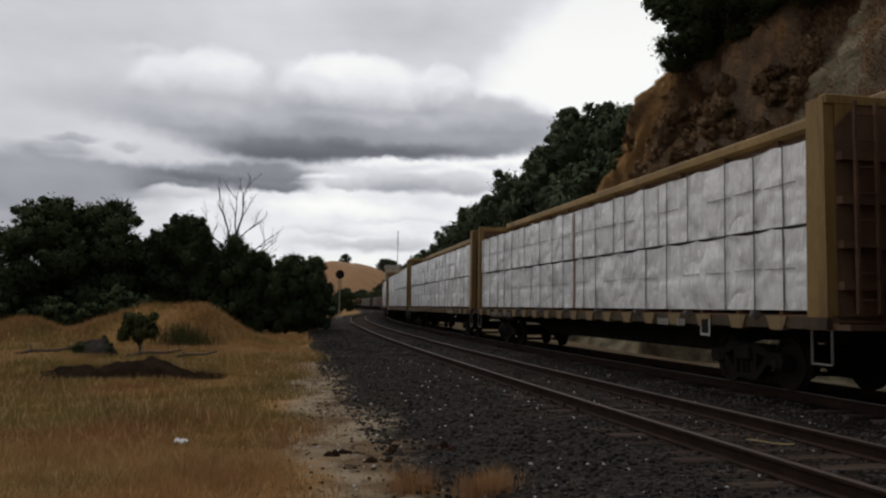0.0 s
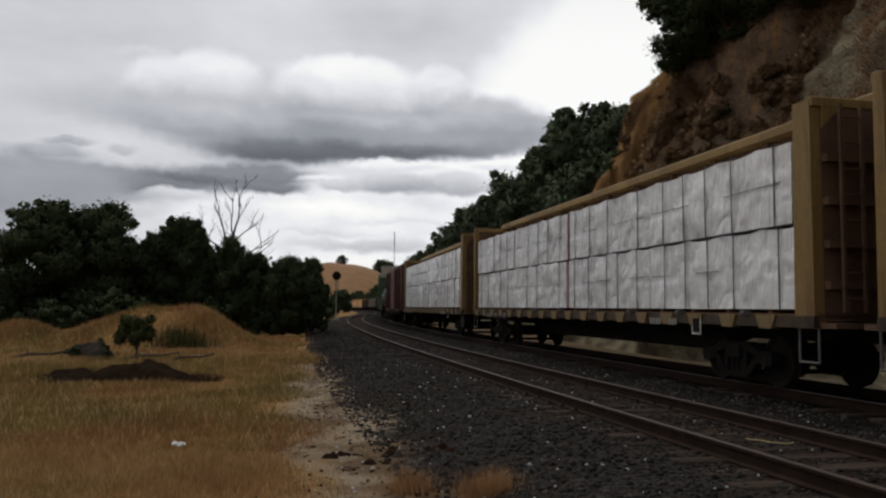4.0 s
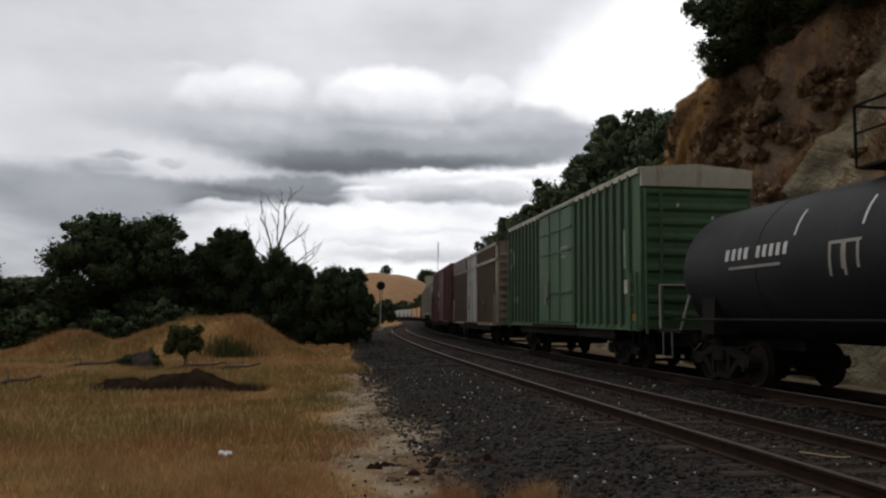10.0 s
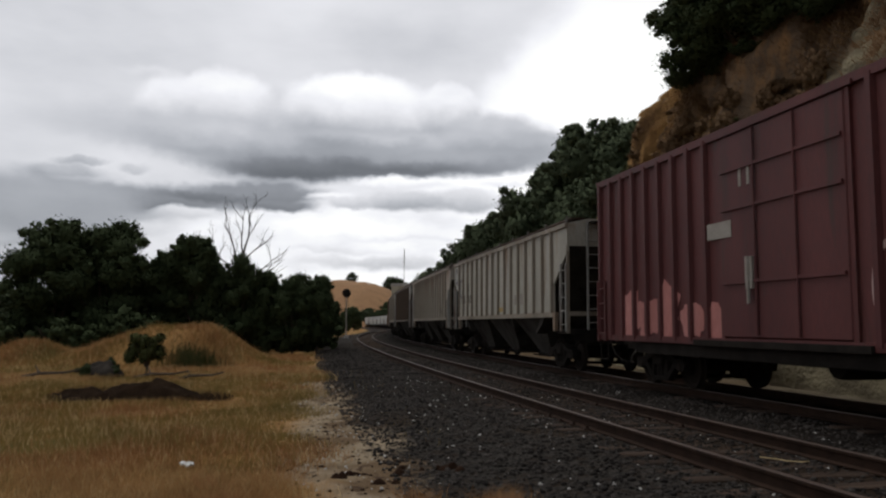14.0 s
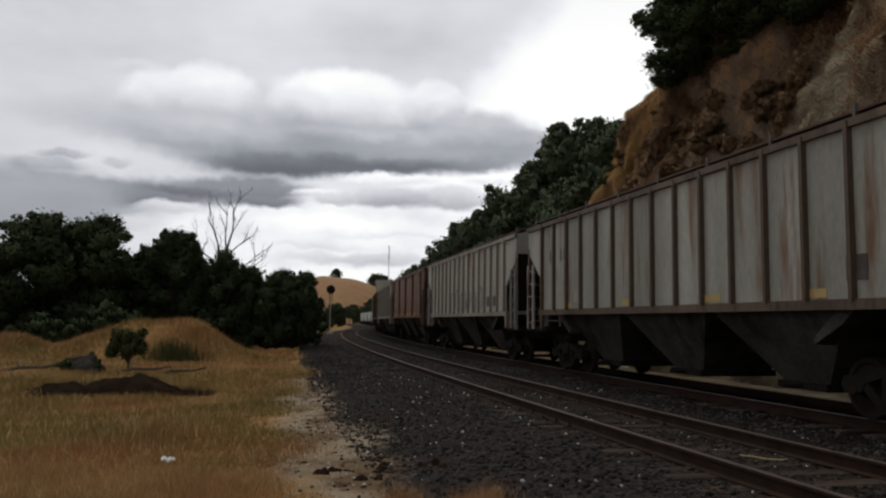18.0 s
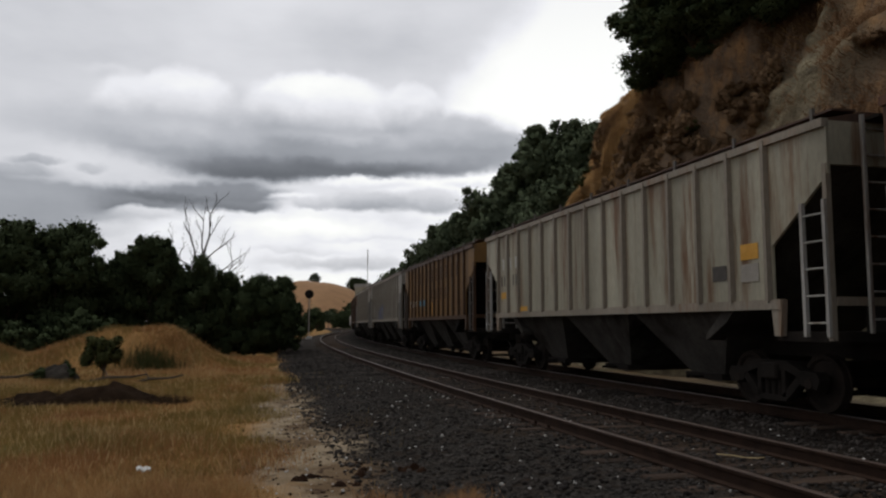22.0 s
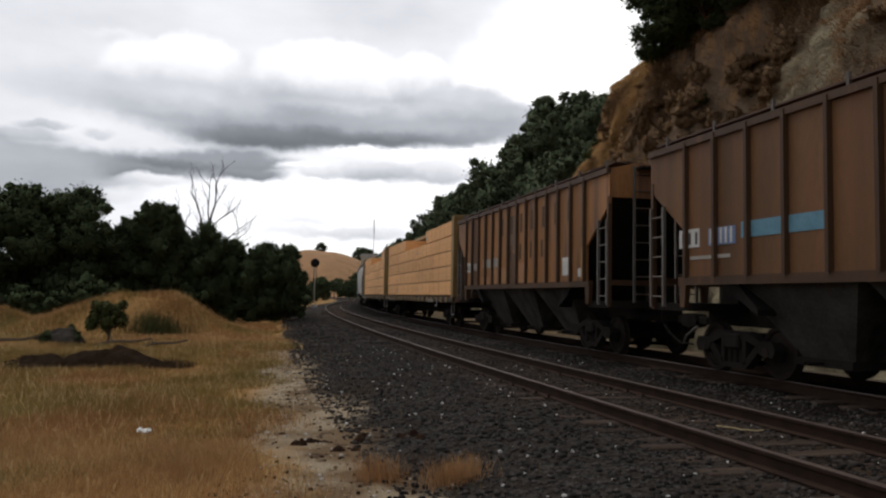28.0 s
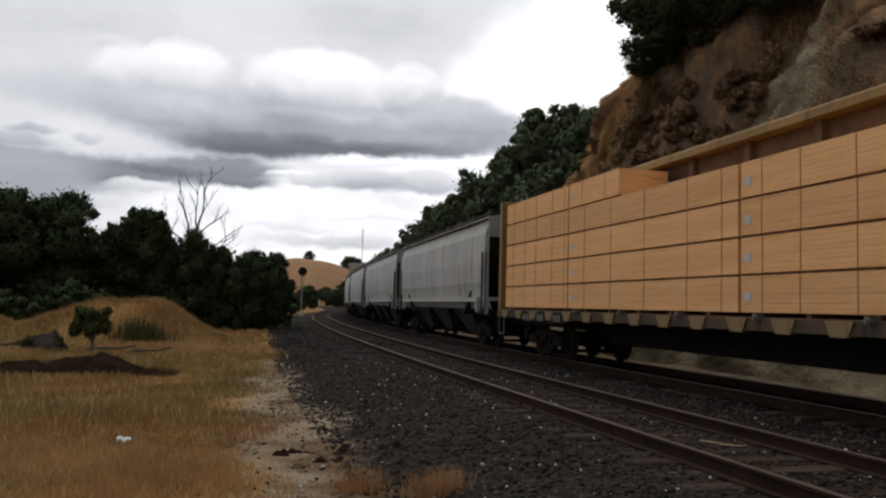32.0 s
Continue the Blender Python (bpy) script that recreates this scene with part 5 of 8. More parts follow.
def green_box_car():
    floor, top = 1.05, 5.0
    car, w = box_car("tall faded green box car with a cream cap", 14.2, floor, top, M_GREEN, M_GREEN, "rib", (-1.95, 1.75), 6, rib_step=0.56, cap=M_CREAM, rib_m=M_GREENRIB)
    plug_door(car, -1.95, 1.75, floor, top, w, M_GREEN)
    y = -w - 0.007
    scrawl(car, ring_line(-6.65, 3.75, 0.36, 0.46), y, M_MARK, 0.035, "emblem_ring")
    scrawl(car, [(-6.65, 3.38), (-6.65, 4.1)], y, M_MARK, 0.03, "emblem_stroke")
    for z, a in ((3.5, 0.2), (3.68, 0.16), (3.86, 0.11)):
        scrawl(car, [(-6.65 - a, z), (-6.65, z + 0.12), (-6.65 + a, z)], y - 0.003, M_MARK, 0.03, "emblem_stroke")
    marks(car, -6.5, 2.35, [0.16] * 3, 0.3, y, M_MARK)
    marks(car, -6.5, 1.9, [0.14] * 6, 0.26, y, M_MARK)
    marks(car, 0.4, 3.55, [0.12] * 6, 0.08, -w - 0.075, M_MARK)
    marks(car, 0.5, 3.4, [0.12] * 5, 0.08, -w - 0.075, M_MARK)
    marks(car, 0.55, 3.25, [0.12] * 4, 0.08, -w - 0.075, M_MARK)
    plate_mark(car, 5.9, 6.2, 1.95, 2.3, y, M_MARK)
    plate_mark(car, 6.35, 6.9, 1.25, 1.42, y, M_ORANGE)
    plate_mark(car, 5.85, 6.1, 2.6, 3.6, y, M_GREENPALE)
    for k in (-0.6, 0.3):
        marks(car, 7.2, 4.05 - 0.3 * (k > 0), [0.3], 0.08, k, M_MARK)
    return car


def tan_box_car():
    floor, top = 0.98, 4.72
    car, w = box_car("weathered grey-tan box car with rusty patches", 14.65, floor, top, M_TAN, M_TAN, "rib", (-1.57, 1.55), 7, rib_step=0.66, rib_m=M_RIBDARK)
    plug_door(car, -1.57, 1.55, floor, top, w, M_TANPALE)
    part("upper_rail", Shape().box(1.65, 7.3, -w - 0.09, -w - 0.02, 3.92, 4.06), M_TAN, car)
    part("rust_band", Shape().box(-7.3, -1.7, -w - 0.115, -w - 0.004, 4.0, top - 0.05), M_RUSTBAND, car, "rust-brown strip under the roof")
    part("upper_rail", Shape().box(-7.3, -1.7, -w - 0.09, -w - 0.02, 3.9, 4.02), M_TAN, car)
    y = -w - 0.007
    marks(car, -5.7, 2.72, [0.10], 0.5, y, M_MARK)
    for x in (-5.0, -4.3):
        loop(car, x, 2.97, 0.19, 0.24, y, M_MARK, 0.045)
    marks(car, -5.7, 2.1, [0.2] * 6, 0.26, y, M_MARK_DIM, gap=0.6)
    marks(car, -4.2, 1.75, [0.3, 0.3], 0.1, y, M_MARK_DIM)
    plate_mark(car, 6.35, 6.65, 1.4, 2.3, y, M_ORANGEDIM)
    plate_mark(car, 3.6, 3.95, 1.55, 2.0, y, M_ORANGEDIM)
    plate_mark(car, -6.9, -6.6, 1.6, 2.1, y, M_ORANGEDIM)
    plate_mark(car, 5.55, 6.05, 1.65, 1.78, y, M_MARK)
    plate_mark(car, 5.55, 6.05, 1.45, 1.55, y, M_MARK)
    part("brake_box", Shape().box(3.9, 4.5, -w - 0.14, -w, 1.95, 2.1, 0.01), M_RUSTBAND, car)
    return car


def maroon_box_car():
    floor, top = 1.0, 4.86
    car, w = box_car("dull maroon box car sprayed pale pink at the rear", 14.2, floor, top, M_DARKRED, M_RUSTBAND, "rib", (-1.44, 1.82), 8, rib_step=0.62)
    plug_door(car, -1.44, 1.82, floor, top, w, M_DARKRED)
    part("end_plate", Shape().box(-7.19, -7.1, -w, w, top - 0.5, top + 0.01), M_PATCHBROWN, car, "brown plate across the top of the end")
    part("end_plate", Shape().box(7.1, 7.19, -w, w, top - 0.5, top + 0.01), M_PATCHBROWN, car, "brown plate across the top of the end")
    y = -w - 0.007
    for i, (x, z, a, b) in enumerate(((-5.4, 1.6, 0.45, 0.5), (-4.5, 1.5, 0.5, 0.42), (-3.6, 1.65, 0.45, 0.55), (-2.6, 1.45, 0.45, 0.36), (-1.8, 1.4, 0.35, 0.3))):
        spray(car, x, z, a, b, y - 0.002 * i, M_PINK, 20 + i)
    for i, (x, z, a, b) in enumerate(((2.5, 1.85, 0.3, 0.6), (3.3, 1.85, 0.38, 0.5), (4.2, 1.8, 0.4, 0.55), (5.2, 1.8, 0.38, 0.6))):
        scrawl(car, ring_line(x, z, a, b, 20, 330), y - 0.002 * i, M_MARK_PINK, 0.05)
    marks(car, -0.9, 3.75, [0.2, 0.2], 0.35, -w - 0.075, M_MARK_DIM)
    plate_mark(car, 5.9, 6.2, 1.9, 2.35, y, M_MARK_DIM)
    plate_mark(car, 5.7, 6.2, 2.6, 2.95, y, M_MARK_DIM)
    plate_mark(car, -1.9, -1.1, 2.9, 3.2, -w - 0.075, M_MARK_DIM)
    return car


M_PINKRED = paint("paler_red_door_paint", (0.095, 0.026, 0.02), (0.14, 0.042, 0.032), 0.4, (0.06, 0.02, 0.017))
M_GREENPALE = surface("chalky_pale_green", (0.22, 0.3, 0.18), (0.3, 0.38, 0.26), 4, 0.7, 0)
M_TANPALE = paint("pale_grey_door_paint", (0.26, 0.25, 0.22), (0.35, 0.33, 0.29), 0.4, (0.14, 0.08, 0.05))
M_ORANGEDIM = surface("faded_yellow_panel", (0.38, 0.27, 0.10), (0.46, 0.33, 0.14), 4, 0.7, 0)


def tank_car():
    half = 6.85
    car = new_car("tank_car", "matt black tank car with white stencilled marks", "railway car", "", half + 0.75, 5.3)
    r, zc = 1.40, 2.28
    rings = []
    for x, k in [(-half, 0.05)] + [(-half + 0.75 * (1 - math.cos(radians(a))), math.sin(radians(a))) for a in (12, 25, 40, 60, 78, 90)] + [(half - 0.75 * (1 - math.cos(radians(a))), math.sin(radians(a))) for a in (90, 78, 60, 40, 25, 12)] + [(half, 0.05)]:
        rings.append([(x, r * k * math.cos(2 * math.pi * i / 40), zc + r * k * math.sin(2 * math.pi * i / 40)) for i in range(40)])
    part("tank", Shape().loft(rings), M_TANK, car, smooth=True)
    for x in (-3.4, 0.0, 3.4):
        part("weld_band", Shape().loft([[(x + d, 1.408 * math.cos(2 * math.pi * i / 40), zc + 1.408 * math.sin(2 * math.pi * i / 40)) for i in range(40)] for d in (-0.02, 0.02)]), M_TANK, car)
    part("manway", Shape().loft([[(rr * math.cos(2 * math.pi * i / 20), rr * math.sin(2 * math.pi * i / 20), z) for i in range(20)] for rr, z in ((0.45, 3.6), (0.45, 3.98), (0.5, 3.99), (0.5, 4.06), (0.2, 4.12))]), M_TANK, car)
    grate = Shape().box(-1.3, 1.3, -0.85, 0.85, 3.72, 3.76)
    part("top_platform", grate, M_BLACK, car)
    rail = Shape()
    for x in (-1.3, 1.3):
        for y in (-0.85, 0.85):
            rail.rod((x, y, 3.74), (x, y, 4.75), 0.025, 6)
    for y in (-0.85, 0.85):
        rail.rod((-1.3, y, 4.75), (1.3, y, 4.75), 0.025, 6)
        rail.rod((-1.3, y, 4.3), (1.3, y, 4.3), 0.02, 6)
    for x in (-1.3, 1.3):
        rail.rod((x, -0.85, 4.75), (x, 0.85, 4.75), 0.025, 6)
    part("platform_railing", rail, M_BLACK, car)
    for k in (-1, 1):
        part("stub_sill", Shape().box(min(3.6 * k, 7.3 * k), max(3.6 * k, 7.3 * k), -0.3, 0.3, 0.72, 1.05), M_UNDER, car)
        sad = Shape().prism_x([(-1.35, 1.0), (1.35, 1.0), (1.3, 1.75), (0.9, 1.3), (0, 1.0), (-0.9, 1.3), (-1.3, 1.75)], 5.3 * k - 0.25, 5.3 * k + 0.25)
        part("saddle", sad, M_BLACK, car)
        part("end_platform", Shape().box(min(6.3 * k, 7.45 * k), max(6.3 * k, 7.45 * k), -1.45, 1.45, 1.0, 1.08), M_BLACK, car)
        er = Shape()
        for y in (-1.4, 1.4):
            er.rod((6.4 * k, y, 1.05), (6.1 * k, y * 0.93, 1.85), 0.03, 6)
            er.rod((7.4 * k, y, 1.05), (7.4 * k, y, 2.1), 0.025, 6)
        er.rod((7.4 * k, -1.4, 2.1), (7.4 * k, 1.4, 2.1), 0.025, 6)
        part("end_railing", er, M_MARK_DIM, car)
        st = Shape()
        for xx in (6.7 * k, 7.15 * k):
            st.rod((xx, -1.45, 1.02), (xx, -1.45, 0.45), 0.02, 6)
        st.rod((6.7 * k, -1.45, 0.45), (7.15 * k, -1.45, 0.45), 0.02, 6)
        part("sill_step", st, M_CHROME, car)
    part("side_rail", Shape().rod((-6.6, -1.44, 1.3), (6.6, -1.44, 1.3), 0.03, 6), M_BLACK, car)
    part("outlet", Shape().rod((0, 0, 0.95), (0, 0, 0.5), 0.16, 10), M_UNDER, car)

    def wrap_bar(x0, x1, z0, z1, material, name="lettering_bar"):
        out = []
        for x in (x0, x1):
            out.append([(x, -math.sqrt((r + 0.012) ** 2 - (z - zc) ** 2), z) for z in np.linspace(z0, z1, 4)] + [(x, -math.sqrt((r - 0.02) ** 2 - (z - zc) ** 2), z) for z in np.linspace(z1, z0, 4)])
        return part(name, Shape().loft(out), material, car)

    x = -4.45
    for w in (0.17, 0.17, 0.15, 0.17, -0.12, 0.15, 0.15, 0.15, 0.15, 0.15):
        if w > 0:
            wrap_bar(x, x + w * 0.7, 2.44, 2.66, M_MARK)
        x += abs(w) + 0.06
    wrap_bar(-4.3, -2.6, 2.26, 2.31, M_MARK_DIM)
    for x in (-2.3, -0.6, 1.8, 4.0):
        wrap_bar(x, x + 0.05, 2.75, 3.2, M_MARK, "stripe")
    wrap_bar(5.3, 5.95, 2.42, 2.56, M_MARK_DIM, "stencil_panel")
    wrap_bar(5.3, 5.95, 2.64, 2.76, M_MARK_DIM, "stencil_panel")
    wrap_bar(5.1, 5.5, 1.98, 2.16, M_MARK_DIM, "stencil_panel")
    for k in (-1.3, -0.95, 3.0):
        wrap_bar(k, k + 0.06, 2.0, 2.5, M_MARK_DIM, "spray_line")
        wrap_bar(k, k + 0.4, 2.5, 2.55, M_MARK_DIM, "spray_line")
        wrap_bar(k + 0.3, k + 0.36, 2.1, 2.5, M_MARK_DIM, "spray_line")
    return car


M_LADDER = paint("grimy_grey_ladder_paint", (0.075, 0.068, 0.06), (0.14, 0.128, 0.112), 0.5)
M_GREYOCHRE = paint("yellowed_dirty_white_paint", (0.265, 0.245, 0.18), (0.36, 0.335, 0.255), 0.6, (0.15, 0.085, 0.045), panels=0.2)
RIBS = {"dirty_white_paint": M_RIBGREY, "rust_streaked_white_paint": M_RIBGREY, "faded_ochre_paint": M_BROWNRIB, "faded_orange_paint": M_BROWNRIB, "dull_brown_hopper_paint": M_BROWNRIB, "white_paint_with_brown_grime": M_RIBGREY}


# covered hoppers -------------------------------------------------------
def hopper_car(label, length, m_side, ribs=15, bays=3, roof_m=None, trough=True, group="covered hopper cars", round_side=False, rib_m=None, end_m=None, bottom=1.68, top=4.15):
    half, w = length / 2, 1.50
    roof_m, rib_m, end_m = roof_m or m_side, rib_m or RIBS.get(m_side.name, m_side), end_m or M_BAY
    car = new_car("covered_hopper_car", label, "railway car", group, half + 0.4, half - 2.0)
    lad_m = M_LADDERPALE if m_side in (M_WHITE, M_WHITE_RUST, M_WHITE_DIRT, M_GREY, M_GREYOCHRE) else M_LADDER
    cut, knee = 1.25, 2.50   # the slanting end of the side wall
    for y in (-1, 1):
        if round_side:
            prof = [(1.28, bottom - 0.35), (1.40, bottom - 0.1), (1.50, bottom + 0.5), (1.53, bottom + 1.2), (1.50, top - 0.5), (1.38, top - 0.08), (1.2, top + 0.05)]
            rings = []
            for x in np.linspace(-half + 0.35, half - 0.35, 9):
                rings.append([(x, y * a, z) for a, z in prof] + [(x, y * (a - 0.06), z) for a, z in reversed(prof)])
            part("side_wall", Shape().loft(rings), m_side, car, smooth=False)
        else:
            outline = [(-half + cut, bottom), (half - cut, bottom), (half - cut, knee), (half, top - 0.75), (half, top), (-half, top), (-half, top - 0.75), (-half + cut, knee)]
            part("side_wall", Shape().prism(outline, y * w - 0.025, y * w + 0.025), m_side, car)
            rib = shared(("hrib", bottom, top, rib_m.name), lambda: fixed_normals(Shape().loft([[(-0.048, 0.0, z), (-0.036, -0.09, z), (0.036, -0.09, z), (0.048, 0.0, z)] for z in (bottom, top)]).mesh("side_rib", rib_m)))
            for i in range(ribs):
                x = -half + cut + 0.06 + (length - 2 * cut - 0.12) * i / (ribs - 1)
                part("side_rib", rib, None, car, at=pose(x, y * (w + 0.02), 0, 0, 0, 0 if y < 0 else 180))
            part("top_chord", Shape().box(-half, half, y * (w + 0.03) - 0.06, y * (w + 0.03) + 0.06, top - 0.09, top + 0.03), rib_m, car)
        part("side_sill", Shape().box(-half + cut - 0.2, half - cut + 0.2, y * (w + 0.01) - 0.055, y * (w + 0.01) + 0.055, bottom - 0.13, bottom + 0.02), rib_m, car)
    # sloping floors, bays and ends, coloured dark for the shade under the car
    for k in (-1, 1):
        sl = Shape().prism([(half * k - 0.02 * k, top - 0.55), (half * k - 0.02 * k, top - 0.50), ((half - 3.2) * k, 1.15), ((half - 3.2) * k, 1.05), ((half - 2.6) * k, 1.35)], -w + 0.04, w - 0.04)
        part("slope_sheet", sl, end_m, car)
        part("end_wall", Shape().box(min(half * k, (half - 0.06) * k), max(half * k, (half - 0.06) * k), -w, w, top - 0.62, top), m_side, car)
        part("end_sill", Shape().box(min(half * k, (half - 1.3) * k), max(half * k, (half - 1.3) * k), -1.45, 1.45, 1.08, 1.22), M_UNDER, car)
        part("end_sill", Shape().box(min(half * k, (half - 0.12) * k), max(half * k, (half - 0.12) * k), -1.45, 1.45, bottom - 0.1, bottom + 0.02), rib_m, car)
        for y in (-1, 1):
            part("corner_post", Shape().box(min((half - 0.02) * k, (half - 0.10) * k), max((half - 0.02) * k, (half - 0.10) * k), y * w - 0.04, y * w + 0.04, 1.1, top - 0.6), rib_m, car)
            part("corner_bracket", Shape().prism([((half - cut - 0.05) * k, bottom), ((half - cut + 0.22) * k, bottom), ((half - cut + 0.16) * k, 1.15), ((half - cut + 0.02) * k, 1.15)], y * w - 0.05, y * w + 0.05), rib_m, car)
            part("side_ladder", ladder(((half - 0.52) * k, (half - 0.06) * k), 1.15, top - 1.1, 5, y * (w + 0.05)), lad_m, car)
        part("end_ladder", end_ladder((half + 0.04) * k, (-0.95, -0.5), 1.2, top + 0.1, 8), lad_m, car)
        part("end_walkway", Shape().box(min(half * k, (half + 0.3) * k), max(half * k, (half + 0.3) * k), -0.9, 0.9, top + 0.02, top + 0.06), M_UNDER, car)
        part("brake_gear", Shape().disc_y((half - 0.5) * k, 1.55, [(0.28, 0.5), (0.28, 0.55)], 14).box(min((half - 0.9) * k, (half - 0.4) * k), max((half - 0.9) * k, (half - 0.4) * k), -0.2, 0.5, 1.22, 1.6), M_BLACK, car)
    span = (length - 5.0) / bays
    for i in range(bays):
        c = -half + 2.5 + span * (i + 0.5)
        a = span / 2
        bay = Shape().loft([[(c - a, -w + 0.05, bottom), (c + a, -w + 0.05, bottom), (c + a, w - 0.05, bottom), (c - a, w - 0.05, bottom)], [(c - 0.55, -0.75, 0.42), (c + 0.55, -0.75, 0.42), (c + 0.55, 0.75, 0.42), (c - 0.55, 0.75, 0.42)]])
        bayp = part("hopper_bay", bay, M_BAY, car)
        part("outlet_gate", Shape().box(c - 0.6, c + 0.6, -0.85, 0.85, 0.30, 0.42).rod((c, -1.2, 0.36), (c, 1.2, 0.36), 0.03, 6), M_UNDER, bayp)
    part("centre_sill", Shape().box(-half, half, -0.25, 0.25, 0.8, 1.15), M_UNDER, car)
    # roof with hatch coaming and running boards
    part("roof", Shape().prism_x([(-w, top), (-w, top + 0.03), (-0.9, top + 0.16), (0.9, top + 0.16), (w, top + 0.03), (w, top)], -half + 0.02, half - 0.02), roof_m, car)
    if trough:
        part("hatch_cover", Shape().prism_x([(-0.42, top + 0.15), (-0.36, top + 0.3), (0.36, top + 0.3), (0.42, top + 0.15)], -half + 0.9, half - 0.9), M_RUSTBAND, car)
    else:
        for i in range(8):
            x = -half + 1.6 + i * (length - 3.2) / 7
            part("hatch_cover", Shape().loft([[(x + rr * math.cos(2 * math.pi * j / 14), rr * math.sin(2 * math.pi * j / 14), z) for j in range(14)] for rr, z in ((0.4, top + 0.14), (0.42, top + 0.25), (0.2, top + 0.29))]), roof_m, car)
    for y in (-1.2, 1.2):
        board = Shape().box(-half, half, y - 0.20, y + 0.20, top + 0.15, top + 0.18)
        wb = part("running_board", board, M_RUSTBAND, car)
        legs = shared(("leg", top), lambda: fixed_normals(Shape().box(-0.025, 0.025, -0.22, -0.17, top, top + 0.27).mesh("board_bracket", M_LADDER)))
        for i in range(9):
            part("board_bracket", legs, None, wb, at=pose(-half + 0.4 + i * (length - 0.8) / 8, y, 0))
    return car, w + 0.1


def small_data(car, x, y, m, n=3):
    for i in range(n):
        marks(car, x, 1.95 - 0.14 * i, [0.3, 0.2], 0.07, y, m)


def build_hoppers():
    out = {}
    car, w = hopper_car("dirty white covered hopper sprayed grey at its rear corner", 16.2, M_WHITE, 16, trough=False)
    y = -w + 0.069
    for i, (x, z, a, b) in enumerate(((-7.55, 3.55, 0.28, 0.32), (-7.0, 3.3, 0.3, 0.35), (-6.45, 2.95, 0.26, 0.4))):
        scrawl(car, ring_line(x, z, a, b, 30 * i, 330), y - 0.003 * i, M_SPRAYGREY, 0.06)
    marks(car, -6.35, 2.75, [0.22, 0.22, -0.4, 0.22, 0.22], 0.36, y, M_MARK_DARK)
    marks(car, -6.4, 2.25, [0.22, 0.22, 0.22, -0.3, 0.22, 0.22, 0.22], 0.36, y, M_MARK_DARK)
    plate_mark(car, -6.3, -5.9, 1.72, 1.98, y, M_ORANGEDIM)
    plate_mark(car, 0.4, 1.3, 1.8, 1.95, y, M_ORANGEDIM)
    plate_mark(car, 2.6, 3.6, 2.0, 2.35, y, M_MARK_DIM)
    out["A"] = car
    car, w = hopper_car("white covered hopper with rust streaks below the roof", 15.95, M_WHITE_RUST, 16, trough=False)
    y = -w + 0.069
    marks(car, -6.2, 2.95, [0.2, 0.2, -0.2, 0.2], 0.36, y, M_MARK_DIM)
    marks(car, -6.2, 2.45, [0.2, 0.2, -0.2, 0.2, 0.2, -0.1, 0.15, 0.15], 0.3, y, M_MARK_DIM)
    plate_mark(car, -4.3, -3.95, 1.95, 2.25, y, M_MARK_DARK)
    plate_mark(car, 4.8, 5.1, 1.9, 2.15, y, M_MARK_DARK)
    small_data(car, -3.2, y, M_MARK_DIM)
    out["B"] = car
    car, w = hopper_car("light grey covered hopper, its ribs dark with rust and painted shade", 15.9, M_GREY, 15, rib_m=M_RIBDARK, roof_m=M_RUSTBAND)
    y = -w + 0.069
    marks(car, -6.15, 3.0, [0.2, 0.2, -0.25, 0.2, 0.2], 0.34, y, M_MARK_DARK)
    marks(car, -6.15, 2.5, [0.2, 0.2, 0.2, -0.2, 0.2, 0.2, 0.2], 0.3, y, M_MARK_DIM)
    plate_mark(car, -4.3, -3.8, 1.85, 2.25, y, M_MARK_DIM)
    plate_mark(car, 5.55, 5.95, 1.95, 2.3, y, M_MARK_DARK)
    for x in (-5.0, -1.5, 1.9, 4.6):
        plate_mark(car, x, x + 0.55, 1.73, 1.86, y, M_ORANGEDIM)
    out["C"] = car
    car, w = hopper_car("white covered hopper with an outlined spray painting", 16.0, M_WHITE, 16, trough=False)
    y = -w + 0.069
    for i, (x, a) in enumerate(((-1.8, 0.3), (-0.9, 0.3), (0.2, 0.3), (1.2, 0.34), (2.2, 0.36), (3.2, 0.4))):
        scrawl(car, ring_line(x, 2.15 + 0.1 * (i % 2), a, 0.42, 60 * i, 60 * i + 300), y - 0.003 * i, M_SPRAYGREY, 0.04)
    scrawl(car, [(0.7, 2.6), (0.75, 1.75)], y, M_SPRAYGREY, 0.035)
    for x in (4.25, 5.15):
        plate_mark(car, x, x + 0.36, 1.9, 2.25, y, M_MARK_DARK)
    marks(car, -6.2, 2.4, [0.2, 0.2, -0.3, 0.2, 0.2], 0.28, y, M_MARK_DARK)
    marks(car, -6.2, 1.98, [0.2, 0.2, -0.3, 0.2, 0.2], 0.28, y, M_MARK_DARK)
    out["D"] = car
    car, w = hopper_car("rust-brown covered hopper with orange reflectors", 16.2, M_HOPBROWN, 5, end_m=M_BAY, roof_m=M_RUSTBAND)
    y = -w + 0.069
    marks(car, -6.3, 2.9, [0.2, 0.2, -0.12, 0.2], 0.4, y, M_MARK_PINK)
    marks(car, -6.3, 2.3, [0.2, 0.2, -0.12, 0.24], 0.4, y, M_MARK_PINK)
    for i in range(8):
        plate_mark(car, -6.3 + i * 1.72, -5.95 + i * 1.72, 1.72, 1.82, y, M_ORANGE)
    plate_mark(car, 6.1, 6.4, 2.3, 2.65, y, M_MARK)
    plate_mark(car, 6.1, 6.4, 1.95, 2.15, y, M_MARK)
    out["E"] = car
    car, w = hopper_car("dull yellowish-white covered hopper with orange patches and rust runs", 15.85, M_GREYOCHRE, 15, rib_m=M_RIBGREY, roof_m=M_RUSTBAND)
    y = -w + 0.069
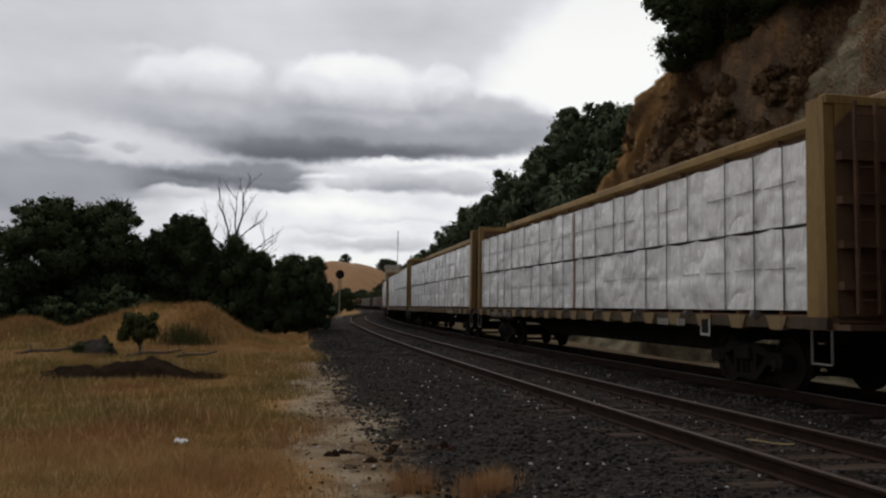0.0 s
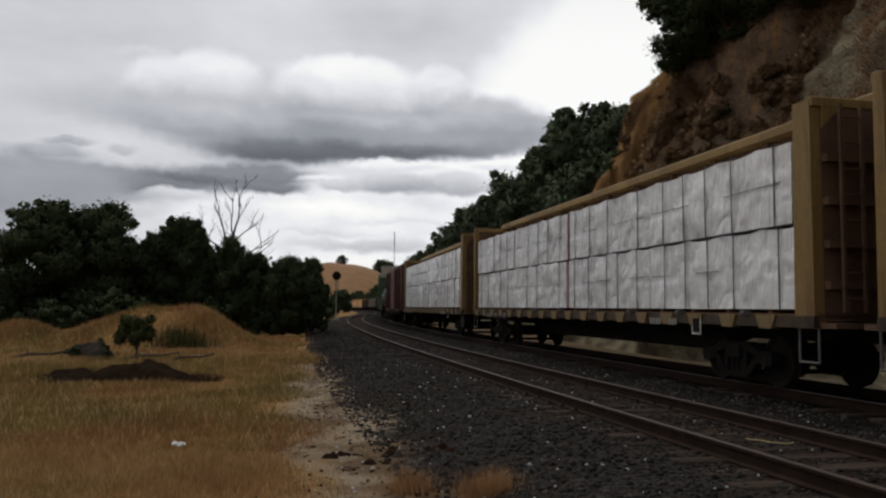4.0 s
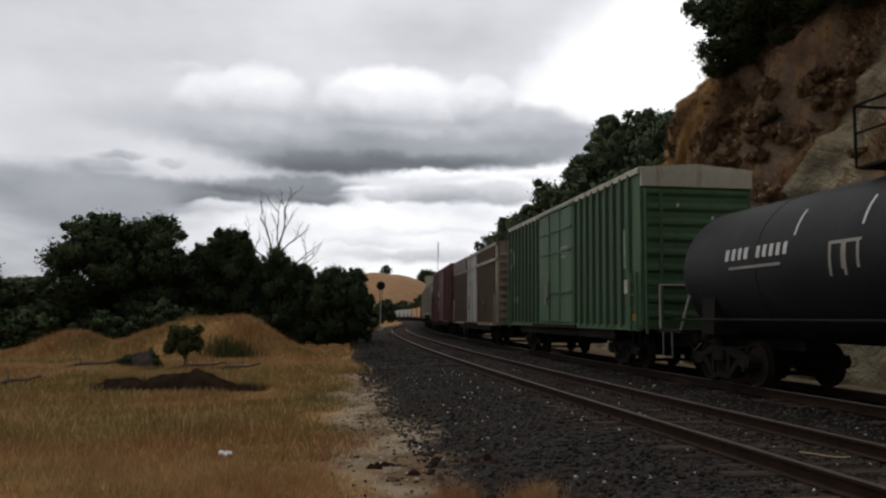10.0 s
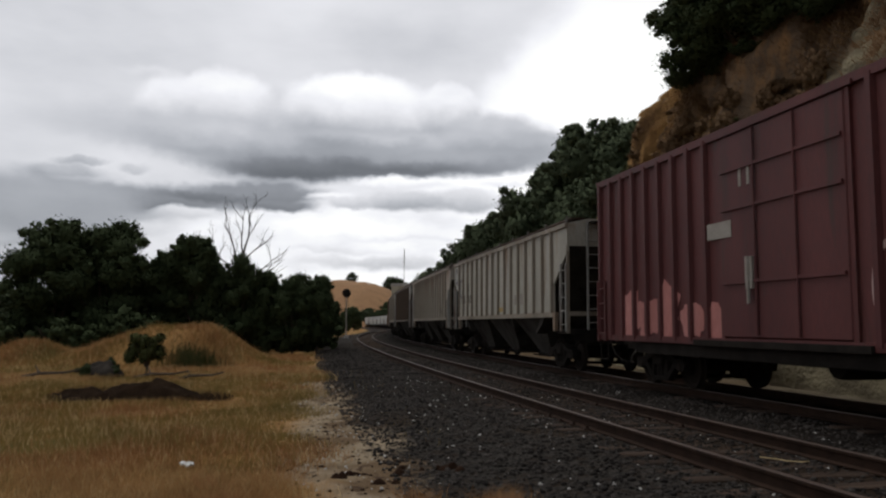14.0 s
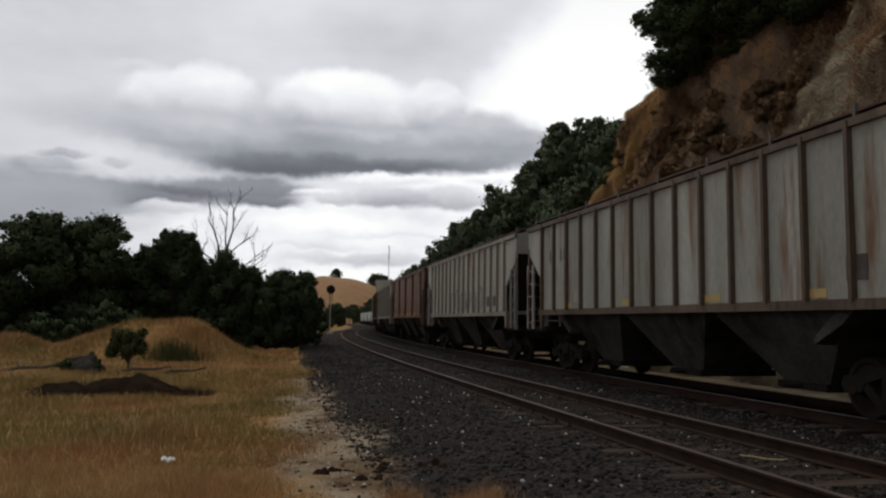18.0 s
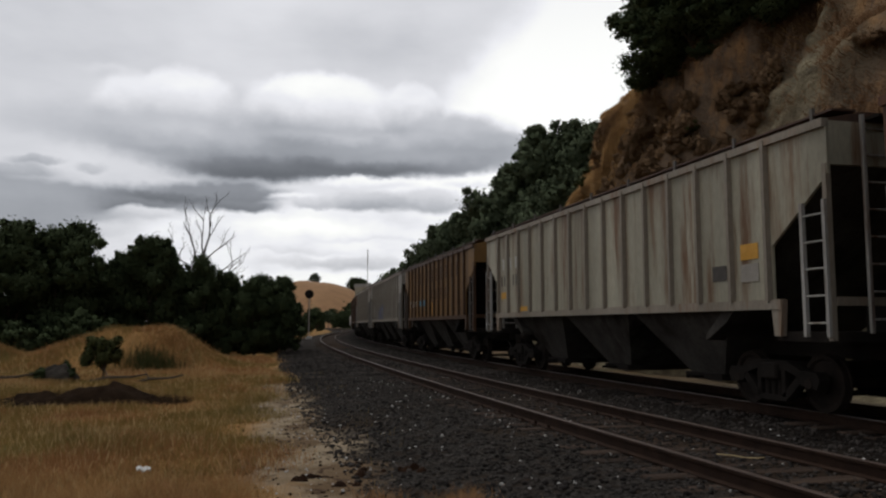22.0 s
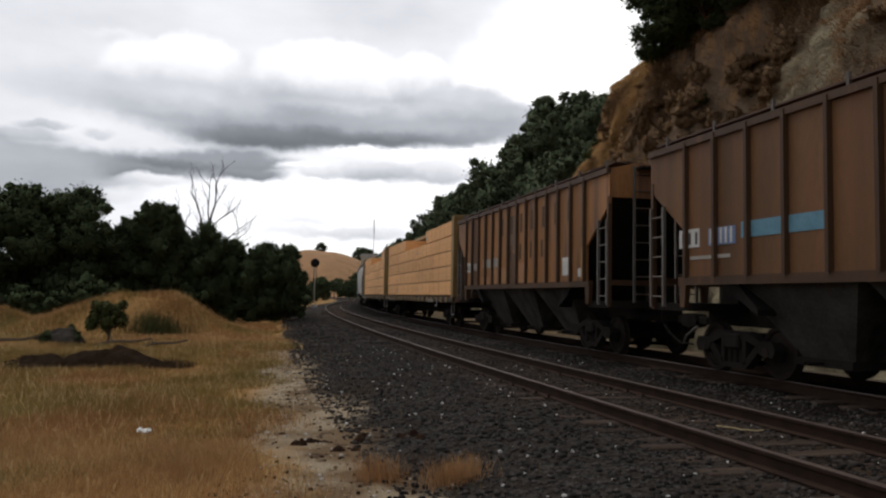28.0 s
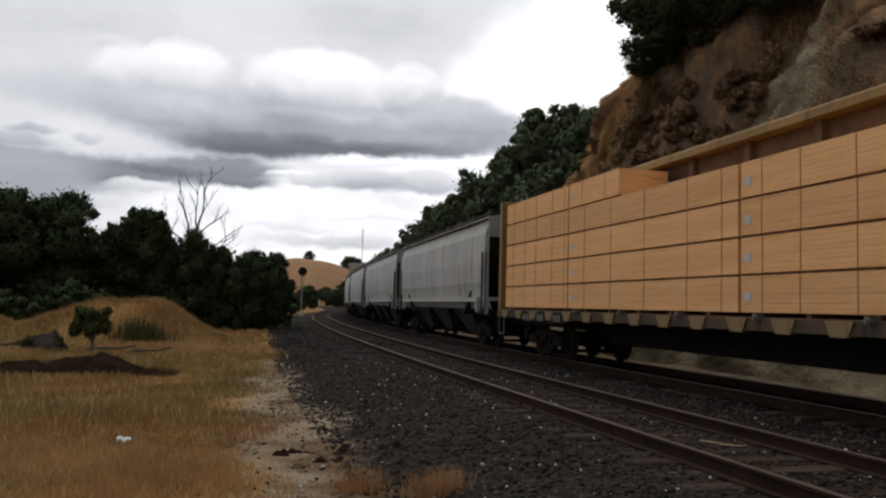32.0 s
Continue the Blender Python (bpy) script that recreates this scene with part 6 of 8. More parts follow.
    marks(car, -6.3, 3.0, [0.22, -0.3, 0.22, -0.2, 0.22, 0.22], 0.34, y, M_MARK)
    marks(car, -6.45, 2.5, [0.2, 0.2, 0.2, -0.25, 0.2, 0.2, 0.2], 0.32, y, M_MARK_DARK)
    plate_mark(car, -6.4, -5.8, 2.12, 2.32, y, M_ORANGE)
    plate_mark(car, -4.9, -4.1, 1.72, 1.85, y, M_ORANGE)
    plate_mark(car, 5.9, 6.35, 2.35, 2.6, y, M_ORANGE)
    plate_mark(car, 5.9, 6.35, 2.0, 2.28, y, M_MARK_DIM)
    plate_mark(car, 5.1, 5.5, 2.05, 2.3, y, M_MARK_DARK)
    out["F"] = car
    for key, length, m_side, lab in (("G", 14.1, M_HOPTAN, "ochre covered hopper with a faded teal band"), ("L", 13.5, M_HOPORANGE, "faded orange covered hopper, rusty, with a ghost of brown lettering")):
        car, w = hopper_car(lab, length, m_side, 14, trough=False, end_m=M_BLACK)
        y = -w + 0.069
        for i, lw in enumerate((0.5, 0.13, 0.4, 0.56, 0.46, 0.44, 0.46, 0.4, 0.4)):
            marks(car, -3.2 + 0.92 * i + 0.25 - lw / 2, 3.2, [lw], 0.56, y, M_MARK_BROWN)
        marks(car, -0.45, 2.4, [0.38, 0.38, 0.38, 0.38], 0.46, y, M_MARK_BROWN, gap=1.4)
        plate_mark(car, -5.45, -4.78, 2.17, 2.5, y, M_MARK)
        marks(car, -5.4, 2.22, [0.17, 0.17, 0.17], 0.22, y - 0.008, M_MARK_DARK)
        marks(car, -4.5, 2.2, [0.13] * 5, 0.26, y - 0.008, M_MARK, gap=0.12)
        if key == "G":
            plate_mark(car, -3.25, -1.4, 2.2, 2.46, y, M_TEAL)
            plate_mark(car, -2.5, -2.4, 1.75, 2.2, y, M_ORANGE)
            plate_mark(car, -0.2, -0.1, 1.75, 2.3, y, M_ORANGE)
        else:
            plate_mark(car, -3.3, -1.6, 2.25, 2.55, y, M_MARK_DIM)
            plate_mark(car, 4.0, 4.45, 1.85, 2.3, y, M_MARK)
            plate_mark(car, 5.2, 5.3, 1.75, 2.5, y, M_ORANGE)
            for x0, x1, z0, z1, mt in ((-1.55, -0.72, 1.72, 2.2, M_PATCH), (-2.45, -1.65, 1.72, 2.2, M_PATCH), (-3.4, -2.55, 1.70, 1.95, M_PATCH), (-0.65, 0.2, 2.7, 3.75, M_PATCHGREY), (-0.65, 0.2, 1.7, 2.62, M_PATCHBROWN), (0.3, 1.1, 1.72, 2.3, M_PATCH), (-5.0, -4.2, 1.72, 3.95, M_PATCHBROWN)):
                plate_mark(car, x0, x1, z0, z1, y + 0.006, mt, "repainted_panel")
            plate_mark(car, 5.0, 5.18, 1.8, 2.0, y, M_MARK)
        out[key] = car
    car, w = hopper_car("dirty white covered hopper with a blue spray painting", 15.85, M_WHITE_DIRT, 15)
    y = -w + 0.069
    for i, (x, z, a, b) in enumerate(((-2.2, 2.02, 0.3, 0.34), (-1.65, 2.1, 0.38, 0.38), (-1.0, 2.12, 0.42, 0.42), (-0.35, 2.2, 0.4, 0.46))):
        spray(car, x * 1.25, z, a * 1.1, b * 1.2, y - 0.002 * i, M_BLUE, 30 + i)
        scrawl(car, ring_line(x * 1.25, z, a * 0.5, b * 0.6, 30 + 40 * i, 150 + 40 * i), y - 0.014, M_PALEBLUE, 0.022)
        scrawl(car, ring_line(x * 1.25, z, a * 1.15, b * 1.25, 60 + 90 * i, 200 + 90 * i), y - 0.012, M_MARK_DIM, 0.02)
    for x in (2.19, 3.05):
        plate_mark(car, x, x + 0.44, 1.82, 2.2, y, M_MARK)
        plate_mark(car, x + 0.05, x + 0.39, 1.87, 2.15, y - 0.008, M_MARK_DARK)
    marks(car, -5.95, 2.1, [0.2, 0.2, -0.2, 0.2, 0.2], 0.6, y, M_MARK)
    small_data(car, -4.9, y, M_MARK_DIM)
    out["H"] = car
    car, w = hopper_car("cream-white covered hopper, lightly stained", 16.1, M_WHITE_RUST, 15, trough=False)
    y = -w + 0.069
    marks(car, -4.0, 2.0, [0.4] * 6, 0.42, y, M_SPRAYGREY, gap=0.2)
    marks(car, 3.2, 1.95, [0.2, 0.2, -0.3, 0.2], 0.3, y, M_MARK_DIM)
    plate_mark(car, 5.3, 5.75, 1.85, 2.15, y, M_MARK_DIM)
    out["I"] = car
    car, w = hopper_car("dull brown covered hopper with a pale blue spray painting", 13.4, M_HOPDULL, 13, trough=False, end_m=M_BLACK)
    y = -w + 0.069
    for i, (x, z, a, b) in enumerate(((0.4, 2.1, 0.36, 0.38), (1.05, 2.15, 0.38, 0.42), (1.75, 2.12, 0.36, 0.42), (2.4, 2.22, 0.36, 0.5))):
        spray(car, x, z, a * 1.1, b * 1.15, y - 0.001, M_MARK_DIM, 50 + i)
        spray(car, x, z, a, b, y - 0.008 - 0.001 * i, M_PALEBLUE if i % 2 else M_BLUE_GREY, 40 + i)
        scrawl(car, ring_line(x, z, a * 0.45, b * 0.5, 40, 280), y - 0.018, M_MARK_DARK, 0.03)
    scrawl(car, [(2.85, 2.45), (3.0, 1.95), (3.15, 2.35), (3.3, 1.95), (3.6, 2.25)], y, M_MARK, 0.03)
    scrawl(car, [(3.1, 1.85), (3.4, 1.8), (3.65, 1.88)], y, M_MARK, 0.03)
    plate_mark(car, -5.65, -5.0, 2.22, 2.55, y, M_MARK)
    marks(car, -5.6, 2.27, [0.17, 0.17, 0.17], 0.22, y - 0.008, M_MARK_DARK)
    plate_mark(car, -4.72, -3.95, 2.22, 2.52, y, M_BLUE_GREY)
    marks(car, -4.7, 2.25, [0.13] * 5, 0.26, y - 0.008, M_MARK, gap=0.1)
    plate_mark(car, -5.3, -4.1, 2.0, 2.06, y, M_MARK_DIM)
    plate_mark(car, -3.8, -1.9, 2.3, 2.56, y, M_TEAL)
    plate_mark(car, 3.8, 4.95, 1.95, 2.75, y, M_HOPORANGE, "repainted_patch")
    plate_mark(car, 4.15, 4.65, 2.25, 2.6, y - 0.008, M_MARK)
    plate_mark(car, 4.2, 4.6, 2.3, 2.55, y - 0.016, M_MARK_DARK)
    out["K"] = car
    first = None
    for key in "OPQRST":
        if first is None:
            first, w = hopper_car("plain grey covered hopper with bulging sides", 15.9, M_GREY_PLAIN, 3, trough=False, round_side=True, bottom=1.62, top=4.2)
            out[key] = first
        else:
            out[key] = copy_thing(first, Matrix())
            for o in out[key].children_recursive:
                if o.name.split(".")[0] == "wheelset":
                    AXLES.append((0 if o.location.x > 0 else 1, o))
    return out


M_PATCH = paint("pale_repaint_patch", (0.30, 0.145, 0.062), (0.38, 0.20, 0.095), 0.35)
M_PATCHGREY = paint("grey_brown_repaint_patch", (0.12, 0.075, 0.045), (0.17, 0.11, 0.07), 0.35)
M_PATCHBROWN = paint("dark_brown_repaint_patch", (0.085, 0.045, 0.024), (0.13, 0.07, 0.038), 0.35)
M_STRAPGREY = surface("grey_wrap_crease", (0.16, 0.16, 0.16), (0.28, 0.28, 0.28), 5, 0.6, 0)
M_STRAPWOOD = surface("thin_brown_strap", (0.30, 0.155, 0.07), (0.42, 0.225, 0.105), 5, 0.7, 0)
M_WHITE_DIRT = surface("white_paint_with_brown_grime", (0.31, 0.29, 0.25), (0.41, 0.385, 0.335), 0.7, 0.6, 0.12, 18, (0.13, 0.085, 0.055), 0.85, stretch=(1, 1, 0.35), stain_stretch=(1.3, 1.3, 0.7), stain_scale=1.0, rise=(2.75, 0.11), panels=0.08)
M_BLUE_GREY = surface("grey_blue_spray_paint", (0.11, 0.15, 0.25), (0.18, 0.23, 0.34), 3, 0.6, 0, 30)


# the train: place of each car's middle along the track at the start, and the distance of its truck centres
CARS = []


def put(car, front, rear, trucks):
    CARS.append((car, (front + rear) / 2, trucks))


def build_train():
    g = "centre-beam cars with wrapped lumber"
    for i, (f, r) in enumerate(((-11.2, 9.6), (11.12, 31.9), (33.05, 53.8), (54.9, 76.0), (77.85, 98.9))):
        put(centre_beam_car("wrapped", 3 + i, "yellow centre-beam flat car stacked with white-wrapped lumber", g), f, r, 15.2)
    put(red_box_car(), 100.81, 115.57, 10.1)
    put(tank_car(), 117.0, 130.7, 10.6)
    put(green_box_car(), 132.22, 146.47, 9.6)
    put(tan_box_car(), 149.11, 163.79, 10.0)
    put(maroon_box_car(), 166.14, 180.3, 9.6)
    hop = build_hoppers()
    for key, f, r in (("A", 182.58, 198.78), ("B", 200.02, 215.98), ("C", 217.6, 233.47), ("D", 234.8, 250.82), ("E", 252.13, 268.32), ("F", 269.41, 285.25), ("G", 286.92, 301.04), ("H", 302.37, 318.21), ("I", 319.29, 335.41), ("K", 336.3, 349.7), ("L", 351.61, 365.14)):
        put(hop[key], f, r, r - f - 4)
    g = "centre-beam cars with bare lumber"
    put(centre_beam_car("bare", 20, "yellow centre-beam flat car stacked with fresh bare lumber", g), 366.1, 386.9, 15.2)
    put(centre_beam_car("bare", 21, "yellow centre-beam flat car stacked with fresh bare lumber", g), 387.9, 408.7, 15.2)
    for i, key in enumerate("OPQRST"):
        put(hop[key], 409.9 + 17.3 * i, 425.8 + 17.3 * i, 11.9)


build_train()


# ---- trees and brush ----
def crown_mesh(name, material, clumps, leaves, leaf, seed):
    """Many small leaves gathered in clumps: (x, y, z, radius, flatness); larger ones deep inside close the gaps."""
    rnd = np.random.default_rng(seed)
    cl = np.array(clumps)
    middle = np.average(cl[:, :3], axis=0, weights=cl[:, 3])
    out_v, out_n = [], []
    for n, reach, long_, wide in ((leaves, 1.0, leaf, leaf * 0.55), (leaves // 5, 0.74, leaf * 2.0, leaf * 1.3)):
        k = rnd.choice(len(cl), n, p=cl[:, 3] ** 2 / (cl[:, 3] ** 2).sum())
        cc = cl[k]
        d = rnd.normal(size=(n, 3))
        d /= np.linalg.norm(d, axis=1)[:, None]
        r = cc[:, 3] * reach * (0.45 + 0.55 * rnd.random(n) ** 0.5) * (1 + 0.2 * rnd.normal(size=n).clip(-1.5, 1.8))
        p = cc[:, :3] + d * r[:, None] * np.stack([np.ones(n), np.ones(n), cc[:, 4]], 1)
        face = d + 0.5 * (p - middle) / np.linalg.norm(p - middle, axis=1)[:, None]
        face /= np.linalg.norm(face, axis=1)[:, None]
        a, b = rnd.normal(size=(n, 3)), rnd.normal(size=(n, 3))
        a /= np.linalg.norm(a, axis=1)[:, None]
        b -= a * (a * b).sum(1)[:, None]
        b /= np.linalg.norm(b, axis=1)[:, None]
        flip = np.sign((np.cross(a, b) * face).sum(1))
        b *= np.where(flip == 0, 1, flip)[:, None]
        size = (0.6 + 0.8 * rnd.random(n))[:, None]
        out_v.append(np.stack([p - a * size * long_, p - b * size * wide, p + a * size * long_, p + b * size * wide], 1).reshape(-1, 3))
        soft = face + 0.45 * np.cross(a, b)
        out_n.append(np.repeat(soft / np.linalg.norm(soft, axis=1)[:, None], 4, 0))
    v = np.concatenate(out_v)
    return loose(name, v, np.arange(len(v)).reshape(-1, 4), material, np.concatenate(out_n))


def limb_shape(points, r0, r1, sh, n=7):
    rings = []
    for i, p in enumerate(points):
        q = Vector(points[min(i + 1, len(points) - 1)]) - Vector(points[max(i - 1, 0)])
        m = q.to_track_quat("Z", "Y").to_matrix()
        r = r0 + (r1 - r0) * i / (len(points) - 1)
        rings.append([tuple(Vector(p) + m @ Vector((r * math.cos(2 * math.pi * k / n), r * math.sin(2 * math.pi * k / n), 0))) for k in range(n)])
    sh.loft(rings)


def tree_kind(kind, seed, leaves=34000, leaf=0.11):
    """Trunk, limbs and crown meshes of a tree 10 m high."""
    rnd = random.Random(seed)
    trunk, limbs, clumps = Shape(), [], []
    if kind == "oak":
        heads, low, spread, flat = 15, 3.4, 3.6, 0.75
    elif kind == "tall":
        heads, low, spread, flat = 14, 2.2, 2.4, 1.0
    else:
        heads, low, spread, flat = 18, 0.9, 3.3, 0.85
    fork = low * 0.8 + 0.6
    limb_shape([(0, 0, -0.6), (0.05, 0.02, fork * 0.5), (0.15, -0.05, fork), (0.1, 0.1, fork + 1.5), (0.2, 0.1, 7.5)], 0.34, 0.06, trunk, 9)
    for i in range(heads):
        a = i * 2.4 + rnd.uniform(-0.4, 0.4)
        h = low + (9.0 - low) * (i + 0.5) / heads
        k = math.sin(math.pi * min(1, (h - low + 1.2) / (10.4 - low))) ** 0.6
        rr = spread * k * rnd.uniform(0.55, 1.0)
        c = (rr * math.cos(a), rr * math.sin(a), h + rnd.uniform(-0.3, 0.4))
        clumps.append((*c, rnd.uniform(0.85, 1.3) * (1.15 if kind != "tall" else 0.9), flat))
        if i % 2 == 0:
            sh = Shape()
            limb_shape([(0.1, 0, min(fork, h - 0.5)), (c[0] * 0.45 + rnd.uniform(-0.2, 0.2), c[1] * 0.45, (fork + h) / 2 + 0.2), c], 0.13, 0.03, sh, 6)
            limbs.append(fixed_normals(sh.mesh("limb", M_BARK)))
    clumps.append((0.1, 0, 8.5, 1.3, 1.0))
    clumps.append((0.2, 0.1, 6.6, 1.7, 1.0))
    big = list(clumps)
    for i in range(130):
        b = rnd.choice(big)
        a, e = rnd.uniform(0, 6.28), rnd.uniform(-0.5, 1.2)
        k = rnd.uniform(0.85, 1.42)
        clumps.append((b[0] + b[3] * k * math.cos(a) * math.cos(e), b[1] + b[3] * k * math.sin(a) * math.cos(e), b[2] + b[3] * k * flat * math.sin(e), rnd.uniform(0.18, 0.5), 0.8))
    # oaks take the lighter leaves too, their haze painted in
    mat = M_LEAF2 if kind in ("grey", "oak") else M_LEAF
    return fixed_normals(trunk.mesh("trunk", M_BARK)), limbs, crown_mesh("crown", mat, clumps, leaves, leaf, seed)


KINDS = {"oak": tree_kind("oak", 1), "oak_b": tree_kind("oak", 5), "tall": tree_kind("tall", 2), "bushy": tree_kind("bushy", 3), "bushy_b": tree_kind("bushy", 6), "grey": tree_kind("grey", 4)}
FAR_KINDS = {"oak": tree_kind("oak", 1, 6000, 0.19), "oak_b": tree_kind("oak", 5, 6000, 0.19), "bushy": tree_kind("bushy", 3, 6000, 0.19), "bushy_b": tree_kind("bushy", 6, 6000, 0.19), "grey": tree_kind("grey", 4, 6000, 0.19)}
TREE_LABEL = {"oak": "dark oak with a broad uneven crown", "oak_b": "dark oak with a broad uneven crown", "tall": "slender dark tree at the field's edge", "bushy": "dense dark tree leafy down to the ground", "bushy_b": "dense dark tree leafy down to the ground", "grey": "grey-green leafy tree on the slope"}


def tree(kind, x, y, z, height, width=1.0, turn=0.0, label="", group="trees"):
    trunk, limbs, crown = (KINDS if y < 110 or kind not in FAR_KINDS else FAR_KINDS)[kind]
    ob = tagged(new("tree"), label or TREE_LABEL[kind], "tree", group)
    k = height / 10.6
    ob.matrix_basis = Matrix.Translation((x, y, z)) @ Matrix.Rotation(turn, 4, "Z") @ Matrix.Diagonal((k * width, k * width, k, 1))
    part("trunk", trunk, None, ob)
    for me in limbs:
        part("limb", me, None, ob)
    part("crown", crown, None, ob)
    return ob


M_SCRUB = leaf_material("dry_russet_scrub", (0.15, 0.095, 0.054), (0.25, 0.16, 0.09))
def tufts(seed):
    """Places of the small leaf tufts of a ragged bush."""
    rnd, out = random.Random(seed), [(0, 0, 0.45, 0.34, 0.8), (0.3, 0.1, 0.38, 0.3, 0.8), (-0.28, 0.12, 0.4, 0.3, 0.8), (0.05, -0.3, 0.35, 0.3, 0.8)]
    for i in range(34):
        a, e, r = rnd.uniform(0, 6.28), rnd.uniform(0.05, 1.5), rnd.uniform(0.45, 0.85)
        out.append((r * math.cos(a) * math.cos(e), r * math.sin(a) * math.cos(e), 0.15 + 1.05 * r * math.sin(e), rnd.uniform(0.09, 0.22), 0.9))
    return out


BUSH = {k: crown_mesh("foliage", mt, tufts(sd), 5000, 0.045, sd) for k, mt, sd in (("dark", M_LEAF, 11), ("olive", M_BUSH, 12), ("russet", M_SCRUB, 13))}


def twigs():
    sh, rnd = Shape(), random.Random(4)
    for i in range(9):
        a = i * 0.7
        sh.rod((0.03 * math.cos(a), 0.03 * math.sin(a), -0.1), (0.45 * math.cos(a), 0.45 * math.sin(a), rnd.uniform(0.5, 0.9)), 0.02, 5, 0.006)
    return fixed_normals(sh.mesh("stem", M_BARK))


TWIGS = twigs()


def bush(kind, x, y, z, size, height, label, turn=0.0, group="bushes"):
    ob = tagged(new("bush"), label, "bush", group)
    ob.matrix_basis = Matrix.Translation((x, y, z)) @ Matrix.Rotation(turn, 4, "Z") @ Matrix.Diagonal((size, size, height, 1))
    part("stem", TWIGS, None, ob)
    part("foliage", BUSH[kind], None, ob)
    return ob


def left_wood():
    g = "trees along the field's far edge"
    rnd = random.Random(12)
    # kind, x, y, height, width
    front = [("bushy", -20.1, 40.4, 7.0, 1.05), ("bushy_b", -17.9, 41.2, 7.0, 1.0), ("bushy_b", -16.6, 43.5, 5.2, 0.95), ("tall", -14.1, 43.2, 6.7, 0.85), ("tall", -15.5, 43.5, 5.9, 0.6), ("bushy", -13.4, 44.0, 5.7, 0.6), ("bushy_b", -11.6, 44.2, 5.5, 0.7),
             ("bushy", -10.4, 45.0, 4.7, 0.75), ("bushy_b", -8.9, 45.0, 4.5, 0.85), ("bushy", -7.6, 45.6, 4.4, 0.7), ("bushy_b", -9.4, 56.0, 4.9, 0.9), ("bushy", -25.5, 38.0, 4.6, 1.2), ("bushy_b", -29.5, 35.0, 4.4, 1.3), ("bushy", -33.0, 30.0, 4.5, 1.2)]
    for kind, x, y, h, w in front:
        tree(kind, x, y, ground_at(x, y), h + 0.35, w, rnd.uniform(0, 6), group=g)
    for i in range(13):
        x = -38 + i * 2.35 + rnd.uniform(-0.6, 0.6)
        y = 58 + rnd.uniform(-2, 6) + (i > 9) * 2
        tree(rnd.choice(("bushy", "bushy_b", "oak_b")), x, y, -0.4, rnd.uniform(4.3, 5.4) - (i > 9) * 0.4, 1.4, rnd.uniform(0, 6), group=g)
    for i in range(9):
        x, y = -13.5 + i * 0.25 - 2 + rnd.uniform(-1, 1), 66 + i * 8
        tree(rnd.choice(("bushy", "bushy_b")), x - 2.2 - i * 0.75, y, -0.4, rnd.uniform(4.6, 6.0), 1.2, rnd.uniform(0, 6), group=g)
    for i in range(26):
        a = radians(-40 + i * 1.38)
        d = rnd.uniform(41, 46) + max(0, i - 14) * 0.9
        x, y = d * math.sin(a), d * math.cos(a)
        if x < -7.0 + (y - 45) * -0.12:
            bush("olive" if i > 19 and i % 2 else "dark", x, y, ground_at(x, y) - 0.1, rnd.uniform(1.8, 2.6), rnd.uniform(1.6, 2.6), "dense dark brush under the trees", rnd.uniform(0, 6), "brush under the trees")
    # a nearer tree that reaches in from the side
    tree("oak_b", -18.6, 21.2, ground_at(-18.6, 21.2), 9.6, 1.0, 2.0, "dark oak standing in the dry field")


left_wood()


def dead_tree():
    ob = tagged(new("dead_tree"), "tall bare dead tree above the dark wood", "dead tree")
    ob.matrix_basis = pose(-14.9, 56.2, -0.4) @ Matrix.Diagonal((0.9, 0.9, 0.93, 1))
    rnd = random.Random(9)
    sh = Shape()
    limb_shape([(0, 0, -0.3), (0.05, 0, 3), (-0.05, 0, 5.5), (0.12, 0, 7.2)], 0.26, 0.13, sh, 8)
    part("trunk", sh, M_DEADWOOD, ob)

    def branch(p, d, length, r, depth):
        pts, q, v = [tuple(p)], Vector(p), Vector(d).normalized()
        for i in range(4):
            v = (v + Vector((rnd.uniform(-0.28, 0.28), rnd.uniform(-0.28, 0.28), rnd.uniform(-0.1, 0.22)))).normalized()
            q = q + v * length / 4
            pts.append(tuple(q))
            if depth and i:
                side = (v + Vector((rnd.uniform(-0.9, 0.9), rnd.uniform(-0.9, 0.9), rnd.uniform(-0.2, 0.6)))).normalized()
                branch(q, side, length * 0.5, r * 0.5, depth - 1)
        s2 = Shape()
        limb_shape(pts, r, r * 0.35, s2, 5)
        part("branch", s2, M_DEADWOOD, ob)

    branch((0.1, 0, 7.0), (0.25, 0, 1), 3.2, 0.10, 3)
    branch((0.0, 0, 6.2), (-0.6, 0.1, 1), 3.4, 0.09, 2)
    branch((0.0, 0, 5.6), (-0.9, 0, 0.9), 3.0, 0.08, 3)
    branch((0.0, 0, 4.9), (1.0, 0.1, 0.45), 3.0, 0.08, 2)
    branch((0.0, 0, 4.3), (1.0, -0.2, 0.25), 3.2, 0.08, 3)
    branch((0.0, 0, 6.6), (0.7, 0.2, 1), 2.4, 0.07, 2)
    branch((0.05, 0, 5.2), (-0.7, -0.3, 1), 2.6, 0.07, 2)
    branch((0.1, 0, 7.1), (-0.2, 0.2, 1), 2.8, 0.08, 2)


dead_tree()


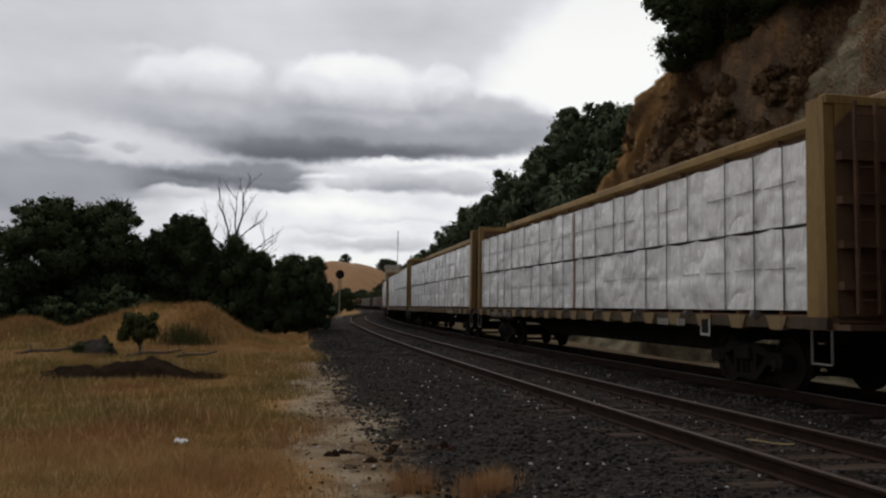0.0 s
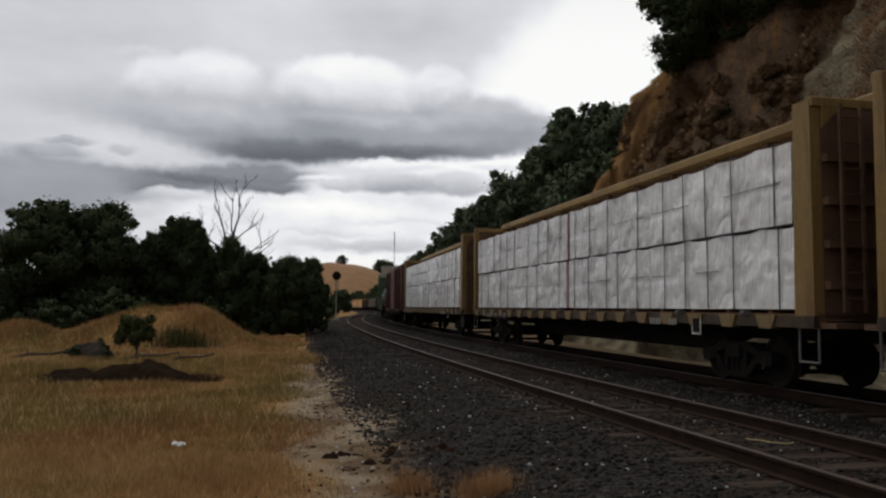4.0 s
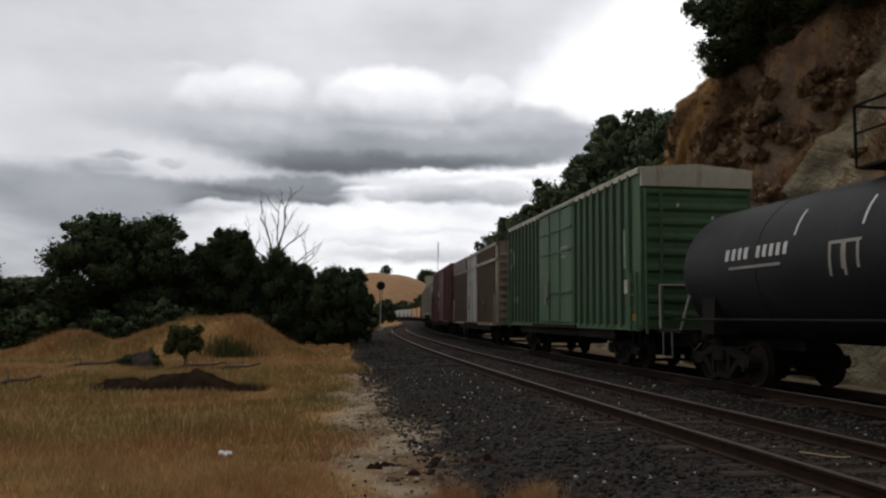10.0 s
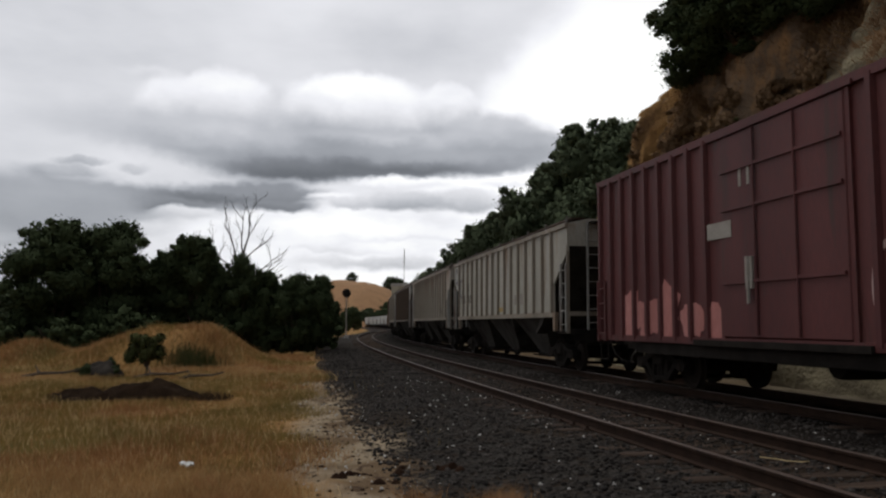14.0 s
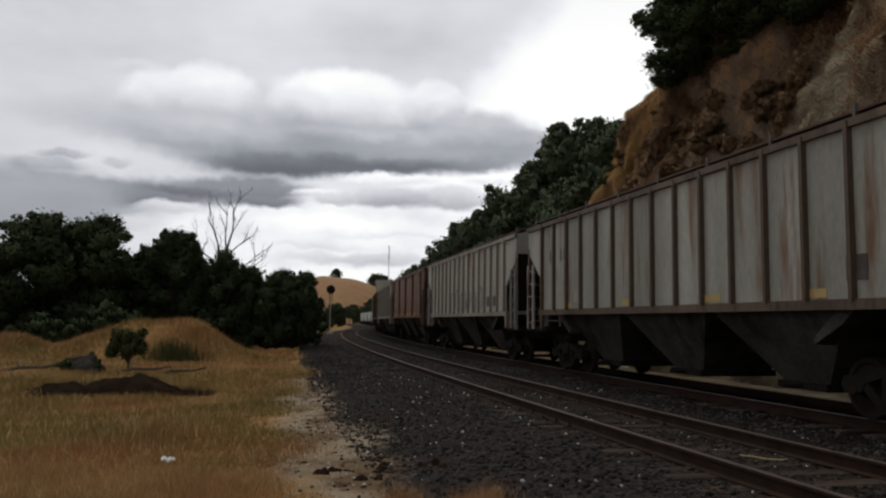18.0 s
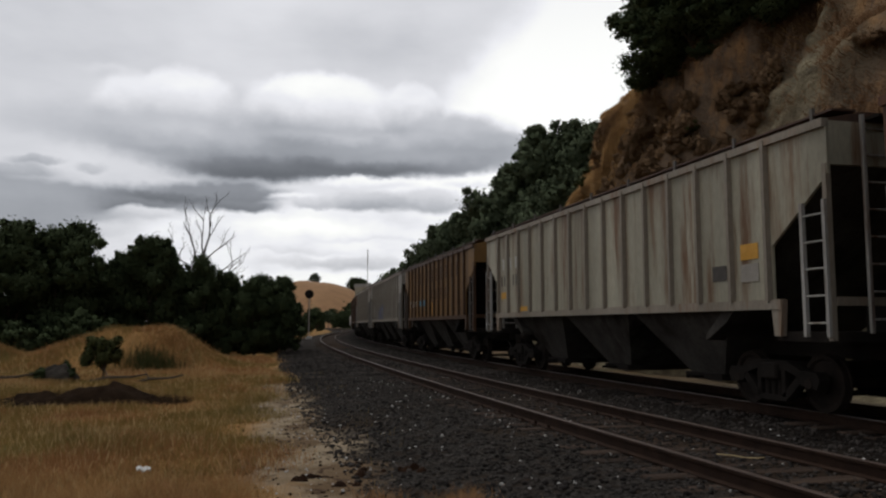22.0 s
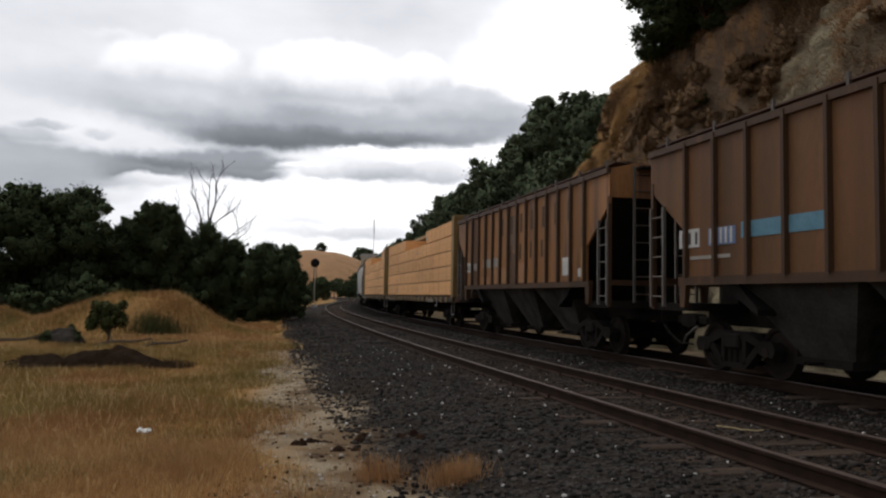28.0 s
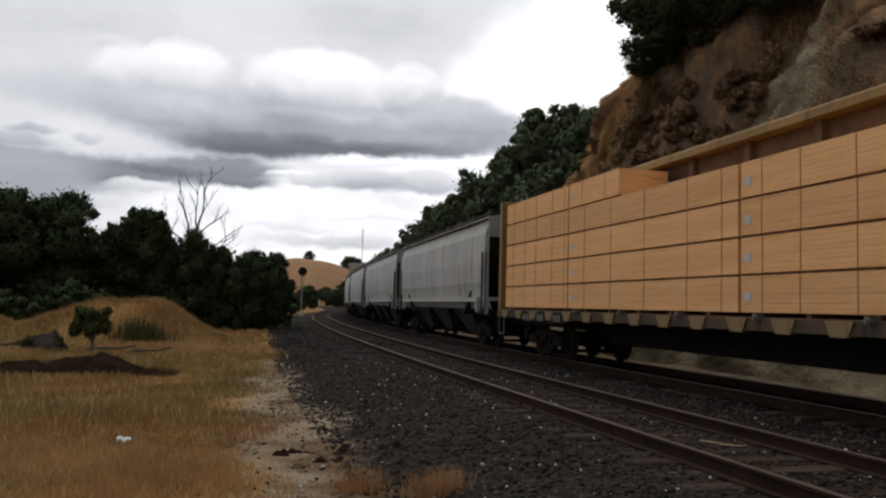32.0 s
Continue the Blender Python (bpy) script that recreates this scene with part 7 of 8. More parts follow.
def hill_trees():
    g = "trees on the hillside"
    rnd = random.Random(21)
    # kind, bearing in degrees, distance, height of the top, width
    for kind, bearing, d, top, w in (("oak", 12.6, 82, 23.6, 1.0), ("oak_b", 10.3, 86, 24.2, 0.95), ("oak", 14.6, 80, 23.0, 1.0), ("oak_b", 8.2, 88, 20.6, 1.0), ("grey", 6.6, 84, 16.6, 0.9), ("grey", 8.8, 78, 15.5, 0.9), ("oak", 6.0, 94, 17.8, 0.85),
                                     ("oak_b", 4.2, 98, 16.8, 0.8), ("oak", 2.6, 102, 16.2, 0.75), ("oak_b", 0.9, 112, 14.8, 0.7), ("oak", 3.6, 116, 17.0, 0.9), ("oak_b", -0.6, 130, 13.0, 0.7), ("oak", -1.7, 150, 12.6, 0.7), ("oak_b", -2.5, 172, 11.6, 0.75), ("oak", -3.0, 200, 11.2, 0.8), ("oak", 11.5, 74, 17.0, 0.9), ("grey", 10.0, 72, 14.5, 1.0), ("oak_b", 16.4, 78, 22.0, 1.0)):
        x, y = d * math.sin(radians(bearing)), d * math.cos(radians(bearing))
        s, lat = along(np.array([x]), np.array([y]))
        us = np.arange(0, 90, 0.5)
        la, zz = hill_point(np.full(len(us), s[0]), us)
        z = float(np.interp(lat[0], la, zz)) if lat[0] > la[0] else -0.4
        tree(kind, x, y, z - 0.3, max(4.0, top - z), w, rnd.uniform(0, 6), group=g)
    # low trees beside the track where it bends away
    for i in range(14):
        x, y, _ = on_track(118 + i * 7.5, -6.5 - rnd.uniform(0, 4) - 0.2 * i)
        tree(rnd.choice(("bushy", "bushy_b")), x, y, -0.4, rnd.uniform(2.6, 4.2), 1.4, rnd.uniform(0, 6), "low dark tree beside the bend of the track", group="trees round the far curve")
    # far end of the curve
    for i in range(22):
        s = 215 + i * 9 + rnd.uniform(-3, 3)
        lat = (8 + rnd.uniform(0, 4)) if i % 2 else (-7 - rnd.uniform(0, 5) - (i > 8) * 4)
        x, y, _ = on_track(s, lat)
        tree(rnd.choice(("bushy", "bushy_b", "oak")), x, y, -0.4, rnd.uniform(6, 10) if i % 2 else rnd.uniform(4.5, 7), 1.1, rnd.uniform(0, 6), group="trees round the far curve")
    for i in range(18):
        s, lat = 185 + i * 8, -12 - rnd.uniform(0, 26)
        x, y, _ = on_track(s, lat)
        tree(rnd.choice(("bushy", "bushy_b")), x, y, -0.4, rnd.uniform(5.0, 6.5), 1.5, rnd.uniform(0, 6), group="trees round the far curve")
    # oaks that hang over the top of the cliff
    for kind, s, u, h, w, turn in (("oak", 39.0, 17.0, 8.5, 1.1, 0.4), ("oak_b", 35.0, 18.0, 9.5, 1.15, 2.2), ("oak", 29.5, 20.0, 9.0, 1.1, 1.0), ("bushy", 37.0, 15.5, 5.5, 1.2, 3.0), ("bushy_b", 33.5, 15.5, 6.5, 1.2, 0.2), ("bushy", 30.5, 16.0, 6.5, 1.2, 1.2), ("bushy_b", 27.5, 17.5, 6.0, 1.2, 2.2), ("oak_b", 42.0, 22.0, 9.0, 1.0, 5.0), ("oak", 23.0, 27.0, 9.0, 1.1, 0.0), ("oak_b", 14.0, 28.0, 9.5, 1.1, 2.0), ("bushy", 24.5, 20.0, 5.0, 1.2, 4.0)):
        x, y, z = hill_spot(s, u)
        tree(kind, x, y, z - 0.5, h, w, turn, "dark oak leaning over the top of the cliff", "oaks on the cliff")
    for kind, s, u, h, w, turn in (("bushy", 28.0, 16.5, 5.5, 1.2, 3.3), ("oak_b", 26.5, 21.0, 8.0, 1.2, 5.6), ("bushy_b", 31.0, 16.2, 5.0, 1.2, 4.0)):
        x, y, z = hill_spot(s, u)
        tree(kind, x, y, z - 0.6, h, w, turn, "dark bushy oak rooted high on the cliff", "oaks on the cliff")
    # dark brush in the shade under the oaks, brown scrub in a belt below it
    for i in range(16):
        s, u = rnd.uniform(30.0, 37.5), rnd.uniform(14.5, 18.5)
        x, y, z = hill_spot(s, u)
        bush("dark", x - 0.2, y, z - 0.35, rnd.uniform(0.7, 1.1), rnd.uniform(0.6, 1.0), "dense dark brush under the oaks on the cliff", rnd.uniform(0, 6), "brush under the cliff oaks")
    for i in range(44):
        s = rnd.uniform(27.5, 41.0)
        u = 12.2 - 0.12 * (s - 30) + rnd.uniform(-2.2, 1.6)
        x, y, z = hill_spot(s, u)
        bush("russet", x - 0.1, y, z - 0.3, rnd.uniform(0.5, 0.9), rnd.uniform(0.7, 1.1), "low brown scrub clinging to the cliff", rnd.uniform(0, 6), "scrub on the cliff")
    for i in range(64):
        s, u = rnd.uniform(18, 50), rnd.uniform(3.5, 14.5)
        if abs(s - 26) < 6 and rnd.random() < 0.75:
            continue
        x, y, z = hill_spot(s, u)
        bush("olive" if i % 5 == 0 else "russet", x - 0.1, y, z - 0.3, rnd.uniform(0.5, 1.0), rnd.uniform(0.4, 0.8), "low dry scrub clinging to the cliff", rnd.uniform(0, 6), "scrub on the cliff")


hill_trees()


def cliff_grass():
    """Dry grass that hangs in mats over the ledges of the cliff."""
    rnd = np.random.default_rng(17)
    n = 380000
    s, u = 14 + 48 * rnd.random(n), 2.5 + 18 * rnd.random(n)
    s[:n // 3] = 42 + 14 * rnd.random(n // 3)
    mat = bumps(s, u * 0.6, 2.6) + 0.7 * bumps(s + 9, u, 0.9) + 0.5 * np.exp(-((s - 48) / 5) ** 2)
    x, y, z, rock = hill_surface(s, u)
    ok = rnd.random(n) < np.clip(mat * 2.2 + 0.35, 0.04, 1) * (1 - 0.85 * rock)
    s, u, x, y, z = s[ok], u[ok], x[ok], y[ok], z[ok]
    n = len(s)
    h = np.interp(s, _s, _head)
    out = 0.06 + 0.26 * rnd.random(n)
    drop = 0.22 - 0.62 * rnd.random(n)
    a = rnd.normal(size=n) * 0.2
    base = np.stack([x, y, z + 0.05], 1)
    along_it = np.stack([-np.sin(h), np.cos(h), np.zeros(n)], 1)
    off = np.stack([-np.cos(h), -np.sin(h), np.zeros(n)], 1)
    side = along_it * (0.008 + 0.010 * rnd.random(n))[:, None]
    mid = base + off * out[:, None] + np.array([0, 0, 0.10]) + along_it * (a * 0.5)[:, None]
    tip = base + off * (out * 1.35)[:, None] + np.stack([np.zeros(n), np.zeros(n), drop], 1) + along_it * a[:, None]
    v = np.stack([base - side, base + side, mid + side, tip, mid - side], 1).reshape(-1, 3)
    red = 0.7 * bumps(s + 20, u, 3.0) + 0.10 * rnd.normal(size=n) > -0.22 + 0.030 * (s - 34)
    for name, pick, mt, label in (("hanging_grass", ~red, M_CLIFFGRASS, "golden dry grass hanging over the cliff"), ("hanging_grass", red, M_CLIFFRED, "russet dry grass hanging over the cliff")):
        vv = v.reshape(-1, 5, 3)[pick].reshape(-1, 3)
        tagged(new(name, loose(name, vv, blade_faces(len(vv) // 5), mt)), label, "grass", kind="stuff")


M_CLIFFGRASS = leaf_material("hanging_golden_grass", (0.33, 0.195, 0.080), (0.47, 0.29, 0.125), 0.15, 0.4)
M_CLIFFRED = leaf_material("hanging_russet_grass", (0.125, 0.070, 0.037), (0.215, 0.125, 0.065), 0.15, 0.4)
cliff_grass()


def far_trees():
    for x, y, z, h in ((-64, 515, 29.5, 7), (-60, 498, 18.5, 9), (-38, 512, 20, 14), (-34, 514, 18, 15), (-31, 518, 18, 13), (-42, 470, 8, 9), (-36, 460, 7, 9), (-30, 455, 7, 10), (-46, 480, 10, 6), (-26, 470, 12, 9), (-52, 450, 2, 9), (-58, 440, 1, 9), (-45, 440, 2, 10), (-66, 450, 2, 9)):
        tree("bushy", x, y, z - 2, h + 1, 1.3, x, "small dark tree on the golden hill", "trees on the far hill")
    mast = tagged(new("radio_mast"), "thin grey mast on the far ridge", "mast")
    mast.matrix_basis = pose(-23.2, 399.3, 10)
    part("pole", Shape().rod((0, 0, 0), (0, 0, 29), 0.2, 6, 0.13), M_GREY_PLAIN, mast)
    part("aerial", Shape().rod((0, 0, 22), (0, 0, 29.5), 0.27, 6, 0.2), M_GREY_PLAIN, mast)
    hut = tagged(new("shed"), "low pale shed at the foot of the mast", "shed")
    hut.matrix_basis = pose(-24.5, 402, 14)
    part("wall", Shape().box(-5, 5, -3, 3, 0, 6.5), M_CREAM, hut)
    part("roof", Shape().prism([(-5.6, 6.5), (5.6, 6.5), (4.8, 8.0), (-4.8, 8.0)], -3.4, 3.4), M_GREY_PLAIN, hut)


far_trees()


def signal(x, y, h, label):
    ob = tagged(new("railway_signal"), label, "signal", "trackside signals")
    ob.matrix_basis = pose(x, y, -0.4)
    part("pole", Shape().rod((0, 0, 0), (0, 0, h), 0.07, 8), M_MARK_DIM, ob)
    part("target_disc", Shape().disc_y(0, h, [(0.1, -0.12), (0.47, -0.1), (0.5, -0.05), (0.25, 0.05)], 20), M_BLACK, ob)
    part("lamp_hood", Shape().disc_y(0, h, [(0.13, -0.42), (0.13, -0.1)], 12), M_BLACK, ob)
    part("base", Shape().box(-0.3, 0.3, -0.3, 0.3, 0, 0.5, 0.03), M_GREY_PLAIN, ob)
    lad = Shape()
    for k in (-0.18, 0.18):
        lad.rod((k, 0.25, 0.1), (k, 0.12, h - 0.3), 0.02, 5)
    part("ladder", lad, M_BLACK, ob)


signal(-11.65, 89.2, 5.2, "round dark signal disc on a pale pole beside the track")
signal(-15.2, 93.5, 5.6, "round dark signal disc on a pole among the trees")


# ---- field: heap, stump, dead wood, litter ----
def lump(name, x, y, rx, ry, h, material, seed, label, category, n=26):
    rnd = np.random.default_rng(seed)
    off = rnd.random(2) * 50
    g = np.linspace(-1, 1, n)
    gx, gy = np.meshgrid(g, g)
    r = np.sqrt(gx ** 2 + gy ** 2)
    prof = np.where(r < 1, np.sqrt(np.clip(1 - r ** 2, 0, 1)), -0.25) if name == "boulder" else np.clip(1 - r ** 2.0, -0.25, 1)
    z = prof * h * (1 + (0.9 if rx < 1 else 0.45) * bumps(gx * rx + off[0], gy * ry, 0.55 * max(0.3, rx / 3))) + 0.3 * h * bumps(gx * rx, gy * ry + off[1], 0.17)
    px, py = gx.ravel() * rx + x, gy.ravel() * ry + y
    v = np.stack([px, py, ground_height(px, py) + z.ravel() - 0.03], 1)
    return tagged(grid_mesh(name, v, n, n, material), label, category)


lump("soil_mound", -6.75, 18.0, 1.3, 0.8, 0.42, M_SOIL, 1, "long dark heap of burnt soil in the dry grass", "soil heap", 48)
lump("soil_mound", -8.1, 17.6, 0.9, 0.6, 0.2, M_SOIL, 2, "small dark heap of burnt soil in the dry grass", "soil mound", 36)
lump("boulder", -10.0, 23.0, 0.6, 0.45, 0.42, surface("dark_boulder", (0.025, 0.022, 0.019), (0.06, 0.053, 0.046), 2, 0.95, 0.8, 12, spec=0.04), 3, "dark rounded boulder beside fallen branches", "boulder", 18)
olive_bush = bush("olive", -9.0, 23.6, ground_at(-9.0, 23.6) + 0.40, 0.80, 0.88, "olive-green shrub in front of the grassy mound", 0.5)
def shrub_stem(x, y, h):
    sh = Shape()
    limb_shape([(0, 0, -0.1), (0.04, 0, h * 0.5), (-0.03, 0.02, h)], 0.06, 0.04, sh, 7)
    return sh


part("trunk", shrub_stem(0, 0, 1.3), M_BARK, olive_bush, at=pose(0, 0, -0.55))
for bx, by, bs, bh in ((-10.35, 22.75, 0.42, 0.42), (-9.65, 22.9, 0.35, 0.36), (-10.0, 23.5, 0.4, 0.62)):
    bush("dark", bx, by, ground_at(bx, by) - 0.05, bs, bh, "dark weeds round the boulder", bx, "weeds by the boulder")


def fallen_wood():
    rnd = random.Random(5)
    for x, y, ang, ln, r in ((-11.2, 22.3, 8, 1.5, 0.06), (-8.2, 22.6, -6, 1.6, 0.05), (-7.2, 23.0, 12, 1.3, 0.05), (-10.2, 17.0, 15, 0.9, 0.05)):
        z = ground_at(x, y)
        ob = tagged(new("fallen_branch"), "bare dead branch lying in the dry grass", "branch", "fallen branches")
        ob.matrix_basis = pose(x, y, z + 0.12, 0, 0, ang)
        sh = Shape()
        limb_shape([(-ln / 2, 0, -0.08), (-ln / 5, 0.05, 0.03), (ln / 4, -0.04, 0.05), (ln / 2, 0.1, 0.12)], r, r * 0.5, sh, 6)
        part("stem", sh, M_BARK, ob)
        sh = Shape()
        sh.rod((-ln / 5, 0.05, 0.03), (-ln / 3, 0.3, 0.25), r * 0.5, 5, r * 0.2)
        part("side_twig", sh, M_BARK, ob)


fallen_wood()


def litter():
    ob = tagged(new("paper_scrap"), "crumpled white paper scrap in the dry grass", "litter")
    x, y = -2.9, 8.9
    ob.matrix_basis = pose(x, y, ground_at(x, y) + 0.07, 10, 5, 30)
    sh, rnd = Shape(), random.Random(2)
    n = 7
    v = [(0.11 * (i / (n - 1) - 0.5) * 1.3, 0.10 * (j / (n - 1) - 0.5), rnd.uniform(0, 0.028)) for j in range(n) for i in range(n)]
    sh.add(v, [(j * n + i, j * n + i + 1, (j + 1) * n + i + 1, (j + 1) * n + i) for j in range(n - 1) for i in range(n - 1)])
    sh.add([(a, b, c + 0.012) for a, b, c in v], [(j * n + i, j * n + i + 1, (j + 1) * n + i + 1, (j + 1) * n + i) for j in range(n - 1) for i in range(n - 1)])
    part("sheet", sh, M_PAPER, ob)
    stick = tagged(new("broken_stalk"), "pale bent stalk lying between the rails", "stalk")
    sh = Shape()
    pts = [(3.40, 8.90), (3.52, 8.80), (3.60, 8.66), (3.74, 8.60), (3.83, 8.66)]
    for (a, b), (c, e) in zip(pts, pts[1:]):
        sh.rod((a, b, -0.11), (c, e, -0.112), 0.007, 5)
    part("stem", sh, M_STRAW, stick)
    rnd = random.Random(8)
    spots = []
    for x, y, n in ((-0.42, 9.2, 9), (-0.12, 9.1, 7), (-0.9, 8.95, 8), (-1.1, 8.75, 4), (-0.75, 8.62, 4)):
        for i in range(n):
            k = rnd.uniform(0.04, 0.10)
            spots.append((x + rnd.gauss(0, 0.13), y + rnd.gauss(0, 0.09), k, k * rnd.uniform(0.6, 1.0), k * rnd.uniform(0.6, 1.1)))
    for i in range(26):
        s, la = rnd.uniform(8.0, 20), rnd.uniform(-5.0, -3.9)
        x, y, _ = on_track(s, la)
        k = rnd.uniform(0.05, 0.12)
        spots.append((x, y, k, k * rnd.uniform(0.5, 0.9), k * 0.4))
    for i, (x, y, rx, ry, h) in enumerate(spots):
        lump("clod", x, y, rx, ry, h, M_DUNG, 30 + i, "dark reddish clod lying on the pale dirt", "clod", 12)["group"] = "clods on the dirt strip"


litter()


# ---- loose stones and grass ----
def stones(name, count, material, region, sizes, seed, label):
    """Rough little stones scattered along the track bed."""
    rnd = np.random.default_rng(seed)
    s = region[0] + (region[1] - region[0]) * rnd.random(count) ** 1.5
    lat = region[2] + (region[3] - region[2]) * rnd.random(count)
    h = np.interp(s, _s, _head)
    x, y = np.interp(s, _s, _x) + lat * np.cos(h), np.interp(s, _s, _y) + lat * np.sin(h)
    z = ground_height(x, y)
    size = sizes[0] + (sizes[1] - sizes[0]) * rnd.random(count) ** 2
    t = (1 + 5 ** 0.5) / 2
    ico = np.array([(-1, t, 0), (1, t, 0), (-1, -t, 0), (1, -t, 0), (0, -1, t), (0, 1, t), (0, -1, -t), (0, 1, -t), (t, 0, -1), (t, 0, 1), (-t, 0, -1), (-t, 0, 1)]) / 1.9
    fc = np.array([(0, 11, 5), (0, 5, 1), (0, 1, 7), (0, 7, 10), (0, 10, 11), (1, 5, 9), (5, 11, 4), (11, 10, 2), (10, 7, 6), (7, 1, 8), (3, 9, 4), (3, 4, 2), (3, 2, 6), (3, 6, 8), (3, 8, 9), (4, 9, 5), (2, 4, 11), (6, 2, 10), (8, 6, 7), (9, 8, 1)])
    v = ico[None] * (0.75 + 0.5 * rnd.random((count, 12, 1))) * size[:, None, None] * np.stack([0.8 + 0.6 * rnd.random(count), 0.8 + 0.6 * rnd.random(count), 0.65 + 0.4 * rnd.random(count)], 1)[:, None, :]
    a = rnd.random(count) * 6.28
    c, sn = np.cos(a)[:, None], np.sin(a)[:, None]
    v = np.stack([v[..., 0] * c - v[..., 1] * sn, v[..., 0] * sn + v[..., 1] * c, v[..., 2]], -1)
    v += np.stack([x, y, z + size * 0.25], 1)[:, None, :]
    f = (fc[None] + 12 * np.arange(count)[:, None, None]).reshape(-1, 3)
    ob = new(name, loose(name, v.reshape(-1, 3), f, material))
    tagged(ob, label, "gravel", kind="stuff")


M_BALLAST = leaf_material("ballast_pieces", (0.017, 0.0145, 0.013), (0.052, 0.0455, 0.0405), 0.6)
M_BURNT = leaf_material("burnt_weed_stalks", (0.03, 0.02, 0.013), (0.07, 0.047, 0.028), 0.3)
M_WEED = leaf_material("brown_dry_weeds", (0.34, 0.18, 0.08), (0.46, 0.27, 0.13), 0.2, 0.5)
M_STRAWGRASS = leaf_material("pale_straw", (0.50, 0.35, 0.17), (0.66, 0.49, 0.26), 0.2, 0.5)
stones("ballast_stones", 22000, M_BALLAST, (2.5, 26, -4.0, 3.2), (0.012, 0.034), 1, "dark angular ballast stones")
stones("ballast_stones", 4000, M_BALLAST, (2.5, 26, -1.3, 1.3), (0.010, 0.026), 7, "small dark stones between the rails")
stones("ballast_stones", 700, M_PALESTONE, (2.5, 24, -4.6, 2.4), (0.008, 0.024), 2, "scattered pale stones in the ballast")
stones("ballast_stones", 9000, M_BALLAST, (25, 52, -3.9, 3.0), (0.025, 0.05), 8, "dark ballast stones farther along the track")
stones("dirt_stones", 1500, M_DUNG, (2.0, 26, -5.6, -3.7), (0.007, 0.022), 3, "small clods and pebbles on the dirt strip")
stones("dirt_stones", 500, M_PALESTONE, (2.0, 26, -5.6, -3.7), (0.006, 0.02), 4, "pale pebbles on the dirt strip")


def blades(name, x, y, heights, width, material, seed, label, lean=0.9):
    rnd = np.random.default_rng(seed)
    n = len(x)
    z = ground_height(x, y) - 0.01
    a, b = rnd.random(n) * 6.28, rnd.random(n) * 6.28
    hh = heights * (0.55 + 0.75 * rnd.random(n))
    w = width * (0.6 + 0.8 * rnd.random(n))
    ln = lean * hh * (0.3 + rnd.random(n))
    base = np.stack([x, y, z], 1)
    side = np.stack([np.cos(a) * w, np.sin(a) * w, np.zeros(n)], 1)
    mid = base + np.stack([np.cos(b) * ln * 0.35, np.sin(b) * ln * 0.35, hh * 0.6], 1)
    tip = base + np.stack([np.cos(b) * ln, np.sin(b) * ln, hh], 1)
    v = np.stack([base - side, base + side, mid + side * 0.7, tip, mid - side * 0.7], 1).reshape(-1, 3)
    tagged(new(name, loose(name, v, blade_faces(n), material)), label, "grass", kind="stuff")


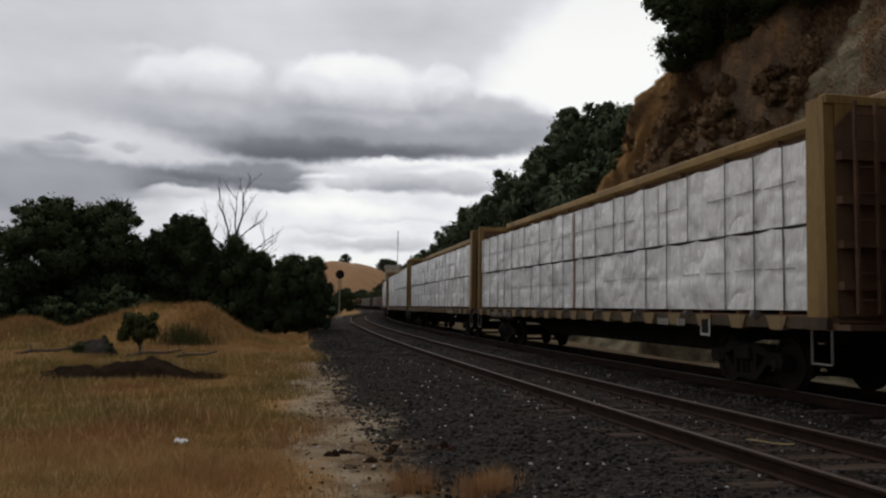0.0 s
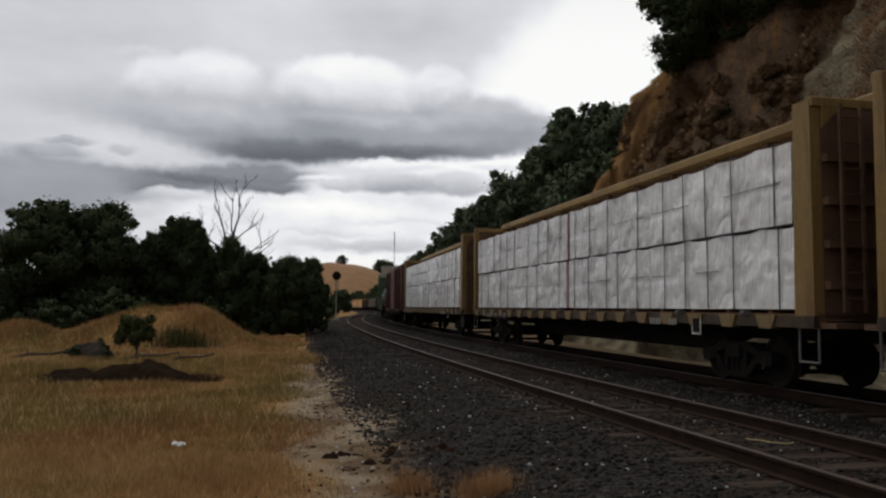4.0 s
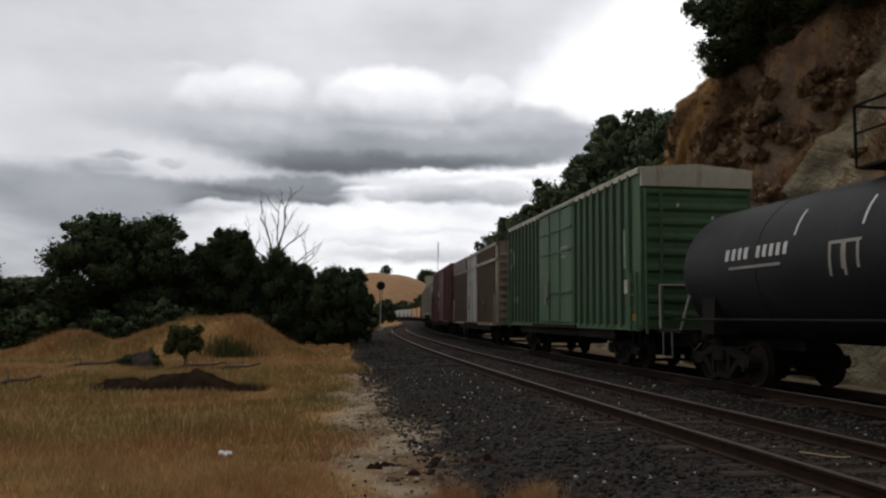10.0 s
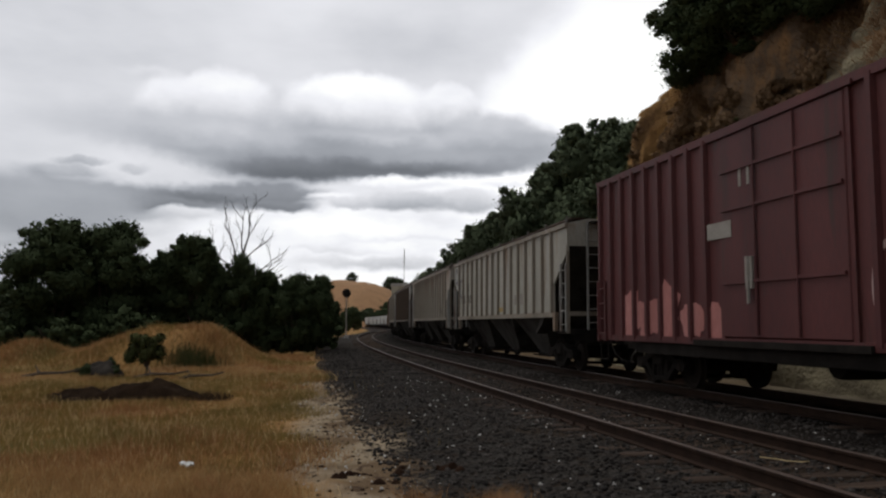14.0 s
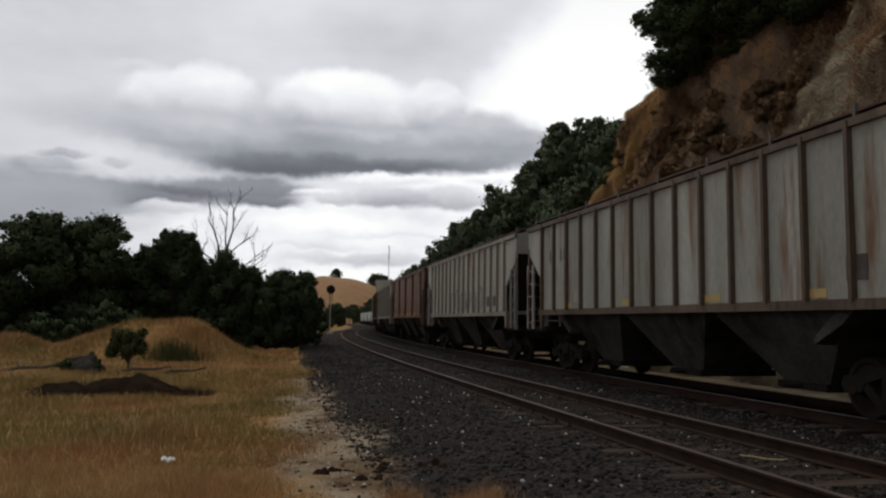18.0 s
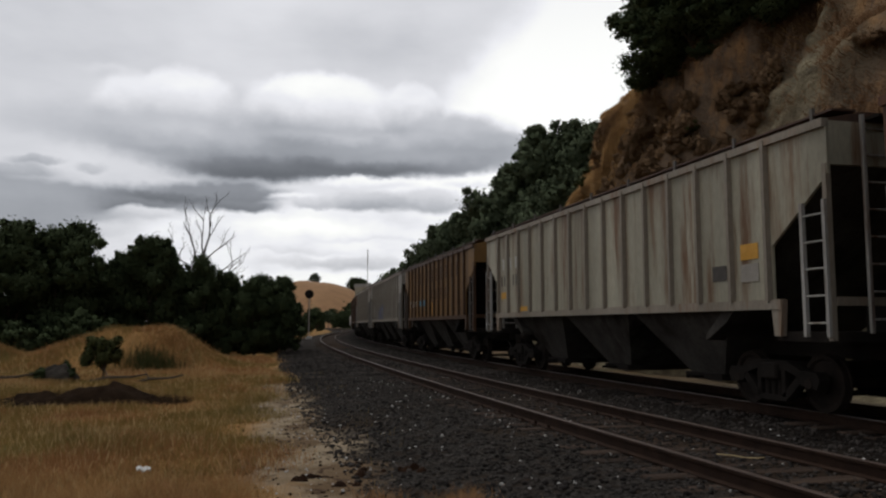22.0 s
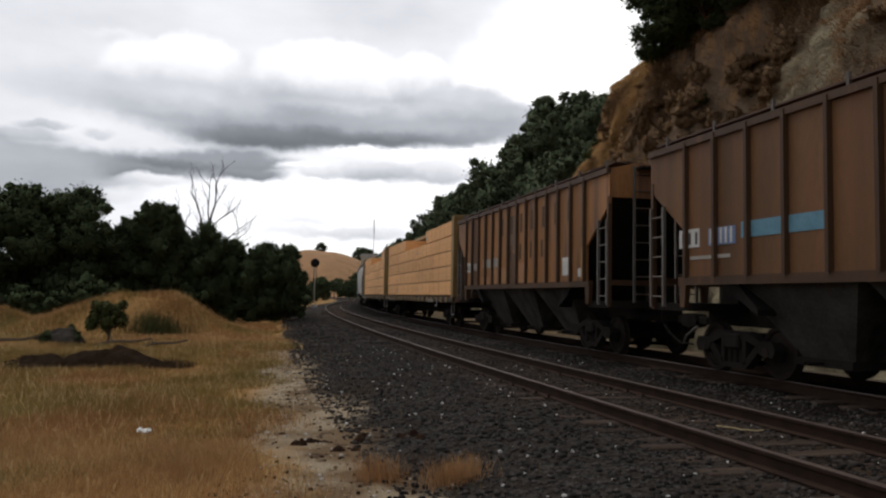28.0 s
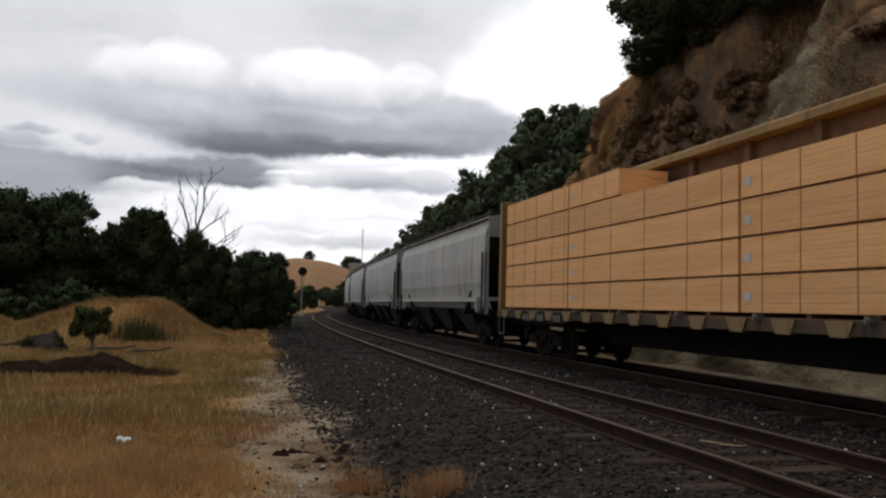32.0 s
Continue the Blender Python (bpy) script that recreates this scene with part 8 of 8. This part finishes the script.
def field_grass():
    rnd = np.random.default_rng(3)

    def spots(n, y0, y1, power):
        y = y0 + (y1 - y0) * rnd.random(n) ** power
        x = -0.62 * y - 3 + rnd.random(n) * (0.62 * y + 3.5)
        s, lat = along(x, y)
        edge = lat + 1.3 * bumps(x, y, 1.7)
        return x, y, edge, lat

    x, y, edge, lat = spots(600000, 5.0, 42.0, 1.7)
    ok = (edge < -4.95 + 0.8 * np.clip((y - 20) / 6, 0, 1) + 0.5 * rnd.random(len(x)) ** 3) & (((x + 6.9) / 2.1) ** 2 + ((y - 17.9) / 0.8) ** 2 > 1) & (rnd.random(len(x)) < 0.75 + 0.9 * bumps(x, y, 1.1))
    x, y = x[ok], y[ok]
    green = bumps(x + 30, y, 3.0) + 0.5 * bumps(x, y + 5, 0.8) + 0.3 * rnd.normal(size=len(x)) * 0.4 + 0.12 * np.exp(-((y - 14.5) / 3.0) ** 2)
    red = bumps(x, y + 40, 2.4) + 0.5 * bumps(x + 3, y, 0.7) + 0.12 * rnd.normal(size=len(x)) + 0.10 * np.exp(-((y - 8) / 3.0) ** 2)
    green, red = green + 0.10 * rnd.normal(size=len(x)), red + 0.12 * rnd.normal(size=len(x))
    kind = np.where(green > 0.04, 1, np.where(red > 0.02, 2, 0))
    kind = np.where(rnd.random(len(x)) < 0.06 + 0.14 * np.clip(bumps(x + 50, y, 1.6), 0, 1), 3, kind)
    tall = np.clip(0.5 + (y - 6) / 12, 0.5, 1) * (0.6 + 0.9 * np.clip(0.5 + bumps(x, y, 1.0), 0, 1)) * (0.8 + 0.5 * np.clip(bumps(x + 9, y, 4.0) + 0.5, 0, 1))
    for k, (name, mt, hgt, label) in enumerate((("dry_grass", M_GRASS, 0.13, "dry golden grass"), ("green_grass", M_GRASSGREEN, 0.11, "half-green grass patches"), ("russet_weeds", M_GRASSRED, 0.12, "russet dead weeds"), ("straw", M_STRAWGRASS, 0.16, "pale bleached straw in the grass"))):
        q = kind == k
        blades(name, x[q], y[q], hgt * tall[q], 0.0015 * (1 + y[q] / 7), mt, 1 + k, label, 0.65)
    # long dry grass on the mounds
    k = rnd.integers(0, len(MOUNDS), 9000)
    mm = np.array(MOUNDS)[k]
    x, y = mm[:, 0] + rnd.normal(size=9000) * mm[:, 2] * 0.6, mm[:, 1] + rnd.normal(size=9000) * mm[:, 3] * 0.55
    dull = bumps(x, y, 1.3) + 0.15 * rnd.normal(size=9000)
    for lo, hi, mt, label in ((-9, -0.12, M_GRASS, "long dry grass standing on the mounds"), (-0.12, 0.12, M_GRASSRED, "long russet weeds standing on the mounds"), (0.12, 9, M_GRASSGREEN, "long half-green grass standing on the mounds")):
        q = (dull >= lo) & (dull < hi)
        blades("mound_grass", x[q], y[q], np.full(q.sum(), 0.26), 0.004, mt, 9, label, 0.7)
    x, y = -9.5 + rnd.normal(size=900) * 0.55, 29.4 + rnd.normal(size=900) * 0.4
    blades("mound_weeds", x, y, np.full(900, 0.75), 0.007, M_BUSH, 14, "tall olive weeds on the side of the mound", 0.5)
    # dark dead weeds round the burnt heap
    a = rnd.random(2600) * 6.28
    r = 0.75 + 0.35 * rnd.random(2600)
    blades("burnt_weeds", -6.8 + 1.75 * r * np.cos(a), 17.95 + 0.75 * r * np.sin(a), np.full(2600, 0.17), 0.004, M_BURNT, 12, "dark dead weeds round the burnt soil", 0.7)
    # tufts that stand in the dirt and gravel
    cx = np.array([0.40, 0.52, 0.30, -0.20, -0.35, -2.0, -2.4])
    cy = np.array([7.0, 7.1, 6.85, 7.0, 7.1, 7.2, 8.0])
    k = rnd.integers(0, len(cx), 1500)
    x, y = cx[k] + rnd.normal(size=1500) * 0.10, cy[k] + rnd.normal(size=1500) * 0.09
    blades("weed_tufts", x, y, np.full(1500, 0.22), 0.002, M_WEED, 5, "russet dry tufts at the edge of the gravel", 0.6)
    s, lat = 6 + rnd.random(500) * 22, -3.2 + rnd.normal(size=500) * 0.4
    ok = bumps(s * 3, lat, 1.0) > 0.15
    hh = np.interp(s, _s, _head)
    gx, gy = np.interp(s, _s, _x) + lat * np.cos(hh), np.interp(s, _s, _y) + lat * np.sin(hh)
    blades("gravel_weeds", gx[ok], gy[ok], np.full(ok.sum(), 0.13), 0.0025, M_GRASSGREEN, 6, "thin weeds in the gravel", 0.5)


field_grass()


# ---- what moves ----
def car_pose(mid, trucks, t):
    s = mid - rolled(t)
    xa, ya, _ = on_track(s - trucks / 2, GAP)
    xb, yb, _ = on_track(s + trucks / 2, GAP)
    return pose((xa + xb) / 2, (ya + yb) / 2, 0, 0, 0, math.degrees(math.atan2(ya - yb, xa - xb)))


def motions():
    times = [i * 0.5 for i in range(65)]
    for car, mid, trucks in CARS:
        walk(car, [(t, car_pose(mid, trucks, t)) for t in times])
    # all wheels turn alike: one roll for leading and one for trailing axles
    done = {}
    for k, w in AXLES:
        if k not in done:
            x = 0.88 if k == 0 else -0.88
            walk(w, [(i / 30, pose(x, 0, WHEEL_R, 0, math.degrees(rolled(i / 30) / WHEEL_R) % 360, 0)) for i in range(961)])
            done[k] = w.animation_data
        else:
            w.rotation_mode = "QUATERNION"
            w.animation_data_create()
            w.animation_data.action = done[k].action
            w.animation_data.action_slot = done[k].action_slot


motions()
